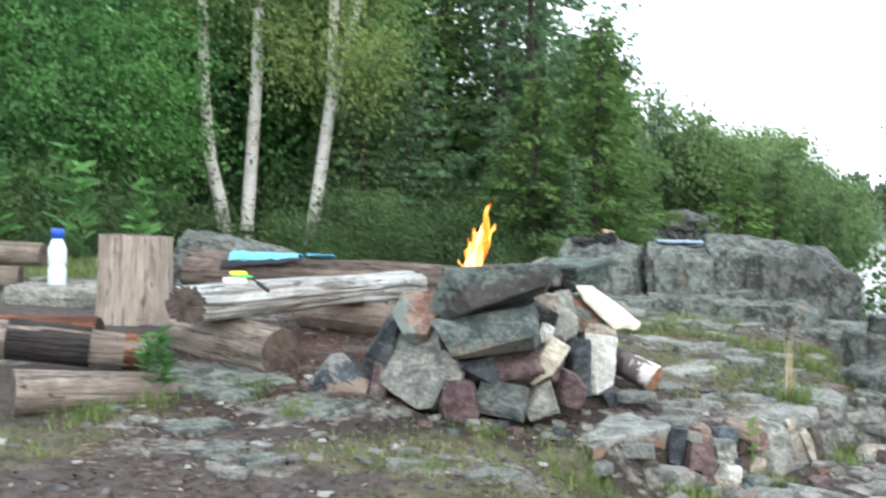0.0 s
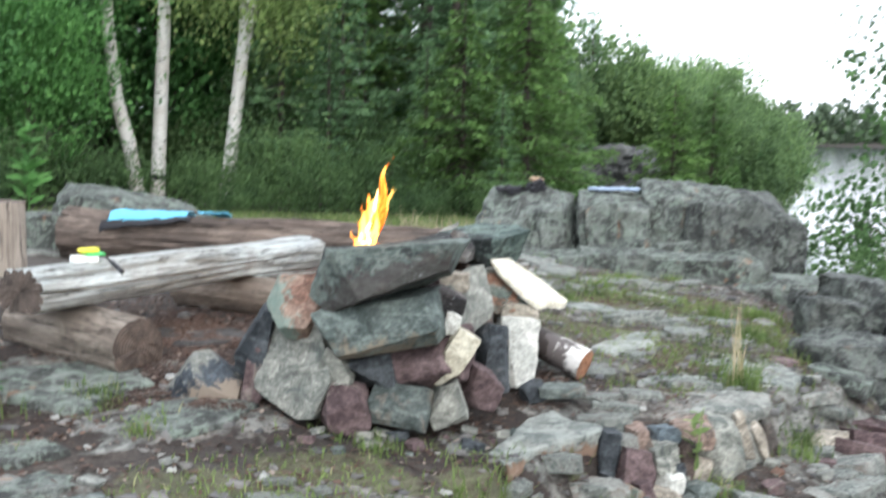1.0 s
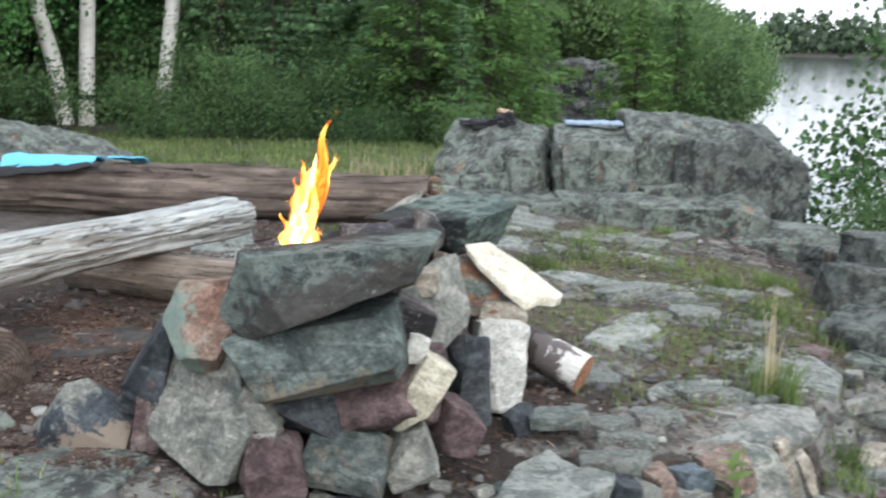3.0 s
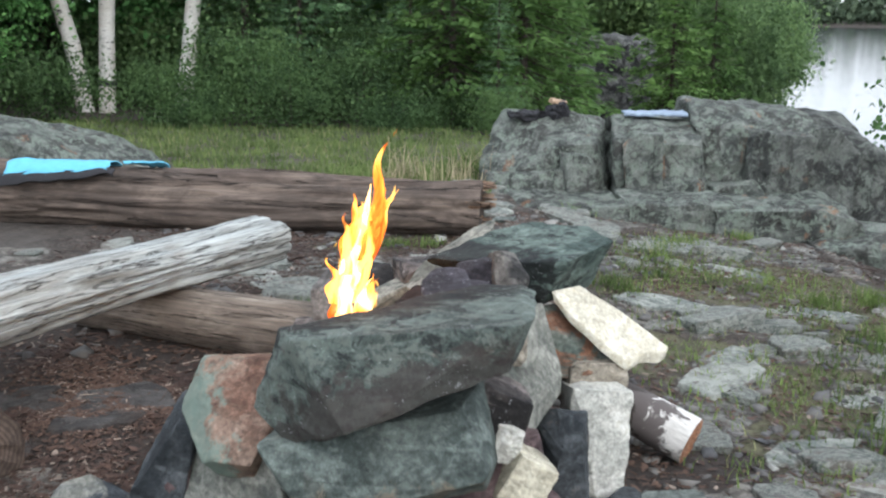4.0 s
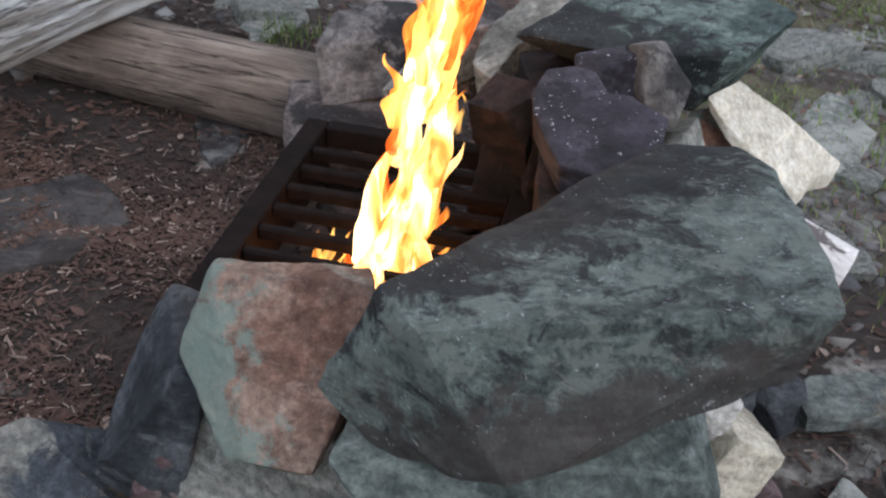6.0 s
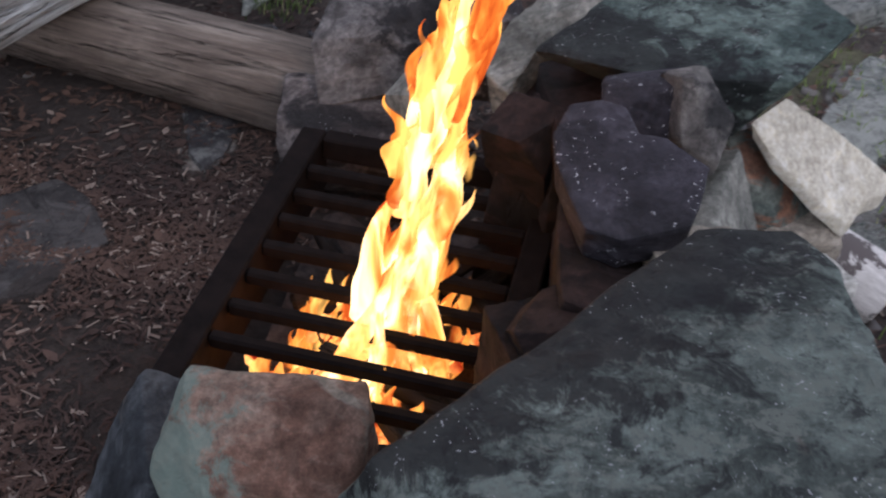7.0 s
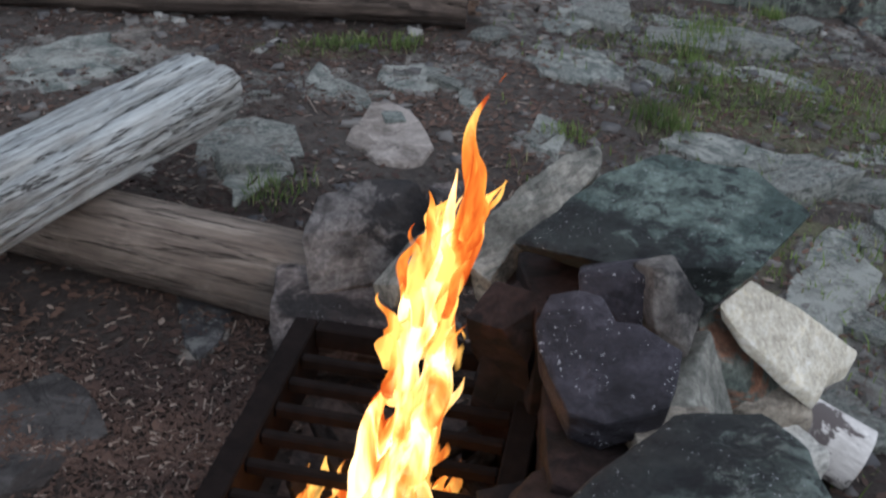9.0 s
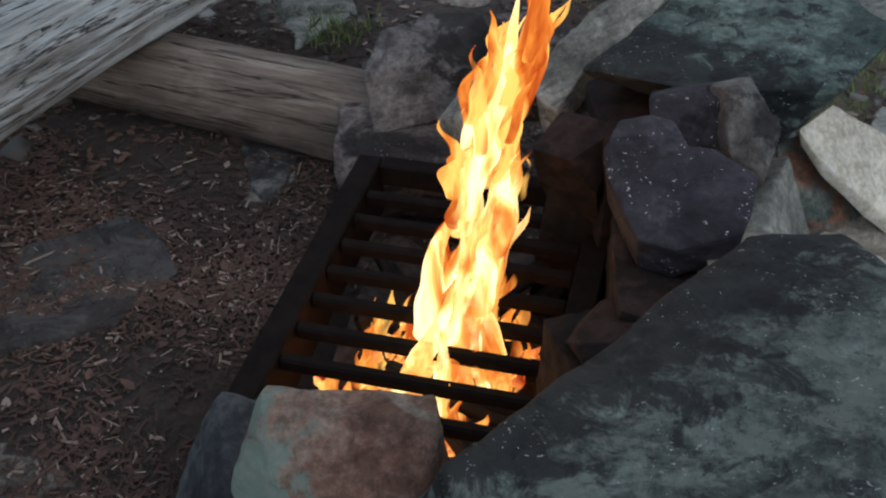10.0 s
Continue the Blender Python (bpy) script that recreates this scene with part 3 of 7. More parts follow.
# outline of bare bedrock patches: centre x, y, half length, half width, turn, lift
SLABS = [
    (-0.42, 4.62, 0.34, 0.17, 20, 0.035), (-1.05, 5.0, 0.45, 0.2, 8, 0.03), (-0.75, 4.1, 0.3, 0.10, 10, 0.03),
    (-0.45, 3.95, 0.16, 0.12, 0, 0.04), (-1.0, 4.35, 0.25, 0.07, 12, 0.03), 
    (-0.40, 6.02, 0.06, 0.13, 15, 0.012), (-0.42, 6.75, 0.13, 0.16, 30, 0.02),
    (-1.05, 7.5, 0.36, 0.22, 40, 0.035), (-0.6, 7.2, 0.3, 0.14, 45, 0.03), (-0.24, 7.35, 0.1, 0.14, 10, 0.02),
    (0.1, 7.5, 0.16, 0.14, 0, 0.03), (0.55, 7.75, 0.32, 0.2, -20, 0.04), (0.5, 8.3, 0.4, 0.16, 40, 0.04),
    (0.95, 7.0, 0.32, 0.17, -12, 0.04), (1.3, 7.0, 0.2, 0.14, 20, 0.03), (0.42, 6.95, 0.09, 0.17, 30, 0.02),
    (1.05, 6.35, 0.13, 0.3, -20, 0.03), (1.0, 8.2, 0.4, 0.2, 10, 0.05), (1.5, 8.4, 0.5, 0.3, 0, 0.06),
    (1.1, 5.55, 0.5, 0.16, 44, 0.05), (1.5, 5.95, 0.3, 0.2, 30, 0.05), (0.62, 4.85, 0.22, 0.16, 20, 0.04), (0.25, 4.2, 0.25, 0.12, 0, 0.0),
    (1.6, 4.9, 0.4, 0.25, 20, 0.06), (2.1, 5.6, 0.4, 0.25, 40, 0.07), (1.2, 4.4, 0.3, 0.2, 10, 0.05), (1.5, 6.8, 0.3, 0.14, 10, 0.04),
    (-1.5, 6.6, 0.3, 0.2, 30, 0.02), (-1.9, 7.2, 0.3, 0.2, 10, 0.02), (-2.3, 5.2, 0.4, 0.2, 0, 0.03), (-2.0, 6.2, 0.3, 0.2, 0, 0.02),
    (0.9, 6.0, 0.18, 0.1, 30, 0.03), (-3.2, 8.2, 0.7, 0.4, 10, 0.06), (0.75, 8.75, 0.4, 0.12, 5, 0.07), (-0.9, 9.6, 0.7, 0.16, 5, 0.05), (0.0, 9.2, 0.5, 0.15, -5, 0.05), (2.0, 6.0, 0.4, 0.55, 10, 0.05),
]
TURF = [
    (0.15, 4.35, 0.35, 0.25), (0.62, 4.5, 0.25, 0.2), (-0.25, 4.15, 0.3, 0.2), (1.0, 4.85, 0.22, 0.15), (0.5, 4.75, 0.15, 0.1), (1.8, 7.4, 0.5, 0.5),
    (1.45, 6.5, 0.5, 0.4), (1.3, 7.7, 0.5, 0.3), (0.75, 7.25, 0.1, 0.1), (0.8, 8.0, 0.3, 0.2), (-0.8, 4.75, 0.15, 0.1), (-1.3, 4.5, 0.3, 0.3), (-0.3, 7.65, 0.3, 0.08),
    (-2.5, 4.6, 0.6, 0.5), (0.35, 3.6, 0.6, 0.4), (2.3, 6.5, 0.4, 0.6), (-1.2, 12.2, 3.2, 1.2), (-4.2, 10.4, 2.0, 1.8), (-0.2, 9.9, 0.6, 0.7),
    (1.0, 8.45, 0.35, 0.15), (1.5, 9.0, 0.25, 0.12), (1.9, 6.9, 0.45, 0.5), (1.6, 7.1, 0.4, 0.4), (0.62, 4.85, 0.12, 0.1), (1.35, 8.3, 0.3, 0.2),
    (1.1, 6.15, 0.35, 0.3), (0.95, 7.5, 0.35, 0.25), (1.7, 6.3, 0.4, 0.4), (1.5, 7.9, 0.5, 0.4), (1.2, 6.6, 0.45, 0.3), (1.55, 7.05, 0.6, 0.45), (1.05, 7.85, 0.4, 0.3), (1.35, 5.75, 0.3, 0.2), (0.75, 6.75, 0.25, 0.3), (0.35, 4.05, 0.3, 0.25), (0.0, 4.2, 0.3, 0.2), (-1.4, 4.0, 0.35, 0.3), (0.6, 4.3, 0.2, 0.2), (-1.0, 10.1, 1.3, 1.0), (-2.6, 9.9, 0.9, 0.7),
]


def ground_parts(x, y):
    """Height, bedrock cover and turf cover of the ground at x, y (arrays)."""
    left = np.interp(y, [-600, 0, 2.5, 4.2, 4.75, 5.0, 5.5, 6.5, 8.2, 9.5, 11, 12, 13.5, 16, 18, 30, 60, 900],
                     [-0.5, -0.42, -0.2, -0.04, 0.03, 0.055, 0.13, 0.14, 0.14, 0.14, 0.1, 0.04, -0.04, -0.13, -0.14, 0.5, 1.0, 1.0])
    near = np.interp(x, [-0.25, 0.5, 1.0, 1.7, 3.0], [0, 0.115, 0.17, 0.25, 0.6])
    far = np.interp(x, [0.3, 1.0, 1.9, 3.0], [0, 0.08, 0.17, 0.45])
    k = step(5.9, 7.3, y)
    front = step(4.1, 5.2, y)
    drop = (near * (1 - k) + far * k) * (0.25 + 0.75 * front)
    z = left - drop
    s = (x - 0.62) * 0.771 - (y - 4.72) * 0.638
    z = z - 0.17 * step(0.0, 0.12, s + 0.08 * (vnoise(x * 9, y * 9, 3) - 0.5)) * step(0.35, 0.8, x) * step(7.2, 6.2, y)
    # the shore falls away to the lake
    z = z - 3.2 * np.maximum(step(3.0, 6.5, x), step(13.5, 19, y + 2.6 * x - 4) * step(-1.5, 1.5, x))
    far_bank = step(0, 25, np.hypot(x - 40, y - 40) - 340 + 40 * (vnoise(x * 0.02, y * 0.02, 5)))
    z = z + 2.6 * far_bank
    z = z + 3.0 * step(1.0, 0.7, np.hypot((x - 2.0) / 5.5, (y - 42) / 9))
    cover = np.zeros_like(x)
    lift = np.zeros_like(x)
    wob = 0.7 * (fbm(x * 6, y * 6, 11, 3) - 0.5) + 0.4 * (hash2(np.floor(x * 7 + 0.4 * y * 7), np.floor(y * 7 - 0.5 * x * 7), 4) - 0.5)
    for cx, cy, a, b, turn, up in SLABS:
        c, s_ = math.cos(radians(turn)), math.sin(radians(turn))
        u, v = (x - cx) * c + (y - cy) * s_, -(x - cx) * s_ + (y - cy) * c
        d = np.maximum(np.abs(u) / a, np.abs(v) / b) * 0.75 + np.hypot(u / a, v / b) * 0.25 + wob
        f = step(1.05, 0.95, d)
        cover = np.maximum(cover, f)
        lift = np.maximum(lift, f * up)
    turf = np.zeros_like(x)
    for cx, cy, a, b in TURF:
        turf = np.maximum(turf, step(1.3, 0.5, np.hypot((x - cx) / a, (y - cy) / b) + 0.8 * wob))
    turf = np.maximum(turf * (1 - 0.9 * cover), step(12.5, 15, y) * 0.35)
    cracks = np.abs(fbm(x * 5 + 3, y * 5, 21, 3) - 0.5)
    z = z + 0.3 * lift * (0.75 + 0.5 * fbm(x * 6, y * 6, 31, 2)) - 0.018 * cover * step(0.035, 0.0, cracks)
    z = z + 0.035 * (fbm(x * 2.3, y * 2.3, 1, 4) - 0.5) + 0.012 * (fbm(x * 14, y * 14, 2, 3) - 0.5) * (1 - 0.4 * cover)
    # the fire pit is dug out a little
    z = z - 0.06 * step(0.42, 0.25, np.hypot((x + 0.02) * 1.3, y - 5.38))
    return z, cover, turf


def gz(x, y):
    return float(ground_parts(np.array([float(x)]), np.array([float(y)]))[0][0])


def spaced(lo, hi, fine, reach, grow):
    mid = list(np.arange(lo, hi + 1e-6, fine))
    for sign, at in ((1, hi), (-1, lo)):
        s, p, out = fine, at, []
        while abs(p - at) < reach:
            s *= grow
            p += sign * s
            out.append(p)
        mid = mid + out if sign > 0 else out[::-1] + mid
    return np.array(mid)


gx, gy = spaced(-1.7, 2.1, 0.02, 700, 1.09), spaced(3.4, 8.4, 0.02, 700, 1.09)
XX, YY = np.meshgrid(gx, gy)
ZZ, COV, TUR = ground_parts(XX.ravel(), YY.ravel())
idx = np.arange(XX.size).reshape(XX.shape)
quads = np.stack([idx[:-1, :-1], idx[:-1, 1:], idx[1:, 1:], idx[1:, :-1]], -1).reshape(-1, 4)
ground = arr_object("ground", np.stack([XX.ravel(), YY.ravel(), ZZ], -1), quads, GROUND)
layer = ground.data.color_attributes.new("cover", "FLOAT_COLOR", "POINT")
layer.data.foreach_set("color", np.stack([0.5 * COV, TUR, step(1.6, 0.8, np.hypot((XX.ravel() + 0.35) * 0.8, YY.ravel() - 5.5) + 0.5 * (fbm(XX.ravel() * 4, YY.ravel() * 4, 91, 3) - 0.5)), np.ones_like(COV)], -1).astype(np.float32).ravel())
tagged(ground, "trodden brown soil with bare bedrock, turf and wood chips", "ground", kind="structure")

WATER_Z = -1.6


def make_water():
    m, n, l, p = nodes_of("lake_water")
    co = n.new("ShaderNodeTexCoord").outputs["Object"]
    t = noise_tex(n, l, co, 1.4, 4, 0.6)
    p.inputs["Base Color"].default_value = (0.02, 0.03, 0.032, 1)
    p.inputs["Roughness"].default_value = 0.08
    p.inputs["IOR"].default_value = 1.33
    bump(n, l, p, t.outputs["Fac"], 0.25, 0.05)
    bm = bmesh.new()
    bmesh.ops.create_grid(bm, x_segments=8, y_segments=8, size=900)
    me = bpy.data.meshes.new("water")
    bm.to_mesh(me)
    bm.free()
    me.materials.append(m)
    ob = new("water", me)
    ob.location = (0, 0, WATER_Z)
    tagged(ob, "calm pale lake water under a white evening sky", "water", kind="structure")


make_water()


# ---- stones ----
def ico(level):
    bm = bmesh.new()
    bmesh.ops.create_icosphere(bm, subdivisions=level, radius=1.0)
    v = np.array([p.co[:] for p in bm.verts])
    f = np.array([[q.index for q in t.verts] for t in bm.faces])
    bm.free()
    return v, f


ICO = {k: ico(k) for k in (2, 3, 4, 5)}


def finish_stone(name, bm, size, material, r, rough, level):
    """Divides a hewn stone finely and gives it a rough skin."""
    bmesh.ops.remove_doubles(bm, verts=bm.verts[:], dist=2e-4)
    bmesh.ops.dissolve_degenerate(bm, edges=bm.edges[:], dist=1e-4)
    bmesh.ops.holes_fill(bm, edges=[e for e in bm.edges if len(e.link_faces) == 1])
    bmesh.ops.triangulate(bm, faces=bm.faces[:])
    goal = max(size) / (3, 3, 7, 13, 24, 40)[level]
    for _ in range(6):
        long = [e for e in bm.edges if e.calc_length() > goal * 1.5]
        if not long:
            break
        bmesh.ops.subdivide_edges(bm, edges=long, cuts=1)
        bmesh.ops.triangulate(bm, faces=bm.faces[:])
    bm.normal_update()
    off = Vector(r.uniform(0, 50, size=3))
    amp, k = rough * (min(size) * max(size)) ** 0.5, 3.0 / max(size)
    moved = []
    for v in bm.verts:
        q = v.co * k + off
        h = 0.9 * noise.noise(q * 0.8) + 0.7 * noise.fractal(q * 2.2, 0.8, 2.1, 4) + 0.4 * noise.noise(Vector((q.x * 2, q.y * 2, q.z * 9))) - 0.5 * max(0.0, 0.5 - 5 * abs(noise.noise(q * 1.3)))
        moved.append(v.co + v.normal * amp * h)
    for v, q in zip(bm.verts, moved):
        v.co = q
    me = bpy.data.meshes.new(name)
    bm.to_mesh(me)
    bm.free()
    me.materials.append(material)
    me.polygons.foreach_set("use_smooth", [True] * len(me.polygons))
    me.set_sharp_from_angle(angle=radians(32))
    return me


def rock_mesh(name, size, material, seed, cuts=(), sharp=0.03, rough=0.027, level=4, chips=6, near=0.88):
    """A broken stone: a box of that size cut by planes (in halves of its size), its arrises worn by the share sharp, with a rough skin."""
    r = np.random.default_rng(seed)
    half = np.array(size) / 2
    bm = bmesh.new()
    bmesh.ops.create_cube(bm, size=2.0)
    for v in bm.verts:
        v.co += Vector(r.normal(size=3) * 0.07)
    planes = list(cuts)
    for _ in range(chips):
        n = r.normal(size=3)
        n /= np.linalg.norm(n)
        planes.append((*n, r.uniform(near, 1.25) * (0.55 + 0.45 * np.abs(n).sum())))
    for a, b, c, e in planes:
        k = Vector((a, b, c))
        w = k.length
        bmesh.ops.bisect_plane(bm, geom=bm.verts[:] + bm.edges[:] + bm.faces[:], plane_co=k / w * (e / w), plane_no=k / w, clear_outer=True)
    pts = [v.co.copy() for v in bm.verts]
    bm.free()
    bm = bmesh.new()
    for q in pts:
        bm.verts.new([q[i] * half[i] for i in range(3)])
    bmesh.ops.remove_doubles(bm, verts=bm.verts[:], dist=0.02 * min(size))
    got = bmesh.ops.convex_hull(bm, input=bm.verts[:])
    bmesh.ops.delete(bm, geom=list({g for g in got["geom_interior"] + got["geom_unused"] if isinstance(g, bmesh.types.BMVert)}), context="VERTS")
    bmesh.ops.dissolve_limit(bm, angle_limit=radians(4), verts=bm.verts[:], edges=bm.edges[:])
    bmesh.ops.bevel(bm, geom=bm.edges[:], offset=sharp * min(size), segments=2, affect="EDGES", clamp_overlap=True, profile=0.6)
    return finish_stone(name, bm, size, material, r, rough, level)


def rock(name, label, material, centre, size, turn=(0, 0, 0), seed=1, cuts=(), group="fire ring stones", category="stone", parent=None, **kw):
    ob = new(name, rock_mesh(name, size, material, seed, cuts, **kw))
    ob.matrix_world = pose(*centre, *turn)
    if parent:
        ob.parent = parent
        return tagged(ob, label)
    return tagged(ob, label, category, group)


def hewn(label, material, centre, faces, seed, name="hearth_stone", group="fire ring stones", sharp=0.006, rough=0.012, level=4):
    """A stone bounded by flat broken faces: each has a heading and a tilt in degrees and its distance from the centre."""
    planes = [(Vector((math.cos(radians(h)) * math.cos(radians(t)), math.sin(radians(h)) * math.cos(radians(t)), math.sin(radians(t)))), e) for h, t, e in faces]
    bm = bmesh.new()
    for (a, da), (b, db), (c, dc) in itertools.combinations(planes, 3):
        det = a.dot(b.cross(c))
        if abs(det) < 1e-3:
            continue
        q = (da * b.cross(c) + db * c.cross(a) + dc * a.cross(b)) / det
        if all(k.dot(q) < e + 1e-5 for k, e in planes):
            bm.verts.new(q)
    bmesh.ops.remove_doubles(bm, verts=bm.verts[:], dist=0.01)
    got = bmesh.ops.convex_hull(bm, input=bm.verts[:])
    bmesh.ops.delete(bm, geom=list({g for g in got["geom_interior"] + got["geom_unused"] if isinstance(g, bmesh.types.BMVert)}), context="VERTS")
    bmesh.ops.dissolve_limit(bm, angle_limit=radians(4), verts=bm.verts[:], edges=bm.edges[:])
    bmesh.ops.bevel(bm, geom=bm.edges[:], offset=sharp, segments=2, affect="EDGES", clamp_overlap=True, profile=0.6)
    size = [max(v.co[k] for v in bm.verts) - min(v.co[k] for v in bm.verts) for k in range(3)]
    ob = new(name, finish_stone(name, bm, size, material, np.random.default_rng(seed), rough, level))
    ob.location = centre
    return tagged(ob, label, "stone", group)


def flag(label, material, centre, outline, slope, thick, seed, under=0.9, name="hearth_stone", group="fire ring stones", sharp=0.005, rough=0.012, level=4, parent=None):
    """A flat stone: an outline of corners round its centre, lying on a sloping plane, with worn edges and a smaller underside."""
    bm = bmesh.new()
    top = [bm.verts.new((x, y, slope[0] * x + slope[1] * y)) for x, y in outline]
    low = [bm.verts.new((x * under, y * under, slope[0] * x + slope[1] * y - thick)) for x, y in outline]
    n = len(outline)
    bm.faces.new(top)
    bm.faces.new(low[::-1])
    for k in range(n):
        bm.faces.new((top[k], low[k], low[(k + 1) % n], top[(k + 1) % n]))
    bmesh.ops.recalc_face_normals(bm, faces=bm.faces[:])
    bmesh.ops.bevel(bm, geom=bm.edges[:], offset=sharp, segments=2, affect="EDGES", clamp_overlap=True, profile=0.6)
    size = [max(v.co[k] for v in bm.verts) - min(v.co[k] for v in bm.verts) for k in range(3)]
    ob = new(name, finish_stone(name, bm, size, material, np.random.default_rng(seed), rough, level))
    ob.location = centre
    if parent:
        ob.parent = parent
        return tagged(ob, label)
    return tagged(ob, label, "stone", group)


H = "hearth_stone"
hewn("large sooty green-grey slab topping the fire ring", SLATE_SOOT, (0.218, 4.87, 0.539),
     [(148, 84, 0.079), (-20, -67, 0.087), (139, 27, 0.088), (-88, 13, 0.202), (125, -6, 0.109), (-126, -12, 0.233), (0, -26, 0.19), (-71, -12, 0.213), (32, -33, 0.213), (92, -9, 0.207), (120, -63, 0.124), (-12, -14, 0.236), (-154, 13, 0.242), (19, 78, 0.141), (6, 62, 0.2)], 11, level=5, rough=0.018, sharp=0.012)
hewn("long green-grey slab under the top stone", SECOND_SLATE, (0.201, 4.83, 0.356),
     [(23, -81, 0.092), (-174, 80, 0.079), (89, -7, 0.129), (-60, -58, 0.112), (-176, -36, 0.172), (2, 10, 0.2), (-91, 32, 0.102), (164, -7, 0.185), (-13, 35, 0.182), (-91, 8, 0.121), (-7, -16, 0.202), (-144, -23, 0.206)], 12, level=5, sharp=0.008)
hewn("rust and pale green block beside the grate", RUST_STONE, (-0.102, 4.882, 0.393),
     [(-100, 40, 0.042), (85, 10, 0.094), (85, -76, 0.101), (-18, -11, 0.099), (-165, -33, 0.095), (-9, 0, 0.106), (161, 8, 0.12), (-130, 24, 0.059), (-19, -25, 0.108), (117, 81, 0.109), (11, 8, 0.127), (-101, -46, 0.115), (-57, 27, 0.088), (-177, 21, 0.112)], 13, level=5, rough=0.014)
hewn("broad pale grey stone leaning upright", PALE_STONE, (-0.107, 4.875, 0.17),
     [(59, -8, 0.066), (-122, 17, 0.061), (-180, -83, 0.133), (84, 69, 0.144), (-158, -60, 0.134), (168, -14, 0.16), (-10, 21, 0.168), (-10, -17, 0.173), (-104, 19, 0.106), (159, 64, 0.174), (-52, -72, 0.18)], 14, level=5)
rock(H, "thin maroon stone on edge", MAROON, (-0.26, 4.96, 0.17), (0.07, 0.16, 0.26), (0, 8, 5), 15, rough=0.04)
hewn("dark slate stone lying on the soil with a pale corner", WEDGE_STONE, (-0.473, 4.985, 0.12),
     [(180, -90, 0.09), (96, 42, 0.048), (15, 47, 0.078), (-151, 29, 0.08), (163, 40, 0.065), (-64, 43, 0.079), (-85, 1, 0.125), (-113, 31, 0.089), (127, 49, 0.052), (7, -9, 0.15)], 16, sharp=0.003)
rock(H, "small pale wedge stone filling a gap", PALE_STONE, (0.06, 4.79, 0.205), (0.12, 0.09, 0.09), (0, 35, 0), 17, [(0.6, 0, 0.8, 0.6)], level=3)
rock(H, "flat grey chip of stone in a gap", PALE_STONE, (0.055, 4.77, 0.145), (0.11, 0.07, 0.035), (0, -10, 0), 170, level=3)
rock(H, "small dark slate wedge", DARK_SLATE, (0.165, 4.865, 0.18), (0.14, 0.13, 0.12), (0, -12, 10), 18, [(-0.6, -0.5, -0.6, 0.7)], level=3)
rock(H, "maroon block low in the ring wall", MAROON, (0.32, 4.965, 0.19), (0.36, 0.24, 0.19), (0, -14, 4), 19, [(0, -0.6, -0.75, 0.8), (0.75, -0.5, 0.2, 0.85), (-0.8, -0.2, -0.5, 0.8), (0.2, -0.7, 0.6, 0.9)], chips=8, near=0.8)
rock(H, "tan broken stone face at the wall's corner", CORNER_TAN, (0.425, 4.93, 0.225), (0.09, 0.12, 0.21), (0, 32, 18), 20, [(0.6, 0, -0.7, 0.8), (-0.5, -0.4, -0.7, 0.8)])
hewn("broad grey-green slab leaning in the wall's corner", PALE_STONE, (0.422, 5.3, 0.365),
     [(163, -21, 0.033), (-23, 32, 0.048), (169, 38, 0.087), (82, -84, 0.098), (-148, 74, 0.096), (4, -63, 0.11), (44, -11, 0.146), (-127, -21, 0.184), (-22, 9, 0.07), (151, 63, 0.126), (31, -17, 0.139), (-98, -59, 0.183)], 21, level=5)
rock(H, "small grey stone with a white crust", MOTTLED, (0.405, 4.965, 0.395), (0.10, 0.11, 0.11), (0, 20, 10), 22, level=3)
rock(H, "white lump of quartz in the wall", WHITE_STONE, (0.425, 4.925, 0.345), (0.05, 0.05, 0.08), (0, 10, 0), 220, level=3, rough=0.08)
rock(H, "small brick-red stone in the wall", MAROON, (0.525, 5.34, 0.225), (0.085, 0.09, 0.065), (12, 22, 30), 23, chips=10, near=0.7, level=3)
rock(H, "dark grey stone at the ring's corner", DARK_SLATE, (0.535, 5.29, 0.16), (0.12, 0.17, 0.24), (6, 8, 28), 24, [(0.6, -0.6, 0.4, 0.8)], chips=8, near=0.78)
rock(H, "white upright stone with a rough face", WHITE_STONE, (0.61, 5.49, 0.135), (0.14, 0.13, 0.28), (-6, 3, 22), 25, [(-0.6, -0.6, -0.3, 0.95)], rough=0.035)
flag("flat tan stone with a ragged broken end", TAN_STONE, (0.648, 5.598, 0.408),
     [(-0.077, 0.026), (0.02, 0.064), (0.107, 0.085), (0.161, 0.098), (0.139, 0.061), (0.122, 0.044), (0.098, 0.022), (0.085, 0.009), (0.062, -0.028), (0.043, -0.054), (-0.02, -0.068), (-0.113, -0.077), (-0.150, -0.066)], (-0.95, 0.70), 0.03, 26, 0.94, rough=0.008, level=5)
hewn("rusty green block under the flat stone", GREEN_STONE, (0.60, 5.585, 0.36),
     [(-36, 40, 0.0), (97, 9, 0.055), (0, -85, 0.07), (-98, 14, 0.058), (178, -14, 0.092), (133, 11, 0.088), (-70, -50, 0.09), (0, 0, 0.16)], 260)
rock(H, "brown stone under the flat tan stone", DULL_TAN, (0.60, 5.60, 0.265), (0.15, 0.16, 0.12), (0, 6, 20), 261, level=3)
rock(H, "maroon stone at the foot of the wall", MAROON, (0.10, 4.765, 0.075), (0.17, 0.15, 0.16), (8, 14, 24), 27, [(0.7, -0.3, 0.6, 0.75), (-0.5, -0.6, 0.6, 0.9)], chips=9, near=0.75)
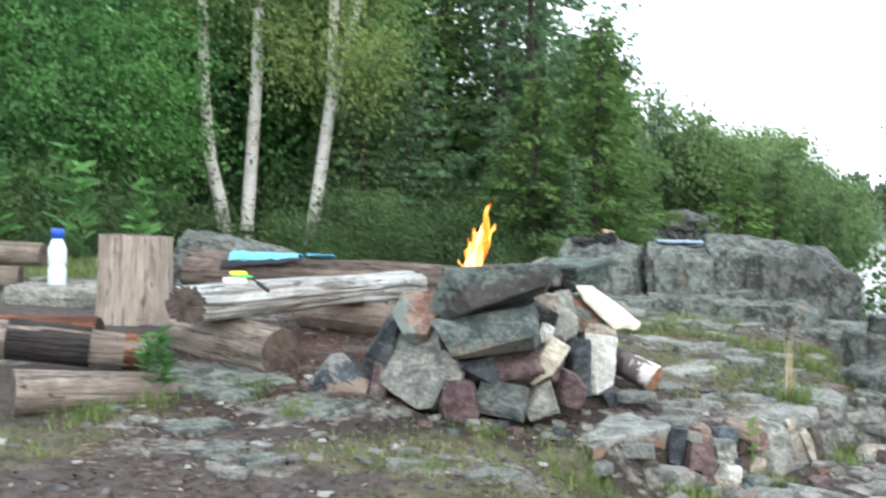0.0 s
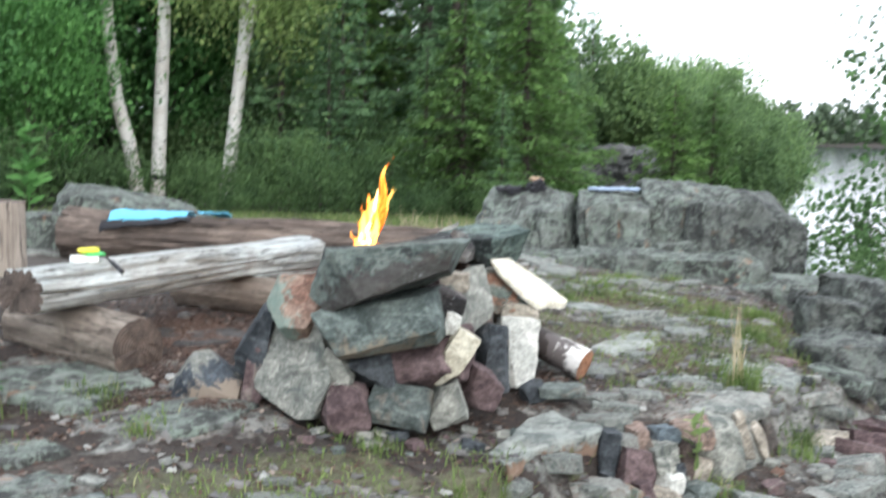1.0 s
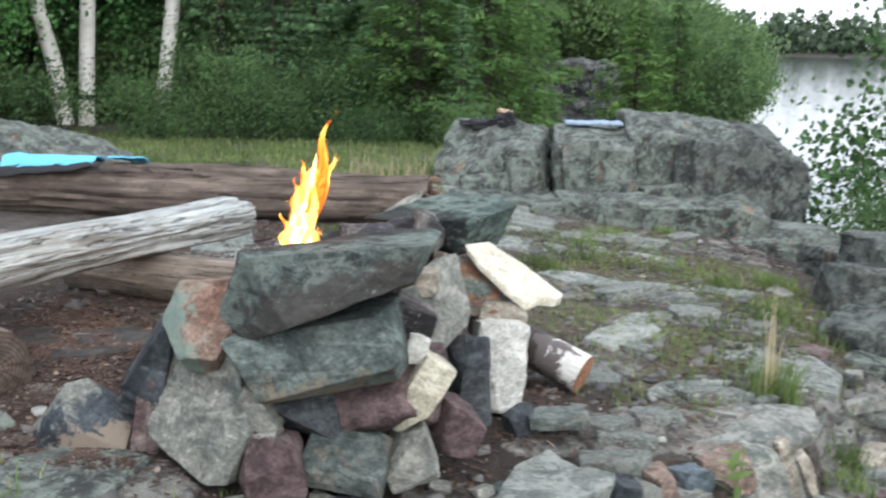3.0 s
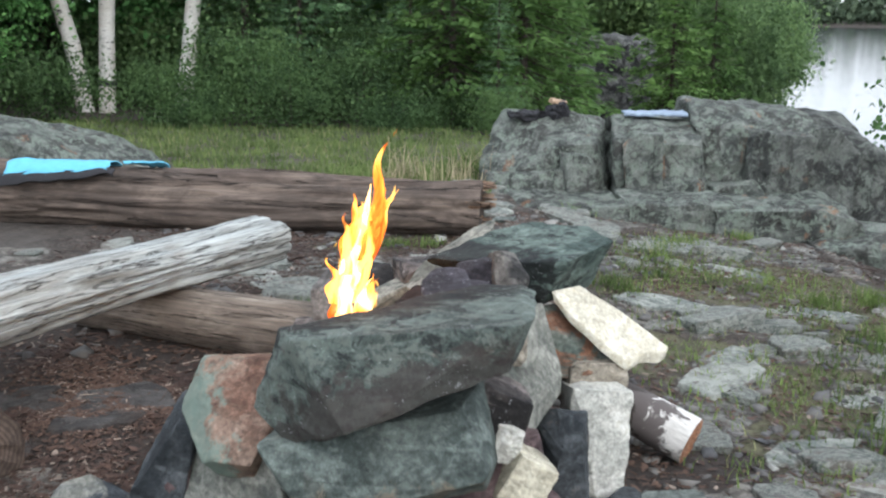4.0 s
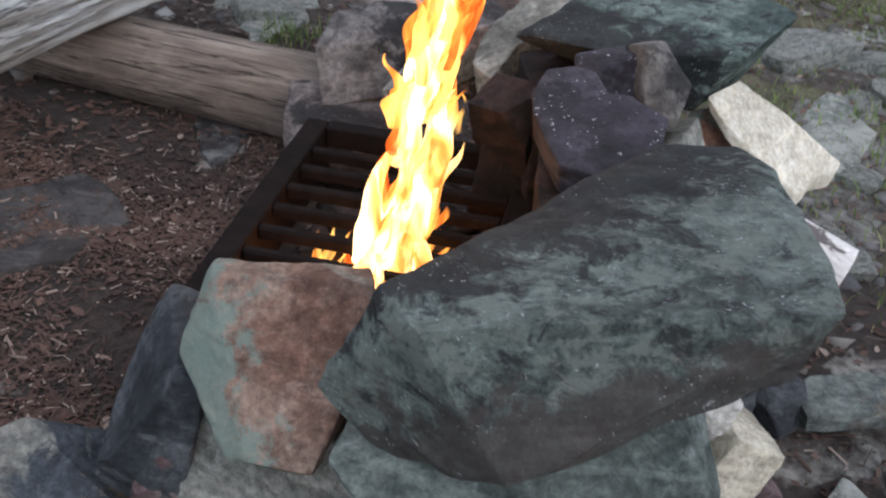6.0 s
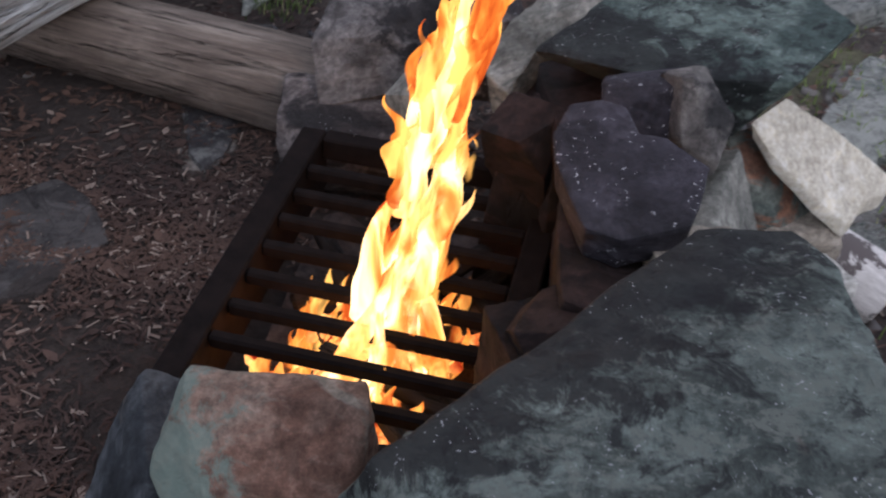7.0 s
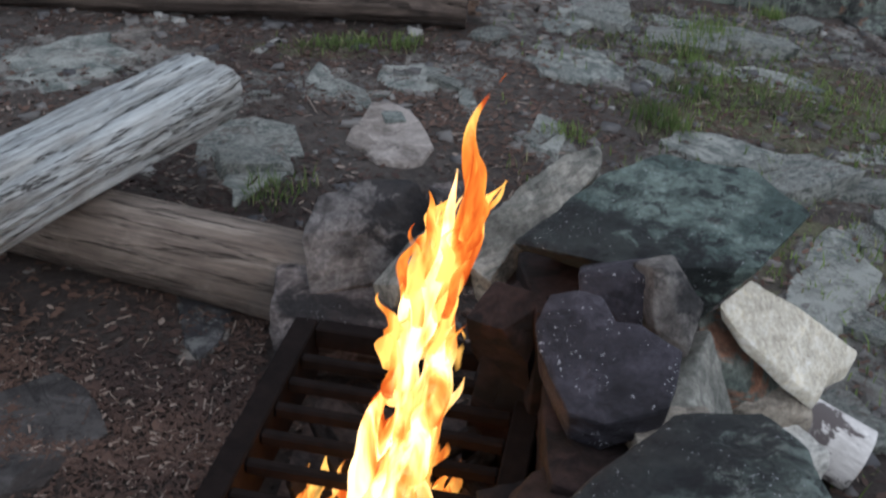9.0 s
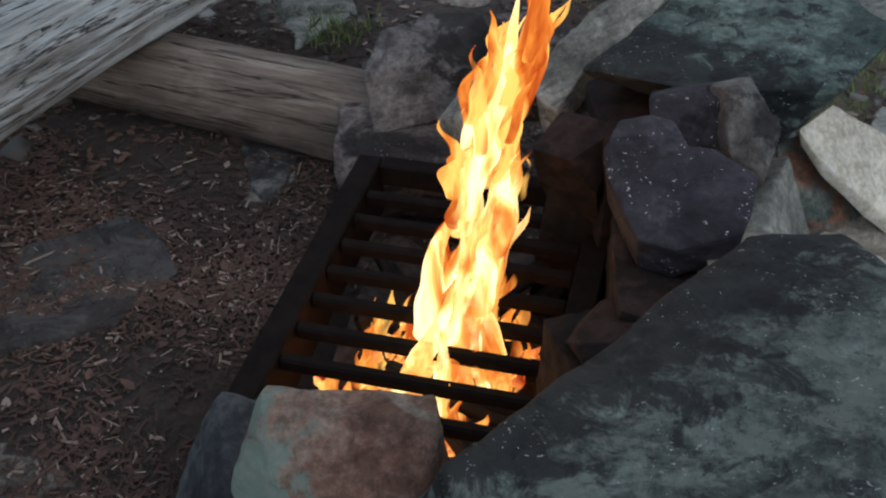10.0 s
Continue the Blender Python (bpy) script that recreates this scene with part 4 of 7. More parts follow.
rock(H, "grey-green stone at the foot of the wall", SLATE, (0.27, 4.83, 0.075), (0.20, 0.15, 0.13), (0, 10, -4), 28, [(0.7, -0.3, 0.6, 0.8), (-0.3, -0.7, 0.6, 0.85)], chips=9, near=0.75)
rock(H, "grey stone with a pale broken top", PALE_STONE, (0.41, 4.9, 0.07), (0.13, 0.13, 0.13), (0, -20, 10), 29, [(-0.6, -0.2, 0.75, 0.6)])
rock(H, "dark maroon stone at the wall's foot", MAROON, (0.51, 5.06, 0.10), (0.13, 0.13, 0.13), (12, 18, 35), 30, level=3, chips=9, near=0.72)
hewn("big green slab set across the back corner", BACK_SLATE, (0.412, 5.67, 0.542),
     [(-122, 81, 0.052), (68, -87, 0.072), (-135, -63, 0.084), (116, -15, 0.11), (138, -6, 0.124), (-34, -31, 0.148), (-113, -40, 0.111), (40, -21, 0.175), (-90, -19, 0.137), (73, 0, 0.169), (23, -10, 0.199), (173, 70, 0.088)], 31, level=5, rough=0.02, sharp=0.008)
flag("heart-shaped black stone specked with white ash", SOOT_STONE, (0.295, 5.325, 0.545),
     [(-0.095, 0.045), (-0.073, 0.094), (-0.029, 0.103), (0.003, 0.093), (0.019, 0.052), (0.054, 0.046), (0.105, 0.003), (0.093, -0.042), (0.076, -0.084), (-0.011, -0.11), (-0.057, -0.094), (-0.075, -0.049), (-0.093, 0.004)], (0.03, 0.35), 0.05, 32, 0.92, rough=0.01, level=5)
rock(H, "tan stone under the black stone", DULL_TAN, (0.385, 5.25, 0.445), (0.12, 0.10, 0.07), (0, 0, 10), 33)
hewn("small grey stone with a pale split face", SPLIT_STONE, (0.397, 5.448, 0.562),
     [(114, -12, 0.042), (-5, 45, 0.033), (-180, -90, 0.062), (-48, 28, 0.033), (-162, 1, 0.04), (22, 14, 0.043), (-9, -19, 0.053), (115, 69, 0.054), (-91, 19, 0.042), (-150, -14, 0.049), (-100, 7, 0.05)], 34, rough=0.02)
hewn("soot-black stone beside the split one", SOOT_STONE, (0.325, 5.485, 0.55),
     [(-5, -8, 0.047), (72, 19, 0.046), (132, -53, 0.047), (0, -90, 0.05), (120, 62, 0.037), (-97, 11, 0.05), (162, 76, 0.037), (-117, -13, 0.052), (175, -10, 0.05), (-137, 52, 0.042)], 340)

rock(H, "scorched dark stone lining the fire", SCORCHED, (0.295, 5.31, 0.27), (0.15, 0.36, 0.38), (0, 0, -6), 36)
rock(H, "scorched block behind the grate", SCORCHED, (0.30, 5.62, 0.26), (0.2, 0.24, 0.44), (0, 0, 8), 37)
rock(H, "reddish scorched stone at the grate's far corner", SCORCHED, (0.20, 5.62, 0.31), (0.11, 0.18, 0.3), (0, 6, -10), 38)
hewn("grey rock half blackened by smoke at the log's end", LOG_ROCK, (-0.07, 6.0, 0.365),
     [(96, -87, 0.12), (126, 35, 0.076), (96, -1, 0.112), (-177, -8, 0.115), (1, -14, 0.107), (-108, 73, 0.065), (171, 15, 0.101), (-77, 19, 0.078), (28, 12, 0.117), (-80, 58, 0.066), (-64, 44, 0.072), (93, 65, 0.089), (-71, -29, 0.125)], 39, level=5, rough=0.02, sharp=0.004)
rock(H, "long pale stone lying across the gap", PALE_STONE, (0.075, 5.85, 0.40), (0.27, 0.07, 0.06), (0, -14, 44), 40, [(-0.8, 0.2, 0.5, 0.95)], level=3)
rock(H, "rounded grey stone behind the grate", MOTTLED, (0.125, 5.92, 0.40), (0.12, 0.13, 0.15), (0, 0, 20), 41, level=3)
flag("long pale stone with a white tip", PALE_STONE, (0.228, 5.757, 0.532),
     [(-0.115, -0.05), (-0.075, -0.115), (-0.035, -0.05), (0.01, -0.045), (0.06, -0.005), (0.115, 0.06), (0.11, 0.105), (0.05, 0.118), (-0.01, 0.09), (-0.065, 0.045), (-0.10, 0.01)], (0.5, 0.3), 0.08, 42, 0.8, rough=0.025)
rock(H, "scorched end of a leaning stone", SCORCHED, (0.19, 5.56, 0.40), (0.09, 0.10, 0.16), (0, -20, 60), 43, level=3)
rock(H, "flat edge stone behind the grate", MOTTLED, (-0.08, 5.87, 0.215), (0.32, 0.17, 0.13), (8, 0, -4), 44, sharp=0.2)
rock(H, "dark slate wedge beside the grate", DARK_SLATE, (-0.265, 4.98, 0.25), (0.12, 0.2, 0.24), (0, 12, 0), 45, [(-0.7, -0.3, 0.6, 0.7)])
rock(H, "sooty slate inside the ring", SCORCHED, (0.215, 5.14, 0.30), (0.15, 0.14, 0.24), (0, 0, 20), 46)
rock(H, "dark slate wedge lying under the top slab", SCORCHED, (0.25, 5.17, 0.42), (0.20, 0.10, 0.06), (-8, -6, 25), 50, [(-0.7, 0.4, 0.3, 0.9)], level=3)
rock(H, "green-grey flake lying by the birch log", SLATE, (0.80, 5.37, 0.025), (0.17, 0.1, 0.04), (0, 0, 10), 47, level=3)
rock(H, "dark lump of stone by the birch log", DARK_SLATE, (0.69, 5.36, 0.02), (0.09, 0.09, 0.06), (10, -14, 35), 48, level=3, chips=10, near=0.7)

# added unseen stone that keeps the flames from showing through the wall
rock(H, "added scorched stone blocking the fire behind a wall gap", SCORCHED, (0.02, 5.0, 0.17), (0.36, 0.1, 0.26), (0, 0, 6), 49)
# rubble round the foot of the ring
for k in range(40):
    a = rng.uniform(-2.7, 0.9)
    d = rng.uniform(0.62, 0.85)
    x, y = 0.12 + d * 0.72 * math.cos(a), 5.28 + d * 0.82 * math.sin(a)
    s = rng.uniform(0.015, 0.05)
    mat = (SLATE, MAROON, PALE_STONE, DARK_SLATE)[k % 4]
    rock("rubble_stone", ("grey-green", "maroon", "pale grey", "dark slate")[k % 4] + " chip of stone by the fire ring", mat, (x, y, gz(x, y) + 0.2 * s), (s * 1.4, s, s * 0.7),
         (rng.uniform(-20, 20), rng.uniform(-20, 20), rng.uniform(0, 180)), 700 + k, group="rubble", level=2)

# broken plates of bedrock showing through the soil
plate_meshes = [rock_mesh("flat_stone", (1, 1, 0.3), PLATE, 800 + k, [(0.6, 0.8, 0, 1.0), (-0.8, 0.5, 0, 1.02)], sharp=0.06, rough=0.035, level=3, chips=6, near=0.9) for k in range(14)]
plate_no = 0
for cx, cy, a, b, turn, up in SLABS:
    cell = min(0.25, max(0.12, 0.95 * b)) * (1.5 if cy > 8.6 else 1.0)
    c, s_ = math.cos(radians(turn)), math.sin(radians(turn))
    for i in range(-int(a / cell) - 1, int(a / cell) + 2):
        for j in range(-int(b / cell) - 1, int(b / cell) + 2):
            u, v = (i + rng.uniform(-0.25, 0.25)) * cell, (j + rng.uniform(-0.25, 0.25) + 0.5 * (i % 2)) * cell * 0.9
            if max(abs(u) / a, abs(v) / b) > rng.uniform(0.75, 1.1) or rng.uniform() < (0.7 if cy > 6.3 else 0.85 if cx < 0 else 0.5):
                continue
            x, y = cx + u * c - v * s_, cy + u * s_ + v * c
            if math.hypot(x - 0.1, y - 5.3) < 0.55:
                continue
            ob = new("flat_stone", plate_meshes[plate_no % 14])
            plate_no += 1
            w = cell * (rng.uniform(0.5, 1.35) if cy < 6.3 else 0.4 + 1.5 * rng.uniform() ** 1.5)
            ob.parent = ground
            ob.matrix_world = pose(x, y, gz(x, y) - 0.12 * w + rng.uniform(0.0, 0.016) + 0.2 * up, rng.uniform(-8, 8), rng.uniform(-8, 8), turn + rng.uniform(-65, 65)) @ Matrix.Diagonal((w, w * rng.uniform(0.42, 0.95), w * rng.uniform(0.7, 1.0), 1))

# larger flat plates of bedrock lying flush with the soil: centre x, y, half width, half depth, turn
PLATES = [(-0.06, 6.98, 0.145, 0.21, 8), (-1.10, 7.40, 0.17, 0.27, -25), (-0.29, 7.37, 0.06, 0.14, 15), (-0.01, 7.44, 0.12, 0.13, 0), (-0.39, 6.70, 0.09, 0.18, -12), (-0.405, 6.0, 0.06, 0.15, 12),
          (0.16, 7.26, 0.036, 0.18, 5), (0.39, 7.06, 0.055, 0.17, -8), (0.53, 7.68, 0.17, 0.2, 30), (0.91, 7.15, 0.23, 0.1, 4), (1.08, 6.5, 0.12, 0.28, -22), (0.58, 8.27, 0.09, 0.25, -20), (-0.64, 5.58, 0.16, 0.2, -20),
          (-0.92, 5.58, 0.14, 0.14, 10), (-0.88, 5.3, 0.14, 0.12, 0), (-1.52, 6.72, 0.14, 0.28, -8), (-1.40, 7.48, 0.09, 0.2, 10), (-0.57, 6.94, 0.1, 0.16, 30), (-0.75, 7.2, 0.12, 0.16, 35), (0.95, 8.45, 0.2, 0.14, 10),
          (1.25, 7.9, 0.2, 0.13, -15), (1.5, 7.3, 0.26, 0.1, 6), (1.25, 5.95, 0.2, 0.08, 40), (1.45, 6.45, 0.22, 0.09, 10),
          (-0.43, 4.70, 0.2, 0.24, -20), (-0.98, 4.96, 0.3, 0.3, 30), (-0.67, 4.1, 0.11, 0.14, -30), (-0.85, 4.35, 0.16, 0.1, 20)]
for k, (cx, cy, a, b, turn) in enumerate(PLATES):
    r = np.random.default_rng(870 + k)
    count = 13 if min(a, b) > 0.08 else 8
    trodden = k == 5 or 12 <= k < 15
    ring = []
    for j in range(count):
        w = 2 * math.pi * (j + r.uniform(-0.3, 0.3)) / count
        m = r.uniform(0.66, 1.14)
        u, v = a * m * math.cos(w), b * m * math.sin(w)
        ring.append((u * math.cos(radians(turn)) - v * math.sin(radians(turn)), u * math.sin(radians(turn)) + v * math.cos(radians(turn))))
    slope = ((gz(cx + 0.1, cy) - gz(cx - 0.1, cy)) * 3, (gz(cx, cy + 0.1) - gz(cx, cy - 0.1)) * 3)
    flag("", PINK_PLATE if k == 0 else CLIFF if k == 5 else ASHY_PLATE if trodden else OUTCROP if k >= 24 else PLATE, (cx, cy, max(gz(cx, cy), gz(cx + 0.6 * ring[0][0], cy + 0.6 * ring[0][1])) + (0.006 if trodden else 0.008)), ring, slope, 0.05, 870 + k, 1.06, "flat_stone", rough=0.02, sharp=0.008, parent=ground)

# broken stones of the ledge
LEDGE = {TERRA: "pinkish brown ledge stone", BLUE_SLATE: "blue-grey ledge stone", WHITE_STONE: "whitish ledge stone", DULL_TAN: "tan ledge stone", SOOT_BROWN: "dark brown ledge stone", PALE_STONE: "pale broken ledge stone", MAROON: "maroon broken ledge stone", SLATE: "grey-green broken ledge stone", BEDROCK: "lichened broken ledge stone", DARK_SLATE: "dark broken ledge stone", RUST_STONE: "rusty broken ledge stone"}
for k in range(44):
    u = rng.uniform(0, 1)
    d = rng.uniform(0.12, 0.42)
    x, y = 0.72 + 0.98 * u + 0.77 * d, 4.84 + 1.1 * u - 0.64 * d
    s = rng.uniform(0.02, 0.06)
    mat = (BEDROCK, MAROON, PALE_STONE, SLATE, DARK_SLATE, BEDROCK, RUST_STONE, PALE_STONE)[k % 8]
    rock("ledge_stone", LEDGE[mat] + " set in the bank", mat, (x, y, gz(x, y) + 0.15 * s),
         (s * rng.uniform(0.8, 1.6), s, s * rng.uniform(0.5, 1.0)), (rng.uniform(-22, 22), rng.uniform(-25, 25), 48 + rng.uniform(-30, 30)), 300 + k, group="ledge stones", level=2)
# upright broken stones in the face of the ledge
for k, (mat, x, y, z, w, h, lean) in enumerate(((DARK_SLATE, 0.968, 5.075, -0.13, 0.075, 0.18, 4), (BEDROCK, 1.023, 5.125, -0.145, 0.075, 0.15, -10), (TERRA, 1.082, 5.19, -0.12, 0.085, 0.14, -6), (BLUE_SLATE, 1.161, 5.26, -0.11, 0.105, 0.09, 2),
                                               (TERRA, 1.285, 5.40, -0.125, 0.15, 0.11, -4), (PALE_STONE, 1.15, 5.19, -0.155, 0.105, 0.12, -12), (MAROON, 1.055, 5.075, -0.205, 0.12, 0.2, 14), (WHITE_STONE, 1.175, 5.14, -0.235, 0.09, 0.085, 10),
                                               (PALE_STONE, 1.15, 5.155, -0.165, 0.075, 0.06, 0), (SOOT_BROWN, 1.245, 5.30, -0.19, 0.08, 0.15, 5), (DULL_TAN, 1.475, 5.57, -0.16, 0.05, 0.19, -16), (BEDROCK, 1.515, 5.60, -0.18, 0.05, 0.18, -20),
                                               (DULL_TAN, 1.55, 5.61, -0.20, 0.05, 0.17, -26), (DULL_TAN, 1.16, 5.09, -0.285, 0.16, 0.1, 8), (RUST_STONE, 1.04, 4.98, -0.255, 0.05, 0.1, 12), (MAROON, 1.09, 5.0, -0.255, 0.07, 0.12, -8),
                                               (BEDROCK, 0.93, 4.89, -0.235, 0.22, 0.12, 3), (DULL_TAN, 1.30, 5.34, -0.25, 0.09, 0.1, 10), (DARK_SLATE, 1.21, 5.21, -0.24, 0.07, 0.12, -8), (SLATE, 1.30, 5.18, -0.275, 0.1, 0.05, 0))):
    rock("ledge_stone", LEDGE[mat] + " standing on edge in the bank", mat, (x, y, z), (w, 0.13, h), (-8 + 5 * (k % 3), lean, 12 + (k * 17) % 30), 340 + k, group="ledge stones", level=3, rough=0.04, chips=9, near=0.78)
flag("long pale weathered slab capping the broken ledge", BEDROCK, (1.35, 5.62, -0.052),
     [(-0.41, -0.30), (-0.28, -0.235), (-0.15, -0.235), (-0.07, -0.16), (0.03, -0.11), (0.13, -0.10), (0.22, -0.03), (0.285, 0.04), (0.29, 0.20), (0.18, 0.22), (0.03, 0.15), (-0.10, 0.02), (-0.18, -0.09), (-0.32, -0.16)], (-0.03, 0.08), 0.055, 380, 0.97, "ledge_stone", "ledge stones", sharp=0.016, rough=0.045, level=5)
flag("pale weathered slab sloping from the turf with a rusty edge", RUSTY_SLAB, (0.775, 4.98, -0.037),
     [(-0.005, 0.25), (0.075, 0.16), (0.18, 0.14), (0.165, 0.07), (0.075, -0.02), (-0.035, -0.16), (-0.13, -0.33), (-0.20, -0.25), (-0.15, -0.08), (-0.10, 0.12)], (-0.06, 0.08), 0.12, 381, 0.95, "ledge_stone", "ledge stones", sharp=0.012, rough=0.035, level=5)
hewn("large rounded grey block under the ledge's cap", PALE_STONE, (1.405, 5.43, -0.215),
     [(0, 80, 0.14), (-70, 20, 0.075), (-115, 5, 0.085), (10, 15, 0.09), (180, 10, 0.1), (-150, 30, 0.1), (-30, -10, 0.085), (90, 0, 0.1), (-80, 50, 0.11), (0, -90, 0.16), (-20, 55, 0.125), (-160, -20, 0.1), (-60, -40, 0.12)], 390, "ledge_stone", "ledge stones", sharp=0.025, rough=0.03, level=5)
# loose stones half sunk in the soil
for k in range(60):
    x, y = rng.uniform(-1.6, 2.2), rng.uniform(3.4, 8.6)
    if math.hypot(x, y - 5.35) < 0.62 or (-1.2 < x < -0.2 and 4.9 < y < 6.1) or (-1.6 < x < -0.2 and abs(y - x - 7.05) < 0.22) or 7.7 < y < 8.3 and x < 0.3:
        continue
    s = rng.uniform(0.025, 0.09)
    mat = (BEDROCK, SLATE, BEDROCK, SLATE)[k % 4]
    rock("loose_stone", {BEDROCK: "flat lichened", PALE_STONE: "flat pale grey", SLATE: "flat grey-green"}[mat] + " stone half sunk in the soil", mat, (x, y, gz(x, y) + 0.04 * s), (s * 1.5, s, s * 0.4),
         (rng.uniform(-8, 8), rng.uniform(-8, 8), rng.uniform(0, 180)), 500 + k, group="loose stones", level=2, chips=5)

# pale stones strewn behind the big log
for k in range(26):
    x, y = rng.uniform(-2.2, 0.2), rng.uniform(8.45, 9.6)
    s = rng.uniform(0.06, 0.2)
    rock("loose_stone", "flat pale grey stone lying behind the big log", (BEDROCK, PLATE)[k % 2], (x, y, gz(x, y) + 0.08 * s), (s * 1.5, s, s * 0.4), (rng.uniform(-10, 10), rng.uniform(-10, 10), rng.uniform(0, 180)), 1200 + k, group="loose stones", level=2, chips=6)
# rocks of the slope above the water
for k in range(70):
    x, y = rng.uniform(1.5, 2.6), rng.uniform(4.4, 6.7)
    if x < 1.72 and 0.638 * (y - 4.72) > 0.771 * (x - 0.62) - 0.2:
        continue
    s = rng.uniform(0.06, 0.24)
    rock("slope_rock", "pale broken rock on the slope above the lake", (BEDROCK, PLATE, DULL_TAN, OUTCROP, MAROON)[k % 5], (x, y, gz(x, y) + 0.04 * s), (s * 1.5, s * 0.9, s * 0.4), (rng.uniform(-14, 14), rng.uniform(-14, 14), rng.uniform(0, 180)), 940 + k, group="slope rocks", category="rock", level=3)
# the grey outcrop behind
outcrop = tagged(empty("rock_outcrop", (1.3, 10.2, 0.0)), "grey lichened granite outcrop with upright cracks", "rock outcrop")
for k, (x0, x1, yf, top, base, sharp) in enumerate(((0.06, 0.74, 9.5, 0.505, -0.3, 0.05), (0.70, 0.90, 9.75, 0.40, -0.3, 0.05), (0.84, 1.34, 9.5, 0.54, -0.4, 0.04), (1.30, 1.98, 9.6, 0.58, -0.4, 0.06), (1.90, 2.52, 9.72, 0.51, -0.8, 0.08))):
    b = rock("block", "", DARK_ROCK if k == 4 else OUTCROP, ((x0 + x1) / 2, yf + 0.75, (top + base) / 2), (x1 - x0 + 0.05, 1.5, top - base), (-4, 0, 3), 60 + k,
             [(0, -0.6, 0.8, 1.15), (0.5 if k == 4 else 0.15, -0.2, 0.9, 1.12)], parent=outcrop, level=5, rough=0.045, sharp=sharp, chips=14, near=0.84)
    b.matrix_parent_inverse = outcrop.matrix_world.inverted()
for k, (x, y, z, w, h) in enumerate(((0.3, 9.5, 0.08, 0.45, 0.34), (0.62, 9.55, 0.12, 0.24, 0.5), (1.0, 9.55, 0.30, 0.22, 0.4), (1.2, 9.52, 0.08, 0.36, 0.3), (1.55, 9.6, 0.04, 0.34, 0.36), (1.78, 9.72, 0.25, 0.36, 0.52), (2.12, 9.86, 0.2, 0.34, 0.6), (2.4, 9.95, 0.05, 0.3, 0.6))):
    b = rock("block", "", DARK_ROCK if k > 4 else OUTCROP, (x, y, z), (w, 0.34, h), (-7 + 4 * (k % 3), 3 - k % 5 * 2, 14 - (k * 7) % 25), 160 + k, parent=outcrop, level=4, rough=0.04, sharp=0.05, chips=12, near=0.8)
    b.matrix_parent_inverse = outcrop.matrix_world.inverted()
for k, (x, y, z, a, b_, c) in enumerate(((0.55, 9.15, 0.02, 0.7, 0.7, 0.3), (1.2, 9.2, 0.0, 0.7, 0.7, 0.36), (1.75, 9.3, -0.04, 0.8, 0.8, 0.42), (2.15, 9.1, -0.2, 0.7, 0.8, 0.5))):
    b = rock("shelf", "", OUTCROP, (x, y, z), (a, b_, c), (0, 0, 5), 70 + k, parent=outcrop, level=4, rough=0.05, sharp=0.22)
    b.matrix_parent_inverse = outcrop.matrix_world.inverted()
for k, (x, y, z, a, b_, c) in enumerate(((2.2, 7.35, -0.17, 0.34, 0.4, 0.6), (2.5, 7.7, -0.15, 0.4, 0.5, 0.7), (2.2, 6.85, -0.2, 0.42, 0.5, 0.44), (2.75, 7.2, -0.35, 0.5, 0.6, 0.8), (2.45, 8.3, -0.15, 0.5, 0.4, 0.4))):
    rock("boulder", "grey lichened boulder at the edge of the bank", DARK_ROCK, (x, y, z), (a, b_, c), (0, 0, 30 * k), 80 + k, group="bank boulders", category="boulder", rough=0.05, sharp=0.07, chips=10, near=0.8)
rock("boulder", "low pale grey boulder behind the big log", OUTCROP, (-2.4, 9.1, 0.21), (1.1, 0.8, 0.5), (0, 8, 5), 90, [(0.6, -0.2, 0.75, 0.75)], group="boulders", category="boulder", sharp=0.22, rough=0.04)
rock("boulder", "pale boulder beside the end of the log", OUTCROP, (-2.75, 8.5, 0.2), (0.6, 0.5, 0.35), (0, 0, 15), 91, group="boulders", category="boulder", sharp=0.22, rough=0.05)
rock("boulder", "flat boulder behind the stump", PALE_STONE, (-2.86, 6.95, 0.155), (0.55, 0.45, 0.19), (0, 0, 15), 92, group="boulders", category="boulder", sharp=0.22, rough=0.05)


# ---- timber ----
def tube(length, radius_at, bend=(0, 0), seg=28, rings=60, seed=1, rough=0.05, flat=1.0, square=2.0, crack=0.0):
    """A log along the local x axis from 0 to length, with knots, flutes and cracks; returns side and end meshes' arrays."""
    r = np.random.default_rng(seed)
    off = r.uniform(0, 40)
    vs = []
    for i in range(rings + 1):
        u = i / rings
        cy, cz = bend[0] * math.sin(math.pi * u), bend[1] * math.sin(math.pi * u)
        rad = radius_at(u)
        for j in range(seg):
            a = 2 * math.pi * j / seg
            ca, sa = math.cos(a), math.sin(a)
            k = (abs(ca) ** square + abs(sa) ** square) ** (-1 / square)
            q = Vector((u * length * 1.4 + off, ca * 1.5, sa * 1.5))
            h = noise.fractal(q, 1.0, 2.0, 3)
            g = noise.noise(Vector((u * length * 0.8 + off, ca * 5, sa * 5)))
            cr = -crack * max(0, 0.12 - abs(noise.noise(Vector((u * length * 0.7 + off, ca * 2.6 + 9, sa * 2.6))))) / 0.12
            fl = noise.noise(Vector((u * length * 1.1 + off, ca * 9, sa * 9))) + 0.6 * noise.noise(Vector((u * length * 2.2 + off, ca * 19, sa * 19)))
            rr = rad * k * (1 + rough * h + 0.5 * rough * g + 0.55 * rough * fl + cr)
            vs.append((u * length, cy + ca * rr, cz + sa * rr * flat))
    fs = [(i * seg + j, i * seg + (j + 1) % seg, (i + 1) * seg + (j + 1) % seg, (i + 1) * seg + j) for i in range(rings) for j in range(seg)]
    return vs, fs, seg, rings


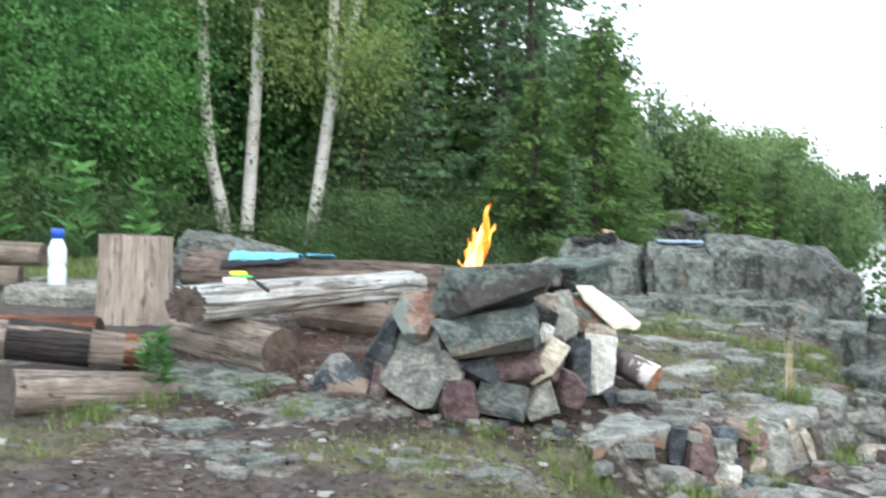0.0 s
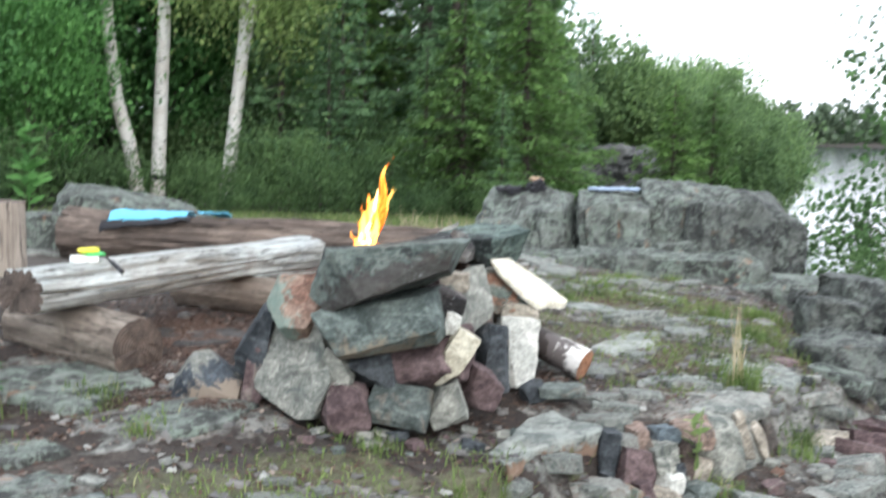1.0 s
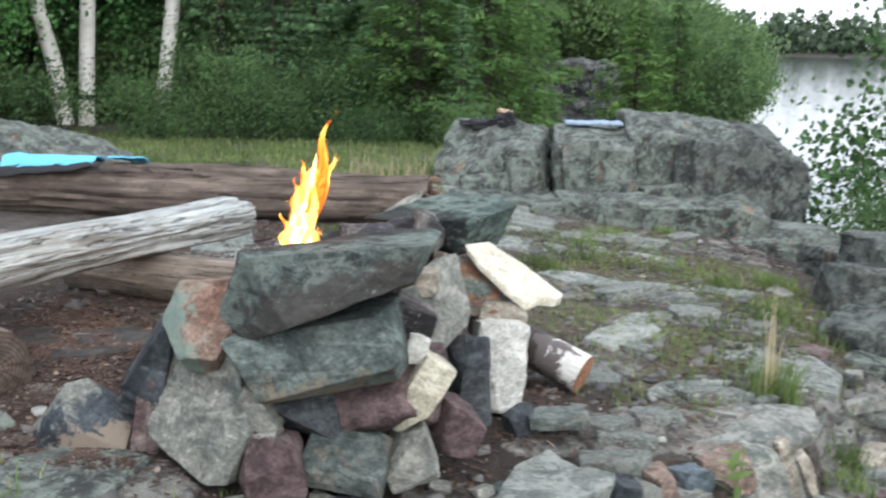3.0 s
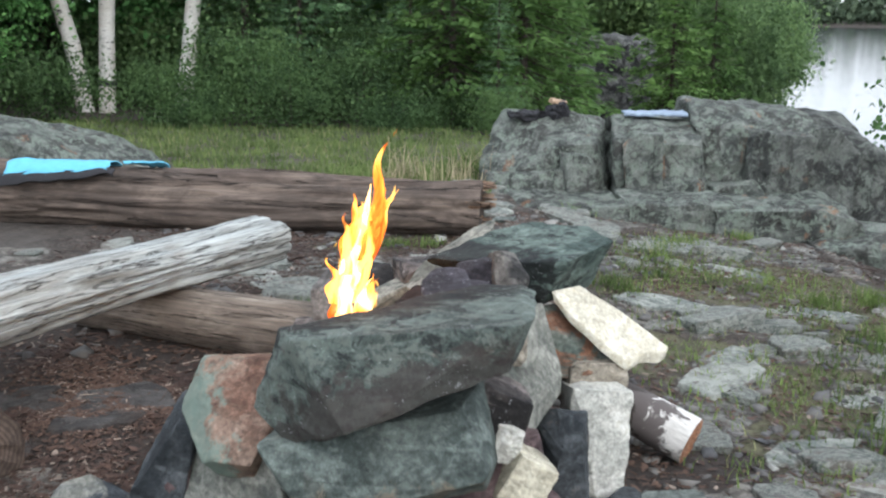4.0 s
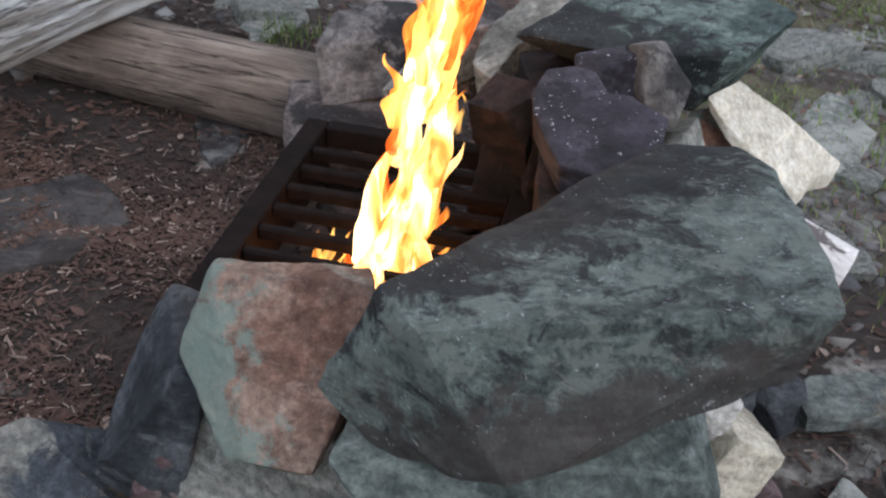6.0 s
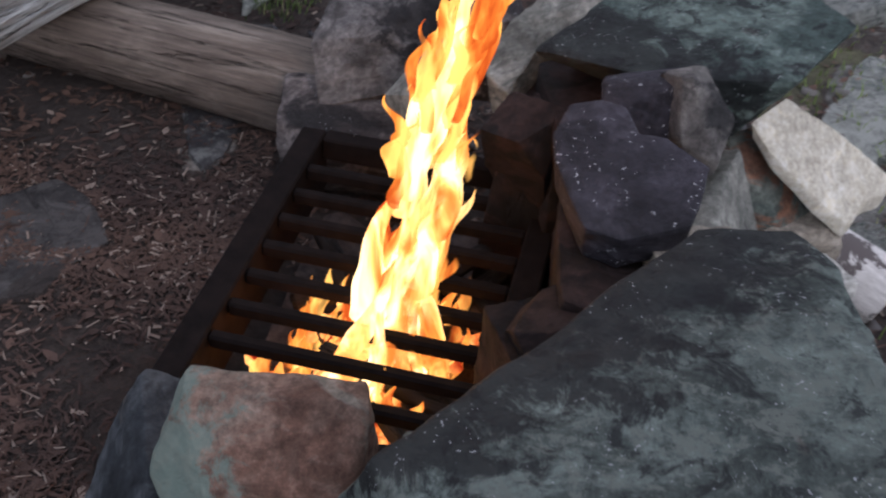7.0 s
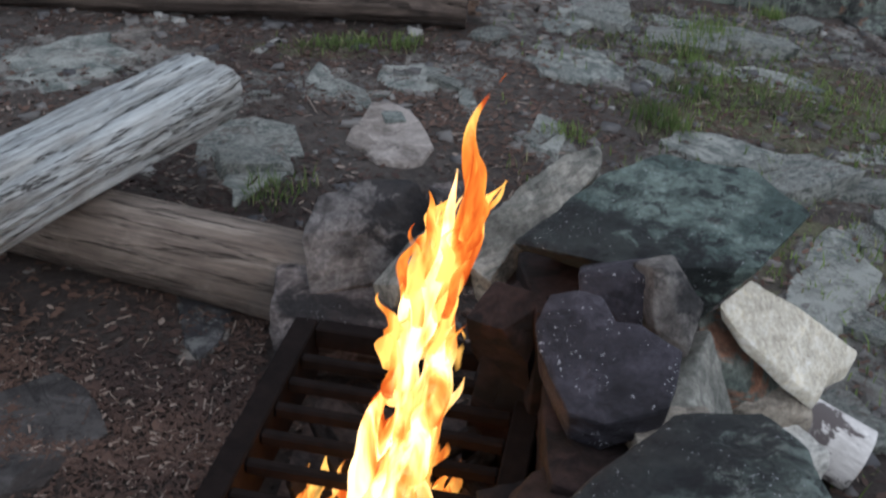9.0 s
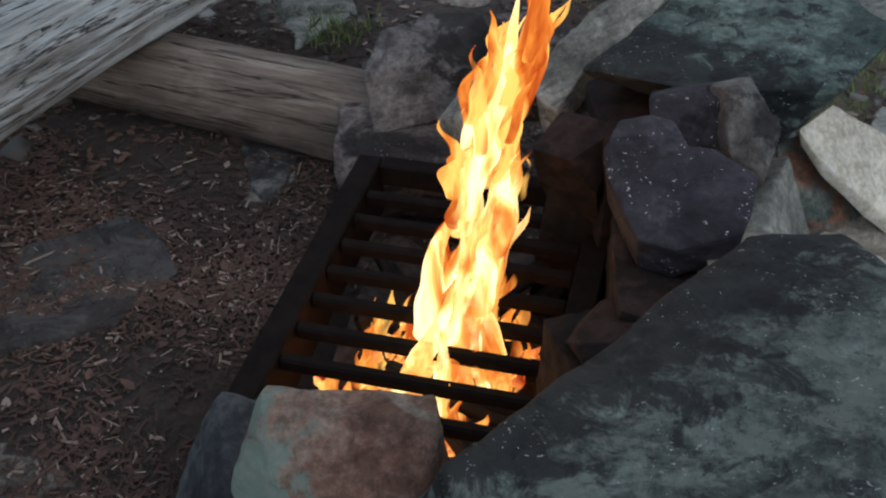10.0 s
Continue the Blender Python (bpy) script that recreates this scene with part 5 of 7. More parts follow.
def end_cap(vs, seg, ring, r, out, depth=0.006):
    """A rough sawn end: rings of points inside one ring of the log."""
    rim = [Vector(v) for v in vs[ring * seg:(ring + 1) * seg]]
    c = sum(rim, Vector()) / seg
    pts, fs = [tuple(p) for p in rim], []
    steps = (0.8, 0.55, 0.28)
    for s in steps:
        for p in rim:
            q = c + (p - c) * s
            q.x += out * depth * (0.3 + r.uniform(-0.6, 0.6))
            pts.append(tuple(q))
    pts.append((c.x, c.y, c.z))
    for k in range(len(steps)):
        for j in range(seg):
            a, b = k * seg + j, k * seg + (j + 1) % seg
            fs.append((a, b, b + seg, a + seg))
    m = len(pts) - 1
    tri = [(len(steps) * seg + j, len(steps) * seg + (j + 1) % seg, m, m) for j in range(seg)]
    return pts, fs, [t[:3] for t in tri]


def log(name, label, a, b, r0, r1, material, endmat, category="log", group="", seed=1, bend=(0, 0), rough=0.06, flat=1.0, square=2.0, crack=0.0, side="wood", rings=60, seg=28, wave=0.0, spin=0.0):
    a, b = Vector(a), Vector(b)
    d = b - a
    top = empty(name)
    rot = d.to_track_quat("X", "Z").to_matrix().to_4x4() @ pose(0, 0, 0, spin, 0, 0)
    top.matrix_world = Matrix.Translation(a) @ rot
    vs, fs, sg, rg = tube(d.length, lambda u: r0 + (r1 - r0) * u + wave * math.sin(u * 9 + seed), bend, seg, rings, seed, rough, flat, square, crack)
    o = new(side, mesh_of(side, vs, fs, material))
    o.parent = top
    r = np.random.default_rng(seed + 1)
    for ring, out in ((0, -1), (rg, 1)):
        pts, q, t = end_cap(vs, sg, ring, r, out)
        e = new("sawn_end", mesh_of("sawn_end", pts, q + t, endmat, False))
        e.parent = top
    return tagged(top, label, category, group)


log("fallen_log", "big barkless brown log with long cracks lying on the ground", (-2.46, 8.06, 0.29), (0.16, 8.0, 0.275), 0.165, 0.14, BROWN_WOOD, ENDGRAIN, seed=3, bend=(0.04, -0.02), rough=0.09, crack=0.16, rings=120, seg=64, wave=0.01)
log("bench_beam", "silvery weathered beam resting on two logs as a bench", (-1.21, 5.06, 0.375), (-0.515, 6.66, 0.385), 0.14, 0.108, GREY_WOOD, ENDGRAIN, "bench", seed=5, rough=0.11, flat=0.62, square=3.0, crack=0.24, rings=130, seg=72, wave=0.006)
log("support_log", "short sawn brown log under the beam", (-1.40, 5.50, 0.185), (-0.78, 5.13, 0.165), 0.128, 0.116, PINE_WOOD, ENDGRAIN, seed=7, rough=0.06, crack=0.08)
pine_log = log("support_log", "split pine log under the beam with a dark knot", (-1.05, 6.32, 0.225), (-0.16, 6.02, 0.215), 0.085, 0.098, PINE_WOOD, ENDGRAIN, seed=9, rough=0.06, crack=0.1)
bm = bmesh.new()
bmesh.ops.create_icosphere(bm, subdivisions=3, radius=1.0)
for v in bm.verts:
    d = 1 + 0.25 * noise.noise(v.co * 2.5)
    v.co = Vector((v.co.x * 0.024, v.co.y * 0.017, v.co.z * 0.012)) * d
knot = part("knot", bm, CHAR, pine_log, "dark round knot")
knot.matrix_local = pine_log.matrix_world.inverted() @ pose(-0.431, 6.135, 0.279, 38, 0, -18)
log("birch_log", "short white birch log with an orange sawn end", (0.62, 5.86, 0.15), (0.885, 5.74, 0.05), 0.062, 0.066, BIRCH_LOG, ORANGE_END, seed=11, rough=0.04, side="bark", rings=24)
log("stump", "tall sawn chopping stump of grey wood", (-2.0, 6.18, 0.08), (-2.0, 6.2, 0.625), 0.215, 0.20, STUMP_WOOD, ENDGRAIN, "stump", seed=13, rough=0.03, rings=30, seg=40)
log("firewood_log", "grey sawn log lying at the edge of the camp", (-1.62, 4.34, 0.06), (-1.12, 4.72, 0.05), 0.105, 0.07, PINE_WOOD, ENDGRAIN, seed=15, rough=0.05, crack=0.08)
RUSTY = wood_mat("rusty_bark", (0.26, 0.11, 0.055), (0.13, 0.05, 0.026), stain=(0.06, 0.03, 0.02))


def sleeve(parent, name, length, u0, u1, r0, r1, material, seed):
    """A ragged charred or bark-covered stretch round a log."""
    vs, fs, sg, rg_ = tube(length * (u1 - u0), lambda u: r0 + (r1 - r0) * u, (0, 0), 28, 16, seed, 0.16, crack=0.1)
    o = new(name, mesh_of(name, vs, fs, material))
    o.parent = parent
    o.location = (length * u0, 0, 0)
    return o


burnt = log("burnt_log", "half-burnt log with a charred middle and a rusty end", (-1.98, 4.76, 0.215), (-1.36, 5.02, 0.155), 0.085, 0.07, PINE_WOOD, CHAR, seed=17, rough=0.1, crack=0.15)
sleeve(burnt, "charred_bark", 0.675, 0.1, 0.62, 0.092, 0.085, CHAR, 3)
sleeve(burnt, "rusty_bark", 0.675, 0.84, 0.93, 0.077, 0.076, RUSTY, 4)
sleeve(burnt, "charred_end", 0.675, 0.93, 0.995, 0.076, 0.068, CHAR, 5)
log("burnt_log", "half-burnt log with rusty bark", (-2.35, 5.2, 0.19), (-1.75, 5.3, 0.19), 0.075, 0.08, RUSTY, CHAR, seed=19, rough=0.1, crack=0.15)
for k, (x, y, z, a) in enumerate(((-3.85, 7.6, 0.22, 20), (-3.7, 7.8, 0.39, 10), (-4.0, 7.4, 0.38, 35), (-4.2, 7.5, 0.22, 15))):
    log("firewood_log", "split firewood log in a small pile", (x - 0.4, y - 0.1, z), (x + 0.25, y + 0.1 * math.sin(a), z), 0.09, 0.085, PINE_WOOD, ENDGRAIN, group="firewood pile", seed=21 + k, rings=24)


# splinters at the broken end of the big log
rs = np.random.default_rng(33)
big_log = bpy.data.objects["fallen_log"]
for k in range(26):
    a, q = rs.uniform(0, 6.28), rs.uniform(0.2, 0.95) * 0.135
    cy, cz = q * math.cos(a), q * math.sin(a)
    bm = bmesh.new()
    bmesh.ops.create_cone(bm, cap_ends=True, segments=5, radius1=rs.uniform(0.012, 0.03), radius2=0.003, depth=1.0)
    ln = rs.uniform(0.05, 0.17)
    for v in bm.verts:
        v.co = Vector((2.61 + ln * v.co.z, cy + 1.4 * v.co.x + 0.03 * rs.normal() * (v.co.z > 0), cz + 0.6 * v.co.y))
    part("splinter", bm, SPLINTER, big_log)


# ---- the grate ----
def box(bm, lo, hi):
    m = bmesh.ops.create_cube(bm, size=1.0)["verts"]
    for v in m:
        v.co = Vector([(lo[k] + hi[k]) / 2 + v.co[k] * (hi[k] - lo[k]) for k in range(3)])
    return m


def bevelled(lo, hi, w=0.003):
    bm = bmesh.new()
    box(bm, lo, hi)
    bmesh.ops.bevel(bm, geom=bm.edges[:], offset=w, segments=1, affect="EDGES")
    return bm


grate = tagged(empty("fire_grate", (-0.165, 5.735, 0.305), (0, 2, -101)), "black cast-iron fire grate with thick bars", "grate")
GL, GW = 0.70, 0.43
part("side_rail", bevelled((0, -0.012, -0.10), (GL, 0.03, 0.012)), IRON, grate)
part("side_rail", bevelled((0, GW - 0.03, -0.10), (GL, GW + 0.012, 0.012)), IRON, grate)
part("end_rail", bevelled((-0.005, 0.031, -0.03), (0.028, GW - 0.031, 0.011)), IRON, grate)
for k in range(9):
    x = 0.1015 + k * 0.0675
    part("bar", bevelled((x - 0.0095, 0.0305, -0.016), (x + 0.0095, GW - 0.0305, 0.007), 0.004), IRON, grate)

# ash, coals and burning sticks below the grate
bed_v, bed_f = [], []
N = 26
for i in range(N + 1):
    for j in range(N + 1):
        u, v = i / N * 2 - 1, j / N * 2 - 1
        x, y = 0.0 + u * 0.2 + v * 0.06, 5.37 + v * 0.36
        bed_v.append((x, y, 0.13 + 0.05 * (1 - min(1, math.hypot(u, v))) + 0.035 * noise.fractal(Vector((x * 14, y * 14, 0)), 1, 2, 3)))
for i in range(N):
    for j in range(N):
        a = i * (N + 1) + j
        bed_f.append((a, a + N + 1, a + N + 2, a + 1))
bed = new("ash_bed", mesh_of("ash_bed", bed_v, bed_f, ASH))
tagged(bed, "grey ash and dead coals in the fire pit", "ash", kind="stuff")
for k in range(15):
    a = rng.uniform(0, 180)
    c = Vector((rng.uniform(-0.14, 0.12), rng.uniform(5.06, 5.55), 0.185 + 0.012 * k % 0.05))
    d = Vector((math.cos(radians(a)), math.sin(radians(a)), rng.uniform(-0.1, 0.1))) * rng.uniform(0.07, 0.13)
    log("burning_stick", "charred stick burning under the grate", c - d, c + d, 0.02, 0.014, CHAR, CHAR, "stick", "burning sticks", seed=40 + k, rough=0.15, rings=12, seg=10)
coal_v, coal_f = [], []
for k in range(170):
    c = np.array((rng.normal(-0.02, 0.08), rng.normal(5.2, 0.12), 0.175 + rng.uniform(0, 0.035)))
    d, f = ICO[2]
    s = rng.uniform(0.006, 0.016)
    coal_f.extend((f + len(coal_v)).tolist())
    coal_v.extend((c + d * s * (1 + 0.35 * rng.normal(size=(len(d), 1)))).tolist())
tagged(new("embers", mesh_of("embers", coal_v, coal_f, EMBER)), "glowing orange coals under the grate", "embers", kind="stuff")


# ---- the flames ----
def tongue(parent, base, tip, width, material, seed, sway=0.05, flat=0.7):
    """One lick of flame: a swaying body that tapers to a point."""
    r = np.random.default_rng(seed)
    base, tip = Vector(base), Vector(tip)
    rings, seg = 30, 14
    off = r.uniform(0, 30)
    ln = (tip - base).length
    vs = []
    for i in range(rings + 1):
        u = i / rings
        c = base.lerp(tip, u)
        c.x += sway * (math.sin(u * 5.0 + off) + 0.4 * math.sin(u * 11 + 2 * off)) * u ** 0.7
        c.y += 0.6 * sway * math.sin(u * 5.2 + off * 2) * u
        rad = width * (math.sin(math.pi * min(1, u * 0.72 + 0.2)) ** 0.8) * (1 - u ** 3) + 0.0005
        rad *= 1 + 0.35 * noise.noise(Vector((off, u * ln * 15, 0)))
        for j in range(seg):
            a = 2 * math.pi * j / seg
            q = Vector((math.cos(a) * 0.8 + off, math.sin(a) * 0.8, u * ln * 9))
            h = max(0.2, 1 + 0.7 * noise.noise(q) + 0.25 * noise.noise(q * 2.3))
            vs.append((c.x + math.cos(a) * rad * h, c.y + math.sin(a) * rad * h * flat, c.z + 0.5 * rad * (h - 1)))
    fs = [(i * seg + j, i * seg + (j + 1) % seg, (i + 1) * seg + (j + 1) % seg, (i + 1) * seg + j) for i in range(rings) for j in range(seg)]
    o = new("flame", mesh_of("flame", vs, fs, material))
    o.parent = parent
    o.visible_shadow = False
    return o


fire = tagged(empty("fire"), "bright yellow and orange flames rising through the grate", "fire")
rf = np.random.default_rng(12)


def column(u):
    """The middle of the rising flames at the share u of their height."""
    return 0.0 + 0.075 * u + 0.016 * math.sin(u * 7), 5.30 + 0.05 * u, 0.27 + 0.44 * u


# broad bright bodies in the lower column
for k in range(16):
    u = rf.uniform(0, 0.6)
    x, y, z = column(u)
    x, y = x + rf.normal() * (0.028 - 0.024 * u), y + rf.normal() * 0.022
    ln = rf.uniform(0.12, 0.24)
    tongue(fire, (x, y, z), (x + 0.2 * ln + rf.normal() * 0.012, y + 0.2 * ln, z + ln), rf.uniform(0.014, 0.023) * (1.1 - 0.5 * u), FIRE_CORE, k + 1, 0.012)
# orange licks round them, thinner towards the top
for k in range(46):
    u = rf.uniform(0, 1)
    x, y, z = column(u)
    side = rf.normal()
    side = max(-1.3, min(1.3, side))
    x, y = x + side * (0.03 - 0.016 * u), y + rf.normal() * 0.024
    ln = rf.uniform(0.07, 0.17) * (1.1 - 0.3 * u)
    tongue(fire, (x, y, z), (x + (0.2 + 0.12 * side) * ln + rf.normal() * 0.01, y + 0.15 * ln, z + ln), rf.uniform(0.007, 0.014) * (1.1 - 0.4 * u), FIRE_EDGE, 40 + k, 0.014)
# flames curling up between the bars into the column
for k in range(22):
    x, y = rf.uniform(-0.11, 0.10), rf.uniform(5.10, 5.32)
    to = column(rf.uniform(0.05, 0.35))
    tongue(fire, (x, y, 0.19), (to[0] + rf.normal() * 0.015, to[1] + rf.normal() * 0.01, to[2]), rf.uniform(0.008, 0.015), FIRE_CORE if k % 2 else FIRE_EDGE, 300 + k, 0.012)
# the swaying tips
tongue(fire, (0.055, 5.34, 0.58), (0.11, 5.37, 0.84), 0.016, FIRE_EDGE, 92, 0.018)
tongue(fire, (0.045, 5.33, 0.54), (0.075, 5.37, 0.78), 0.014, FIRE_CORE, 93, 0.014)
tongue(fire, (0.08, 5.35, 0.60), (0.14, 5.38, 0.75), 0.011, FIRE_EDGE, 94, 0.012)
tongue(fire, (0.085, 5.36, 0.62), (0.125, 5.40, 0.90), 0.013, FIRE_EDGE, 97, 0.02)
# low flames licking round the wood beneath the bars
for k in range(150):
    y = rf.uniform(5.06, 5.42)
    x = rf.uniform(-0.14, 0.115) - 0.2 * (5.38 - y)
    tongue(fire, (x, y, 0.17), (x + 0.02, y + 0.01, rf.uniform(0.20, 0.255) + 0.05 * (k % 4 == 0)), rf.uniform(0.006, 0.013), FIRE_CORE if k % 4 == 1 else FIRE_EDGE, 130 + k, 0.008)


# ---- small things about the camp ----
def cloth(name, label, material, x0, x1, y0, y1, height, seed, category="cloth", thick=0.006, wrinkle=0.008, nx=26, ny=14):
    """A thin cloth draped over whatever height(x, y) gives."""
    top, bot = [], []
    for i in range(nx + 1):
        for j in range(ny + 1):
            u, v = i / nx, j / ny
            x = x0 + (x1 - x0) * u + 0.02 * noise.noise(Vector((v * 4, seed, 0)))
            y = y0 + (y1 - y0) * v + 0.03 * noise.noise(Vector((u * 5, seed + 3, 0))) + 0.04 * u
            z = height(x, y) + 0.004 + wrinkle * (1 + noise.fractal(Vector((u * 6 + seed, v * 4, 0)), 1, 2, 3))
            top.append((x, y, z + thick))
            bot.append((x, y, z))
    n = len(top)
    fs = []
    for i in range(nx):
        for j in range(ny):
            a = i * (ny + 1) + j
            fs.append((a, a + ny + 1, a + ny + 2, a + 1))
            fs.append((n + a, n + a + 1, n + a + ny + 2, n + a + ny + 1))
    edge = [i * (ny + 1) for i in range(nx + 1)] + [nx * (ny + 1) + j for j in range(1, ny + 1)] + [i * (ny + 1) + ny for i in range(nx - 1, -1, -1)] + [j for j in range(ny - 1, 0, -1)]
    for k in range(len(edge)):
        a, b = edge[k], edge[(k + 1) % len(edge)]
        fs.append((a, n + a, n + b, b))
    return tagged(new(name, mesh_of(name, top + bot, fs, material)), label, category)


def log_top(x, y):
    c, r = (8.03, 0.28), 0.157
    return c[1] + math.sqrt(max(0.0, r * r - (y - c[0]) ** 2))


CYAN = plain_mat("cyan_cloth", (0.13, 0.43, 0.60), 0.7, 0, 0.12, 25)
BLACK = plain_mat("black_fabric", (0.014, 0.014, 0.017), 0.8, 0, 0.3, 40)
TOWEL = plain_mat("grey_blue_cloth", (0.24, 0.30, 0.38), 0.85, 0, 0.25, 30)
GREEN = plain_mat("green_plastic", (0.09, 0.50, 0.13), 0.4, 0, 0.1, 30)
YELLOW = plain_mat("yellow_plastic", (0.80, 0.72, 0.05), 0.4, 0, 0.1, 30)
WHITEP = plain_mat("white_paper", (0.75, 0.76, 0.72), 0.6, 0, 0.08, 40)
BLUE = plain_mat("blue_plastic", (0.03, 0.10, 0.55), 0.35, 0, 0.1, 30)
CLEAR = plain_mat("cloudy_plastic", (0.62, 0.70, 0.68), 0.3, 0, 0.08, 30)
TAN = plain_mat("tan_cloth", (0.42, 0.30, 0.2), 0.8, 0, 0.2, 30)

cloth("blue_cloth", "bright cyan cloth spread on the big log", CYAN, -2.12, -1.62, 7.9, 8.1, log_top, 4)
cloth("blue_cloth", "narrow end of a cyan cloth on the big log", CYAN, -1.56, -1.38, 8.0, 8.1, log_top, 6)
cloth("black_strap", "black webbing strap along the cyan cloth", BLACK, -2.16, -1.58, 7.875, 7.905, log_top, 4, "strap", nx=20, ny=3)

# a packet and a knife on the beam
px_, py_ = -1.08, 5.36
packet = tagged(empty("packet", (px_, py_, 0.455), (0, 0, 40)), "small green, yellow and white packet on the beam", "packet")
packet.scale = (0.74, 0.74, 0.74)
part("box", bevelled((-0.085, -0.04, 0), (0.05, 0.045, 0.035), 0.004), WHITEP, packet, "white packet box")
wrapper = part("wrapper", bevelled((-0.02, -0.047, 0.036), (0.085, 0.05, 0.05), 0.006), GREEN, packet, "green plastic wrapper")
part("flap", bevelled((-0.045, -0.02, 0.051), (0.06, 0.05, 0.074), 0.008), YELLOW, wrapper, "yellow flap")
knife = tagged(empty("knife", (-0.97, 5.33, 0.462), (0, 14, -45)), "thin black-handled knife lying on the beam", "knife")
part("handle", bevelled((0, -0.009, -0.006), (0.12, 0.009, 0.01), 0.004), BLACK, knife)
part("blade", bevelled((-0.09, -0.006, 0), (-0.001, 0.006, 0.003), 0.001), IRON, knife)

# a bag and a towel on the outcrop
rock("bag", "small black bag with a tan top on the outcrop", BLACK, (0.49, 9.9, 0.578), (0.17, 0.17, 0.12), (0, -8, 10), 101, group="", category="bag", sharp=0.3, rough=0.14, chips=24, near=0.62)
rock("folded_cloth", "folded tan cloth on the black bag", TAN, (0.49, 9.89, 0.634), (0.09, 0.09, 0.035), (0, 12, 20), 102, group="", category="cloth", sharp=0.12, rough=0.1, level=3, chips=10, near=0.75)
rock("black_strap", "black strap beside the bag", BLACK, (0.31, 9.86, 0.55), (0.26, 0.12, 0.055), (0, 6, 5), 103, group="", category="strap", sharp=0.3, rough=0.2, level=4, chips=22, near=0.62)
cloth("towel", "grey-blue towel spread on the outcrop", TOWEL, 0.90, 1.28, 9.75, 10.0, lambda x, y: 0.553, 8, "towel", 0.015, 0.012)


def turned(profile, seg=24):
    """A solid of revolution about z from (radius, height) pairs."""
    bm = bmesh.new()
    rows = [[bm.verts.new((r * math.cos(2 * math.pi * j / seg), r * math.sin(2 * math.pi * j / seg), z)) for j in range(seg)] for r, z in profile]
    for a, b in zip(rows, rows[1:]):
        for j in range(seg):
            bm.faces.new((a[j], a[(j + 1) % seg], b[(j + 1) % seg], b[j]))
    bm.faces.new(rows[0][::-1])
    bm.faces.new(rows[-1])
    for f in bm.faces:
        f.smooth = len(f.verts) == 4
    return bm


bottle = tagged(empty("water_bottle", (-2.90, 6.95, 0.245)), "clear plastic water bottle with a blue cap", "bottle")
body = part("body", turned(((0.05, 0), (0.058, 0.012), (0.058, 0.11), (0.05, 0.13), (0.058, 0.15), (0.058, 0.24), (0.036, 0.295), (0.026, 0.31))), CLEAR, bottle)
part("cap", turned(((0.04, 0.311), (0.04, 0.36), (0.036, 0.37))), BLUE, body, "blue screw cap")


# ---- leaves, grass, chips ----
def leaf_quads(c, length, width, up_bias, r, along=None, spread=1.0):
    """Diamond leaves at the points c."""
    n = len(c)
    t = r.normal(size=(n, 3)) * spread
    if along is not None:
        t = t + along
    t /= np.linalg.norm(t, axis=1)[:, None] + 1e-9
    up = np.array((0, 0, up_bias)) + r.normal(size=(n, 3))
    s = np.cross(t, up)
    s /= np.linalg.norm(s, axis=1)[:, None] + 1e-9
    k = r.uniform(0.6, 1.3, size=(n, 1))
    nrm = np.cross(s, t)
    L, W = length * k, width * k
    v = np.stack([c - t * L / 2, c - t * L * 0.12 + s * W / 2 + nrm * W * 0.15, c + t * L * 0.25 + s * W * 0.36 + nrm * W * 0.1, c + t * L / 2,
                  c + t * L * 0.25 - s * W * 0.36 + nrm * W * 0.1, c - t * L * 0.12 - s * W / 2 + nrm * W * 0.15], 1).reshape(-1, 3)
    b = np.arange(n)[:, None] * 6
    f = np.stack([b + np.array((0, 1, 2, 3)), b + np.array((0, 3, 4, 5))], 1).reshape(-1, 4)
    return v, f


def joined(*meshes):
    vs, fs, n = [], [], 0
    for v, f in meshes:
        vs.append(v)
        fs.append(f + n)
        n += len(v)
    return np.concatenate(vs), np.concatenate(fs)


def limb(a, b, r0, r1, sag=0.0, rings=8, seg=7, bow=None):
    """A tapered limb from a to b."""
    a, b = np.array(a, float), np.array(b, float)
    t = (b - a) / np.linalg.norm(b - a)
    s = np.cross(t, (0.3, 0.9, 0.2))
    s /= np.linalg.norm(s)
    q = np.cross(t, s)
    u = np.linspace(0, 1, rings + 1)[:, None]
    c = a + (b - a) * u
    c[:, 2] -= (sag * np.sin(math.pi * u))[:, 0]
    if bow is not None:
        c += np.array(bow) * np.sin(math.pi * u)
    rad = r0 + (r1 - r0) * u
    ang = np.linspace(0, 2 * math.pi, seg, endpoint=False)
    v = (c[:, None, :] + rad[:, None, :] * (np.cos(ang)[None, :, None] * s + np.sin(ang)[None, :, None] * q)).reshape(-1, 3)
    i = np.arange(rings)[:, None] * seg
    j = np.arange(seg)[None, :]
    k = (j + 1) % seg
    f = np.stack([i + j, i + k, i + seg + k, i + seg + j], -1).reshape(-1, 4)
    return v, f


def tree(name, label, base, parts, category="tree", group=""):
    top = tagged(empty(name, base), label, category, group)
    stem = None
    for pname, (v, f), mat in parts:
        ob = arr_object(pname, v, f, mat, stem if pname in ("branch", "twigs") else top)
        stem = ob if pname == "trunk" else stem
    return top


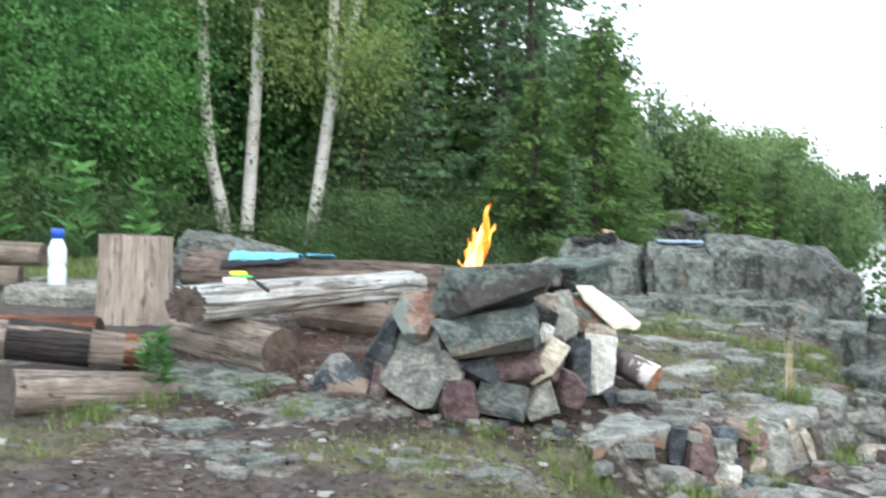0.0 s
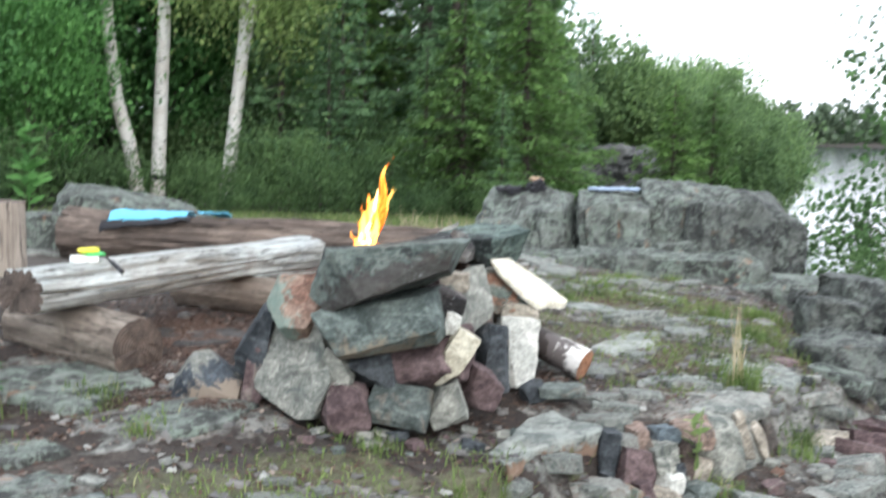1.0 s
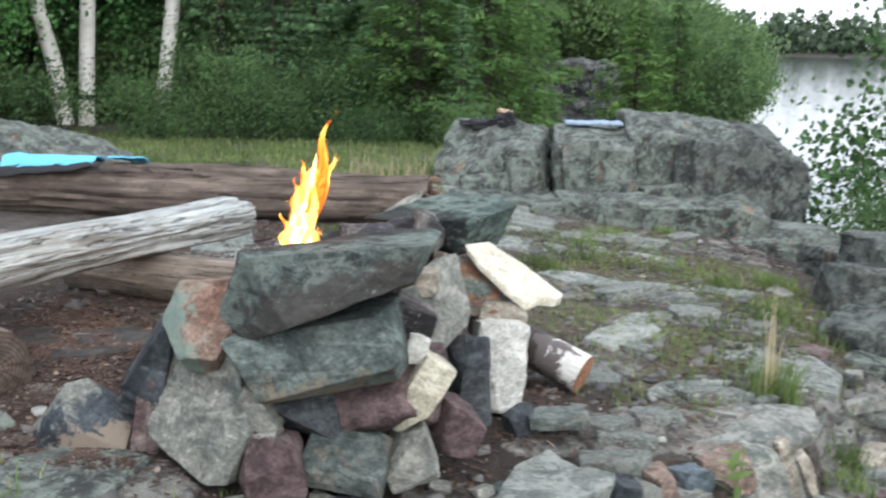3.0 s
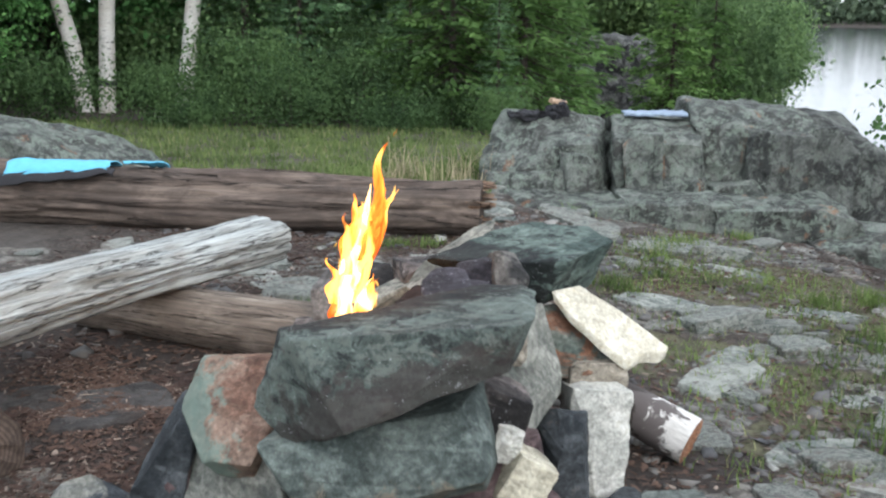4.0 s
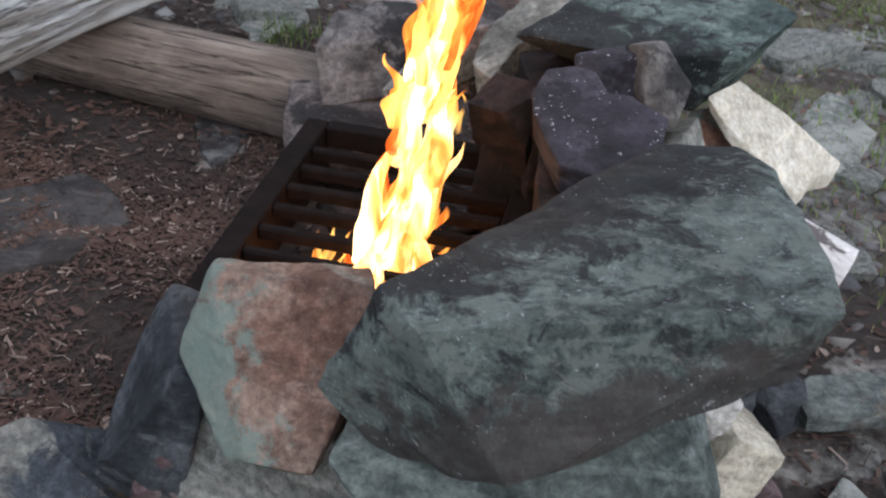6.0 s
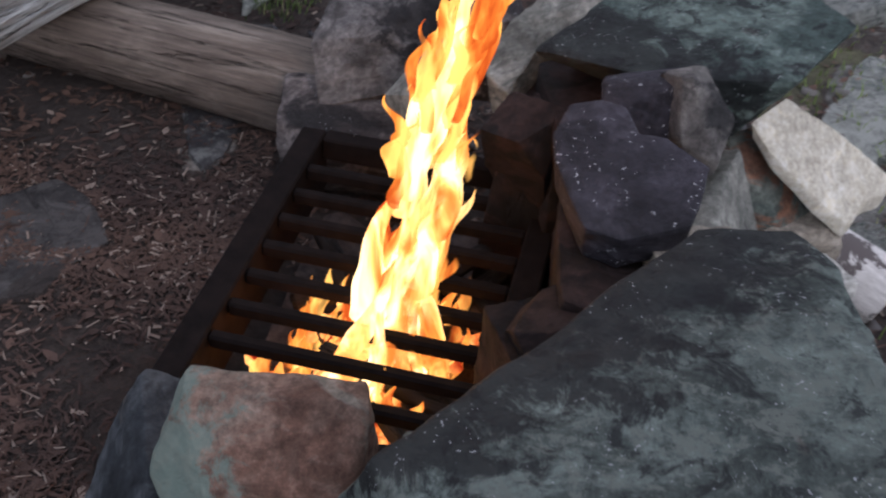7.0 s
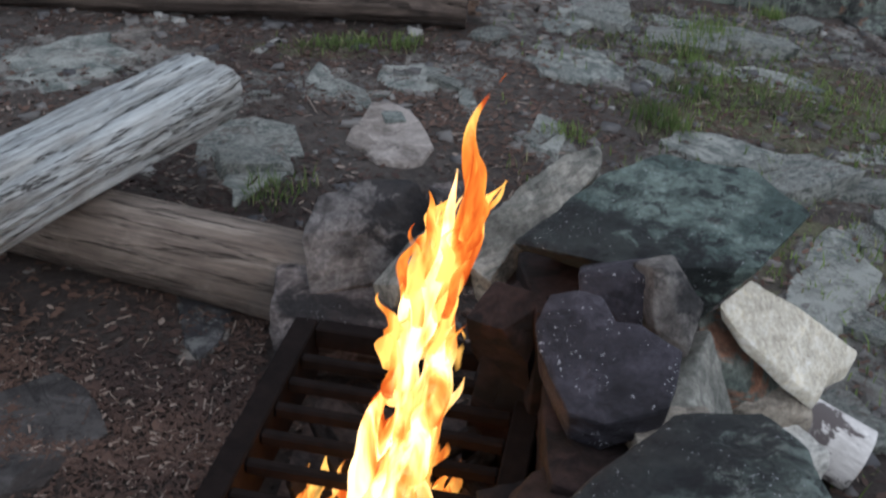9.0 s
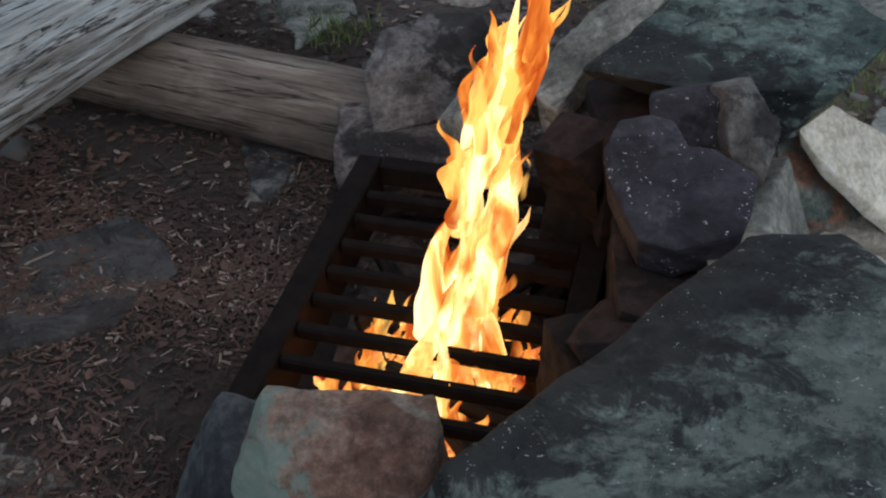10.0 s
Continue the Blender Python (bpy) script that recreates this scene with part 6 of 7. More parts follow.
def clumps(r, n_clumps, per, box_lo, box_hi, size, squash=0.6, hollow=0.0):
    """Leaf points in uneven clumps filling an ellipsoid."""
    lo, hi = np.array(box_lo, float), np.array(box_hi, float)
    mid, half = (lo + hi) / 2, (hi - lo) / 2
    d = r.normal(size=(n_clumps, 3))
    d /= np.linalg.norm(d, axis=1)[:, None]
    rad = (hollow + (1 - hollow) * r.uniform(size=(n_clumps, 1))) ** 0.45
    c = mid + d * rad * half * r.uniform(0.75, 1.1, size=(n_clumps, 1))
    sz = size * r.uniform(0.5, 1.4, size=(n_clumps, 1))
    p = np.repeat(c, per, 0) + r.normal(size=(n_clumps * per, 3)) * np.repeat(sz, per, 0) * np.array((1, 1, squash)) * 0.5
    return c, p


def broadleaf(name, label, base, height, r, mat, trunk_mat, leaf, n_clumps, per, spread, low=0.15, trunk_r=0.07, category="tree", group=""):
    c, p = clumps(r, n_clumps, per, (-spread, -spread, height * low), (spread, spread, height), 0.6)
    p = p[p[:, 2] > 0.04]
    made = [("trunk", limb((0, 0, -0.3), (r.normal() * 0.1, r.normal() * 0.1, height * 0.85), trunk_r, trunk_r * 0.25, rings=12), trunk_mat)]
    for q in c[:: max(1, n_clumps // 12)]:
        made.append(("branch", limb((0, 0, max(0.1, q[2] * 0.55)), q, trunk_r * 0.3, trunk_r * 0.06), trunk_mat))
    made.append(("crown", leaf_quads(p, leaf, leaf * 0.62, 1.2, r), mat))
    return tree(name, label, base, made, category, group)


def conifer(name, label, base, height, reach, r, mat, whorls, sprays, spray_len, bare=0.04, droop=0.25, group="", dense=7):
    limbs = [limb((0, 0, -0.4), (0, 0, height), 0.02 * height, 0.012, rings=10)]
    pts, ways = [], []
    for w in range(whorls):
        u = bare + (1 - bare) * (w + r.uniform(0, 0.8)) / whorls
        z, ln = u * height, reach * (1 - u) ** 0.75 * r.uniform(0.7, 1.1) + 0.12
        for b in range(dense):
            a = 2 * math.pi * (b + r.uniform(0, 1)) / dense
            d = np.array((math.cos(a), math.sin(a), 0))
            l = ln * r.uniform(0.65, 1.1)
            tip = np.array((0, 0, z)) + d * l + np.array((0, 0, -droop * l + 0.1 * l))
            limbs.append(limb((0, 0, z), tip, 0.012, 0.003, sag=droop * 0.2 * l, rings=3, seg=4))
            n = max(4, int(sprays * l))
            t = r.uniform(0.12, 1, size=(n, 1)) ** 0.7
            side = np.cross(d, (0, 0, 1))
            off = r.normal(size=(n, 1)) * 0.22 * l * (1.05 - t) + r.normal(size=(n, 1)) * 0.05
            q = np.array((0, 0, z)) + (tip - np.array((0, 0, z))) * t + side * off + np.array((0, 0, 1)) * r.normal(size=(n, 1)) * 0.05
            q[:, 2] -= (droop * 0.2 * l * np.sin(math.pi * t))[:, 0] + np.abs(off[:, 0]) * 0.25
            pts.append(q)
            ways.append(d * 0.9 + side * np.sign(off) * 0.9 + np.array((0, 0, -0.25)) + np.zeros((n, 3)))
    p, w = np.concatenate(pts), np.concatenate(ways)
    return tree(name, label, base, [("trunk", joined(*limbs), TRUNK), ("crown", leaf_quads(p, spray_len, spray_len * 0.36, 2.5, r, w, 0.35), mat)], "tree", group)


rt = np.random.default_rng(21)


# the three white birches
def birch(label, x, y, nodes, radius, fork=None, crown=()):
    z0 = 0.22
    segs = []
    last = nodes[0]
    for k in range(1, len(nodes)):
        a, b = nodes[k - 1], nodes[k]
        segs.append(limb((a[0], 0, a[1]), (b[0], 0, b[1]), radius * (1 - 0.07 * k), radius * (1 - 0.07 * (k + 1)), rings=8, seg=14))
    if fork:
        segs.append(limb((fork[0], 0, fork[1]), (fork[2], 0.1, fork[3]), radius * 0.6, radius * 0.45, rings=6, seg=10))
    leaves = []
    twigs = []
    for cx, cz, w, h, n in crown:
        c, p = clumps(rt, n, 130, (cx - w, -1.0, cz - h), (cx + w, 1.0, cz + h), 0.55, 1.2)
        leaves.append(p)
        for q in c[::4]:
            twigs.append(limb((q[0] * 0.15, 0, q[2] + 0.5), q, 0.012, 0.003, rings=3, seg=4))
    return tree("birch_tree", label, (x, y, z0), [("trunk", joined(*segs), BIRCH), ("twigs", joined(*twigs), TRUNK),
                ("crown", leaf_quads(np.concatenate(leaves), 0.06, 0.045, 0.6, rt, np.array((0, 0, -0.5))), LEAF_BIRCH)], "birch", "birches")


birch("white birch trunk bent to one side", -5.72, 17.0, [(0.12, -0.6), (-0.06, 0.5), (-0.24, 1.15), (-0.36, 2.2), (-0.42, 3.6), (-0.4, 7.0)], 0.125, None, [(-0.6, 5.2, 1.6, 1.6, 60), (-0.9, 3.6, 0.7, 0.6, 12)])
b2 = birch("straight white birch with a black band near its foot", -5.28, 17.0, [(-0.08, -0.6), (-0.02, 0.8), (0.05, 2.2), (0.07, 3.6), (0.0, 7.5)], 0.12, None, [(0.2, 5.2, 1.4, 1.5, 60), (0.35, 3.3, 0.5, 0.6, 14)])
band = arr_object("band", *limb((-0.055, 0, -0.01), (-0.052, 0, 0.06), 0.126, 0.125, rings=1, seg=14), BLACK, b2)
birch("white birch forking into two stems", -4.25, 17.0, [(-0.12, -0.6), (0.02, 0.4), (0.14, 1.4), (0.22, 2.1), (0.24, 3.4), (0.22, 7.0)], 0.12, (0.2, 1.75, 0.72, 4.2), [(0.8, 2.55, 0.75, 0.7, 38), (-0.25, 2.75, 0.5, 0.55, 18), (0.5, 4.6, 1.8, 1.4, 80)])

# leafy shrubs and young maples
protos = []
for k in range(3):
    protos.append(broadleaf("young_maple", "leafy young broadleaf tree at the forest edge", (-7.4 - 1.7 * k, 14.0 + 0.8 * k, gz(-7.4, 14)), 4.6 + 0.5 * k, rt, LEAF_MID, TRUNK, 0.075, 130, 130, 1.5, 0.02, group="forest edge trees"))
for x, y, s, a in ((-6.6, 15.6, 0.8, 40), (-8.6, 13.2, 1.0, 80), (-10.5, 15.2, 1.2, 10), (-8.0, 16.6, 1.3, 60), (-5.9, 18.6, 1.3, 120), (-4.6, 19.6, 1.3, 220), (-9.6, 18.0, 1.5, 150), (-12.5, 17.5, 1.5, 90)):
    copy_thing(protos[int(a) % 3], pose(x, y, gz(x, y), 0, 0, a) @ Matrix.Diagonal((s, s, s, 1)))
shrubs = [broadleaf("shrub", "low dense green shrub under the trees", (-3.2 + 1.1 * k, 17.6, gz(-3, 17.6)), 0.9 + 0.25 * k, rt, LEAF_SHRUB, TRUNK, 0.06, 60, 70, 0.85, 0.0, 0.02, "shrub", "undergrowth") for k in range(3)]
for x, y, s, a in ((-6.3, 14.6, 0.9, 10), (-5.35, 15.3, 0.72, 70), (-3.95, 15.2, 0.7, 100), (-3.5, 14.7, 0.5, 21), (-3.0, 15.6, 0.85, 200), (-2.4, 14.9, 0.6, 110), (-1.8, 15.8, 0.8, 310), (-1.3, 14.9, 0.5, 45), (-0.7, 15.6, 0.6, 135), (-0.1, 14.6, 0.4, 11),
                   (-5.0, 18.2, 1.2, 61), (-3.4, 17.6, 1.1, 92), (-2.3, 17.2, 1.0, 152), (-6.9, 13.0, 1.1, 10), (-7.6, 12.2, 0.9, 80), (-6.1, 13.2, 0.6, 190), (-8.6, 11.2, 1.1, 50), (-4.3, 18.8, 1.1, 260), (-5.9, 18.4, 1.1, 163),
                   (2.95, 9.6, 0.42, 5), (-6.5, 11.0, 0.5, 240), (-5.9, 12.0, 0.45, 66), (-7.0, 10.6, 0.5, 43)):
    copy_thing(shrubs[int(a) % 3], pose(x, y, gz(x, y) - 0.05, 0, 0, a) @ Matrix.Diagonal((s, s, s, 1)))

# conifers
dark = [conifer("spruce", "dark dense conifer behind the camp", (-1.9 - 1.7 * k, 20.5 + k, gz(-2, 20)), 8.5 + k, 2.3, rt, NEEDLE_DARK, 34, 34, 0.17, group="conifers") for k in range(2)]
for x, y, s, a in ((-0.7, 21.0, 0.5, 40), (-5.5, 20.6, 1.0, 75), (-7.6, 20.2, 1.0, 130), (-9.2, 20.8, 1.05, 211), (-6.3, 24.5, 1.35, 300), (-11.0, 20.0, 1.0, 19), (-2.6, 17.0, 0.45, 90), (-1.3, 16.4, 0.28, 31), (-4.3, 18.0, 0.4, 130), (-0.2, 15.6, 0.2, 77), (-2.7, 16.6, 0.3, 205), (1.0, 36, 0.44, 17), (2.7, 37, 0.39, 118), (3.9, 38, 0.36, 219), (5.1, 39, 0.34, 322), (6.1, 40, 0.31, 23), (7.2, 41, 0.28, 74), (4.5, 37.5, 0.3, 125), (-0.4, 35, 0.5, 176), (-3.6, 17.4, 0.5, 48), (-1.2, 18.8, 0.7, 117), (-4.9, 22.5, 1.2, 10), (-6.8, 22.0, 1.25, 170), (-9.5, 22.5, 1.3, 250), (-12.5, 22.0, 1.3, 300), (-15.5, 23.0, 1.4, 33), (-1.6, 24.5, 1.3, 77), (-4.0, 26.5, 1.5, 140), (-8.0, 26.5, 1.5, 210), (0.3, 25.0, 0.55, 95), (-13.0, 28.0, 1.7, 15), (-18.5, 26.0, 1.6, 66)):
    copy_thing(dark[int(a) % 2], pose(x, y, gz(x, y) - 0.2, 0, 0, a) @ Matrix.Diagonal((s, s, s, 1)))
cedar = [conifer("cedar", "green cedar with flat layered sprays", (-0.1 - 1.2 * k, 22.0 + k, max(gz(-0.1, 22), WATER_Z)), 4.9 - 0.5 * k, 1.9, rt, NEEDLE_MID, 26, 36, 0.18, droop=0.35, group="cedars") for k in range(2)]
for x, y, s, a in ((0.05, 16.6, 0.75, 30), (-0.75, 16.0, 0.7, 121), (-0.1, 19.5, 0.95, 200), (-2.9, 20.0, 1.1, 12), (2.9, 28.0, 0.9, 33), (3.9, 29.0, 0.8, 60)):
    copy_thing(cedar[int(a) % 2], pose(x, y, max(gz(x, y), WATER_Z) - 0.2, 0, 0, a) @ Matrix.Diagonal((s, s, s, 1)))

# lighter trees on the far point
farp = [broadleaf("poplar", "light green tree on the wooded point across the bay", (2.4 + 1.5 * k, 36.5 + 1.5 * k, gz(2.4, 38)), 3.4 - 0.4 * k, rt, LEAF_FAR, TRUNK, 0.12, 100, 110, 1.5, 0.02, group="trees on the point") for k in range(3)]
for x, y, s, a in ((2.2, 38, 1.21, 20), (4.4, 40, 1.2, 61), (5.6, 37, 1.08, 102), (6.6, 39.5, 1.12, 153), (7.0, 42, 1.15, 244), (5.4, 43, 1.2, 186), (1.2, 37, 1.32, 97), (-1.4, 33, 1.49, 38), (4.2, 36, 1.02, 79), (3.4, 34.6, 0.77, 250), (-1.5, 36, 1.49, 111), (-2.0, 30, 1.43, 12), (3.0, 39.5, 1.21, 71)):
    copy_thing(farp[int(a) % 3], pose(x, y, max(gz(x, y), WATER_Z) - 0.1, 0, 0, a) @ Matrix.Diagonal((s, s, s, 1)))
rock("cliff", "grey bare cliff at the water's edge across the bay", CLIFF, (1.7, 33.0, -1.1), (2.3, 1.6, 3.0), (0, 0, 5), 111, group="", category="cliff", rough=0.08, level=5)

# the thin-leaved tree at the water's edge
c, p = clumps(rt, 150, 38, (-0.95, -0.9, -0.3), (1.6, 0.9, 4.4), 0.45, 0.8)
c2, p2 = clumps(rt, 46, 44, (-1.5, -0.9, 1.7), (2.4, 0.9, 5.3), 0.34, 0.8)
c, p = np.concatenate([c, c2]), np.concatenate([p, p2])
tw = [limb((0.3, 0, -0.6), (0.4, 0, 4.2), 0.05, 0.012, rings=10)]
for q in c:
    tw.append(limb((0.32, 0, max(0.0, q[2] - 0.5)), q, 0.010, 0.003, rings=4, seg=5))
tree("aspen", "small aspen with thin leaves darkened as a silhouette over the lake", (3.6, 11.6, gz(3.6, 11.6)), [("trunk", joined(*tw), TRUNK), ("crown", leaf_quads(p, 0.062, 0.05, 0.4, rt, np.array((0, 0, -0.4))), LEAF_ASPEN)], "aspen")

# far wooded shore
pts = []
for k in range(1500):
    a = rt.uniform(math.radians(-10), math.radians(110))
    dist = rt.uniform(326, 372)
    x, y = 40 + dist * math.cos(a), 40 + dist * math.sin(a)
    h = rt.uniform(7, 14)
    q = rt.normal(size=(26, 3)) * np.array((3.0, 3.0, 1)) * np.linspace(1, 0.2, 26)[:, None] + np.array((x, y, -1.5)) + np.array((0, 0, 1)) * np.linspace(0, h, 26)[:, None]
    pts.append(q)
far_woods = arr_object("far_woods", *leaf_quads(np.concatenate(pts), 2.2, 1.5, 1.0, rt), FAR_WOODS)
tagged(far_woods, "dark wooded shore across the lake", "woods", kind="stuff")


# grass
def blades(spots, r, mat, name, label, per, height, spread, wide=0.004, tilt=(0.1, 0.7)):
    """Curved grass blades in tufts at the spots (x, y, scale)."""
    n = len(spots) * per
    s = np.repeat(np.asarray(spots, float), per, 0)
    base = s[:, :2] + r.normal(size=(n, 2)) * spread * s[:, 2:3]
    z = ground_parts(base[:, 0], base[:, 1])[0]
    h = height * s[:, 2] * r.uniform(0.4, 1.15, size=n)
    a = r.uniform(0, 2 * math.pi, size=n)
    d = np.stack([np.cos(a), np.sin(a)], -1)
    w = np.stack([-np.sin(a), np.cos(a)], -1) * (wide * (0.6 + 0.8 * r.uniform(size=(n, 1))))
    lean = r.uniform(*tilt, size=(n, 1)) * h[:, None]
    v = np.empty((n, 6, 3), np.float32)
    for k, (u, ww) in enumerate(((0, 1.0), (0.55, 0.8), (1.0, 0.12))):
        c = base + d * lean * u * u
        zz = z - 0.01 + h * (u - 0.18 * u * u)
        v[:, 2 * k, :2], v[:, 2 * k + 1, :2] = c - w * ww, c + w * ww
        v[:, 2 * k, 2] = v[:, 2 * k + 1, 2] = zz
    i = np.arange(n)[:, None] * 6
    f = np.concatenate([i + np.array((0, 1, 3, 2)), i + np.array((2, 3, 5, 4))], 0)
    return tagged(arr_object(name, v.reshape(-1, 3), f, mat), label, "grass", kind="stuff")


rg = np.random.default_rng(5)
tufts = []
for cx, cy, a, b in TURF:
    if cy > 9:
        continue
    for _ in range(int(45 * a * b / 0.1) if a * b < 0.15 else 60):
        tufts.append((cx + rg.normal() * a * 0.55, cy + rg.normal() * b * 0.55, rg.uniform(0.5, 1.2)))
tufts = [t for t in tufts if math.hypot(t[0] - 0.05, t[1] - 5.35) > 0.62 and not (t[0] < 0.3 and 7.8 < t[1] < 8.25)]
blades(tufts, rg, GRASS, "grass", "short green grass in the thin soil", 9, 0.055, 0.05, 0.0022)
clump = [(0.72, 7.32, 1.0), (0.8, 7.28, 0.8), (0.66, 4.62, 1.0), (0.98, 4.86, 1.1), (1.04, 4.8, 0.9), (0.6, 4.45, 1.0), (-0.8, 4.82, 0.9), (-0.84, 4.86, 0.9), (1.9, 7.55, 1.3), (1.86, 7.65, 1.2), (1.8, 5.95, 1.0), (1.86, 6.02, 0.9), (0.9, 7.6, 0.8), (1.0, 7.85, 0.9),
         (-0.3, 7.7, 0.7), (-0.18, 7.72, 0.7), (-0.05, 7.7, 0.8), (-1.15, 4.6, 1.2), (-1.3, 4.35, 1.3), (-0.35, 6.6, 0.8), (0.45, 7.05, 0.6), (0.14, 4.7, 0.7), (0.22, 4.66, 0.7), (-0.5, 4.55, 0.8), (1.6, 6.2, 1.0), (1.7, 6.9, 1.0), (1.4, 5.2, 1.0), (1.75, 5.75, 0.9), (1.08, 8.2, 1.2), (1.16, 8.3, 1.1), (1.0, 8.05, 1.0), (0.62, 8.9, 1.0), (1.75, 7.0, 1.1), (1.95, 6.8, 1.2), (1.6, 7.5, 1.1), (1.5, 8.7, 1.0)]
blades([(x + rg.normal() * 0.03, y + rg.normal() * 0.03, s) for x, y, s in clump for _ in range(6)], rg, GRASS, "grass", "taller green grass tufts among the stones", 22, 0.085, 0.04, 0.0022)
meadow = [(rg.uniform(-5.5, 0.2), rg.uniform(10.9, 15.2), rg.uniform(0.3, 0.9)) for _ in range(1200)] + [(rg.uniform(-0.9, 0.15), rg.uniform(9.3, 10.6), rg.uniform(0.6, 1.1)) for _ in range(130)] + [(rg.uniform(-3.2, 0.1), rg.uniform(9.4, 11.0), rg.uniform(0.25, 0.7)) for _ in range(420)] + [(rg.uniform(-6.5, -2.6), rg.uniform(8.4, 11), rg.uniform(0.6, 1.1)) for _ in range(400)]
blades(meadow, rg, MEADOW, "grass", "long meadow grass below the trees", 16, 0.13, 0.12, 0.005)
blades([(rg.uniform(-0.5, 0.12), rg.uniform(9.2, 9.9), rg.uniform(0.8, 1.3)) for _ in range(26)], rg, STRAW, "dry_grass", "straw-coloured dry grass stalks", 9, 0.26, 0.05, 0.003)
blades([(1.515, 5.97, 1.0), (1.55, 5.99, 0.9)], rg, STRAW, "dry_grass", "tall straw-coloured grass stalks standing above the ledge", 5, 0.46, 0.014, 0.0034, (0.0, 0.22))
blades([(1.53 + rg.normal() * 0.04, 5.98 + rg.normal() * 0.04, rg.uniform(0.8, 1.3)) for _ in range(14)], rg, GRASS, "grass", "long green grass round the dry stalks", 14, 0.16, 0.03, 0.0024)
weeds = []
for k in range(7):
    x, y = ((-1.12, 4.62), (-1.2, 4.66), (-4.9, 11.0), (-5.2, 11.2), (-4.4, 11.3), (-6.3, 11.6), (1.285, 5.24))[k]
    h = (0.3, 0.26, 1.0, 1.2, 0.9, 1.3, 0.29)[k]
    z = gz(x, y)
    st = limb((0, 0, -0.02), (0.03, 0, h), 0.006 * h + 0.002, 0.002, rings=5, seg=5)
    n, leaf = (16, LEAF_BIRCH) if k == 6 else (46, LEAF_MID)
    u = rg.uniform(0.15, 1, size=(n, 1))
    a = rg.uniform(0, 6.28, size=(n, 1))
    way = np.concatenate([np.cos(a), np.sin(a), 0.35 + 0 * a], 1)
    pos = np.concatenate([0 * u, 0 * u, u * h], 1) + way * (0.16 * h * (1.1 - u))
    tree("weed", "tall leafy weed stem with narrow leaves", (x, y, z), [("stem", st, leaf), ("leaves", leaf_quads(pos, 0.26 * h + 0.02, 0.06 * h + 0.008, 2.0, rg, way * 2.5, 0.4), leaf)], "weed", "weeds")


# wood chips, twigs and dead leaves on the soil
def chips(n, area, r, name, label, lo, hi, mat):
    x0, x1, y0, y1 = area
    c = np.stack([r.uniform(x0, x1, n * 2), r.uniform(y0, y1, n * 2)], -1)
    keep = (fbm(c[:, 0] * 3, c[:, 1] * 3, 77, 3) > r.uniform(0.2, 0.75, n * 2)) & (np.hypot(c[:, 0] - 0.05, c[:, 1] - 5.35) > 0.36)
    c = c[keep][:n]
    n = len(c)
    z, cov, _ = ground_parts(c[:, 0], c[:, 1])
    keep = 0.6 * cov < r.uniform(0.1, 1.1, n)
    c, z, n = c[keep], z[keep], int(keep.sum())
    a = r.uniform(0, math.pi, n)
    l, w = lo + (hi - lo) * r.uniform(0, 1, n) ** 1.6, r.uniform(0.0008, 0.0032, n)
    t = np.stack([np.cos(a), np.sin(a), r.normal(0, 0.18, n)], -1) * l[:, None] / 2
    s = np.stack([-np.sin(a), np.cos(a), r.normal(0, 0.5, n)], -1) * w[:, None]
    o = np.stack([c[:, 0], c[:, 1], z + 0.005], -1)
    up = np.array((0, 0, 1)) * w[:, None] * 0.9
    v = np.stack([o - t - s, o - t + s, o + t + s * 0.7, o + t - s * 0.7, o - t * 0.9 + up, o + t * 0.8 + up], 1).reshape(-1, 3)
    i = np.arange(n)[:, None] * 6
    f = np.concatenate([i + np.array(q) for q in ((0, 4, 5, 3), (4, 1, 2, 5))], 0)
    return tagged(arr_object(name, v, f, mat, None, False), label, "wood chips", kind="stuff")


chips(13000, (-1.3, 0.9, 4.9, 7.9), rg, "wood_chips", "brown wood chips and bark scraps on the soil", 0.006, 0.03, CHIP)
chips(9000, (-1.05, -0.26, 4.95, 6.1), rg, "wood_chips", "bark scraps and splinters beside the grate", 0.004, 0.034, CHIP)
chips(8000, (-0.9, -0.26, 4.75, 5.6), rg, "wood_chips", "fine bark mulch by the fire ring", 0.004, 0.028, CHIP)
chips(2600, (0.0, 2.2, 6.1, 9.3), rg, "leaf_litter", "dry pale leaf litter between the flat stones", 0.012, 0.06, CHIP)
chips(22000, (-1.7, 2.1, 3.4, 8.7), rg, "wood_chips", "scattered twigs and dry leaves on the ground", 0.008, 0.045, CHIP)
chips(700, (-1.2, 1.6, 4.0, 8.0), rg, "twigs", "thin dry twigs on the ground", 0.06, 0.16, CHIP)


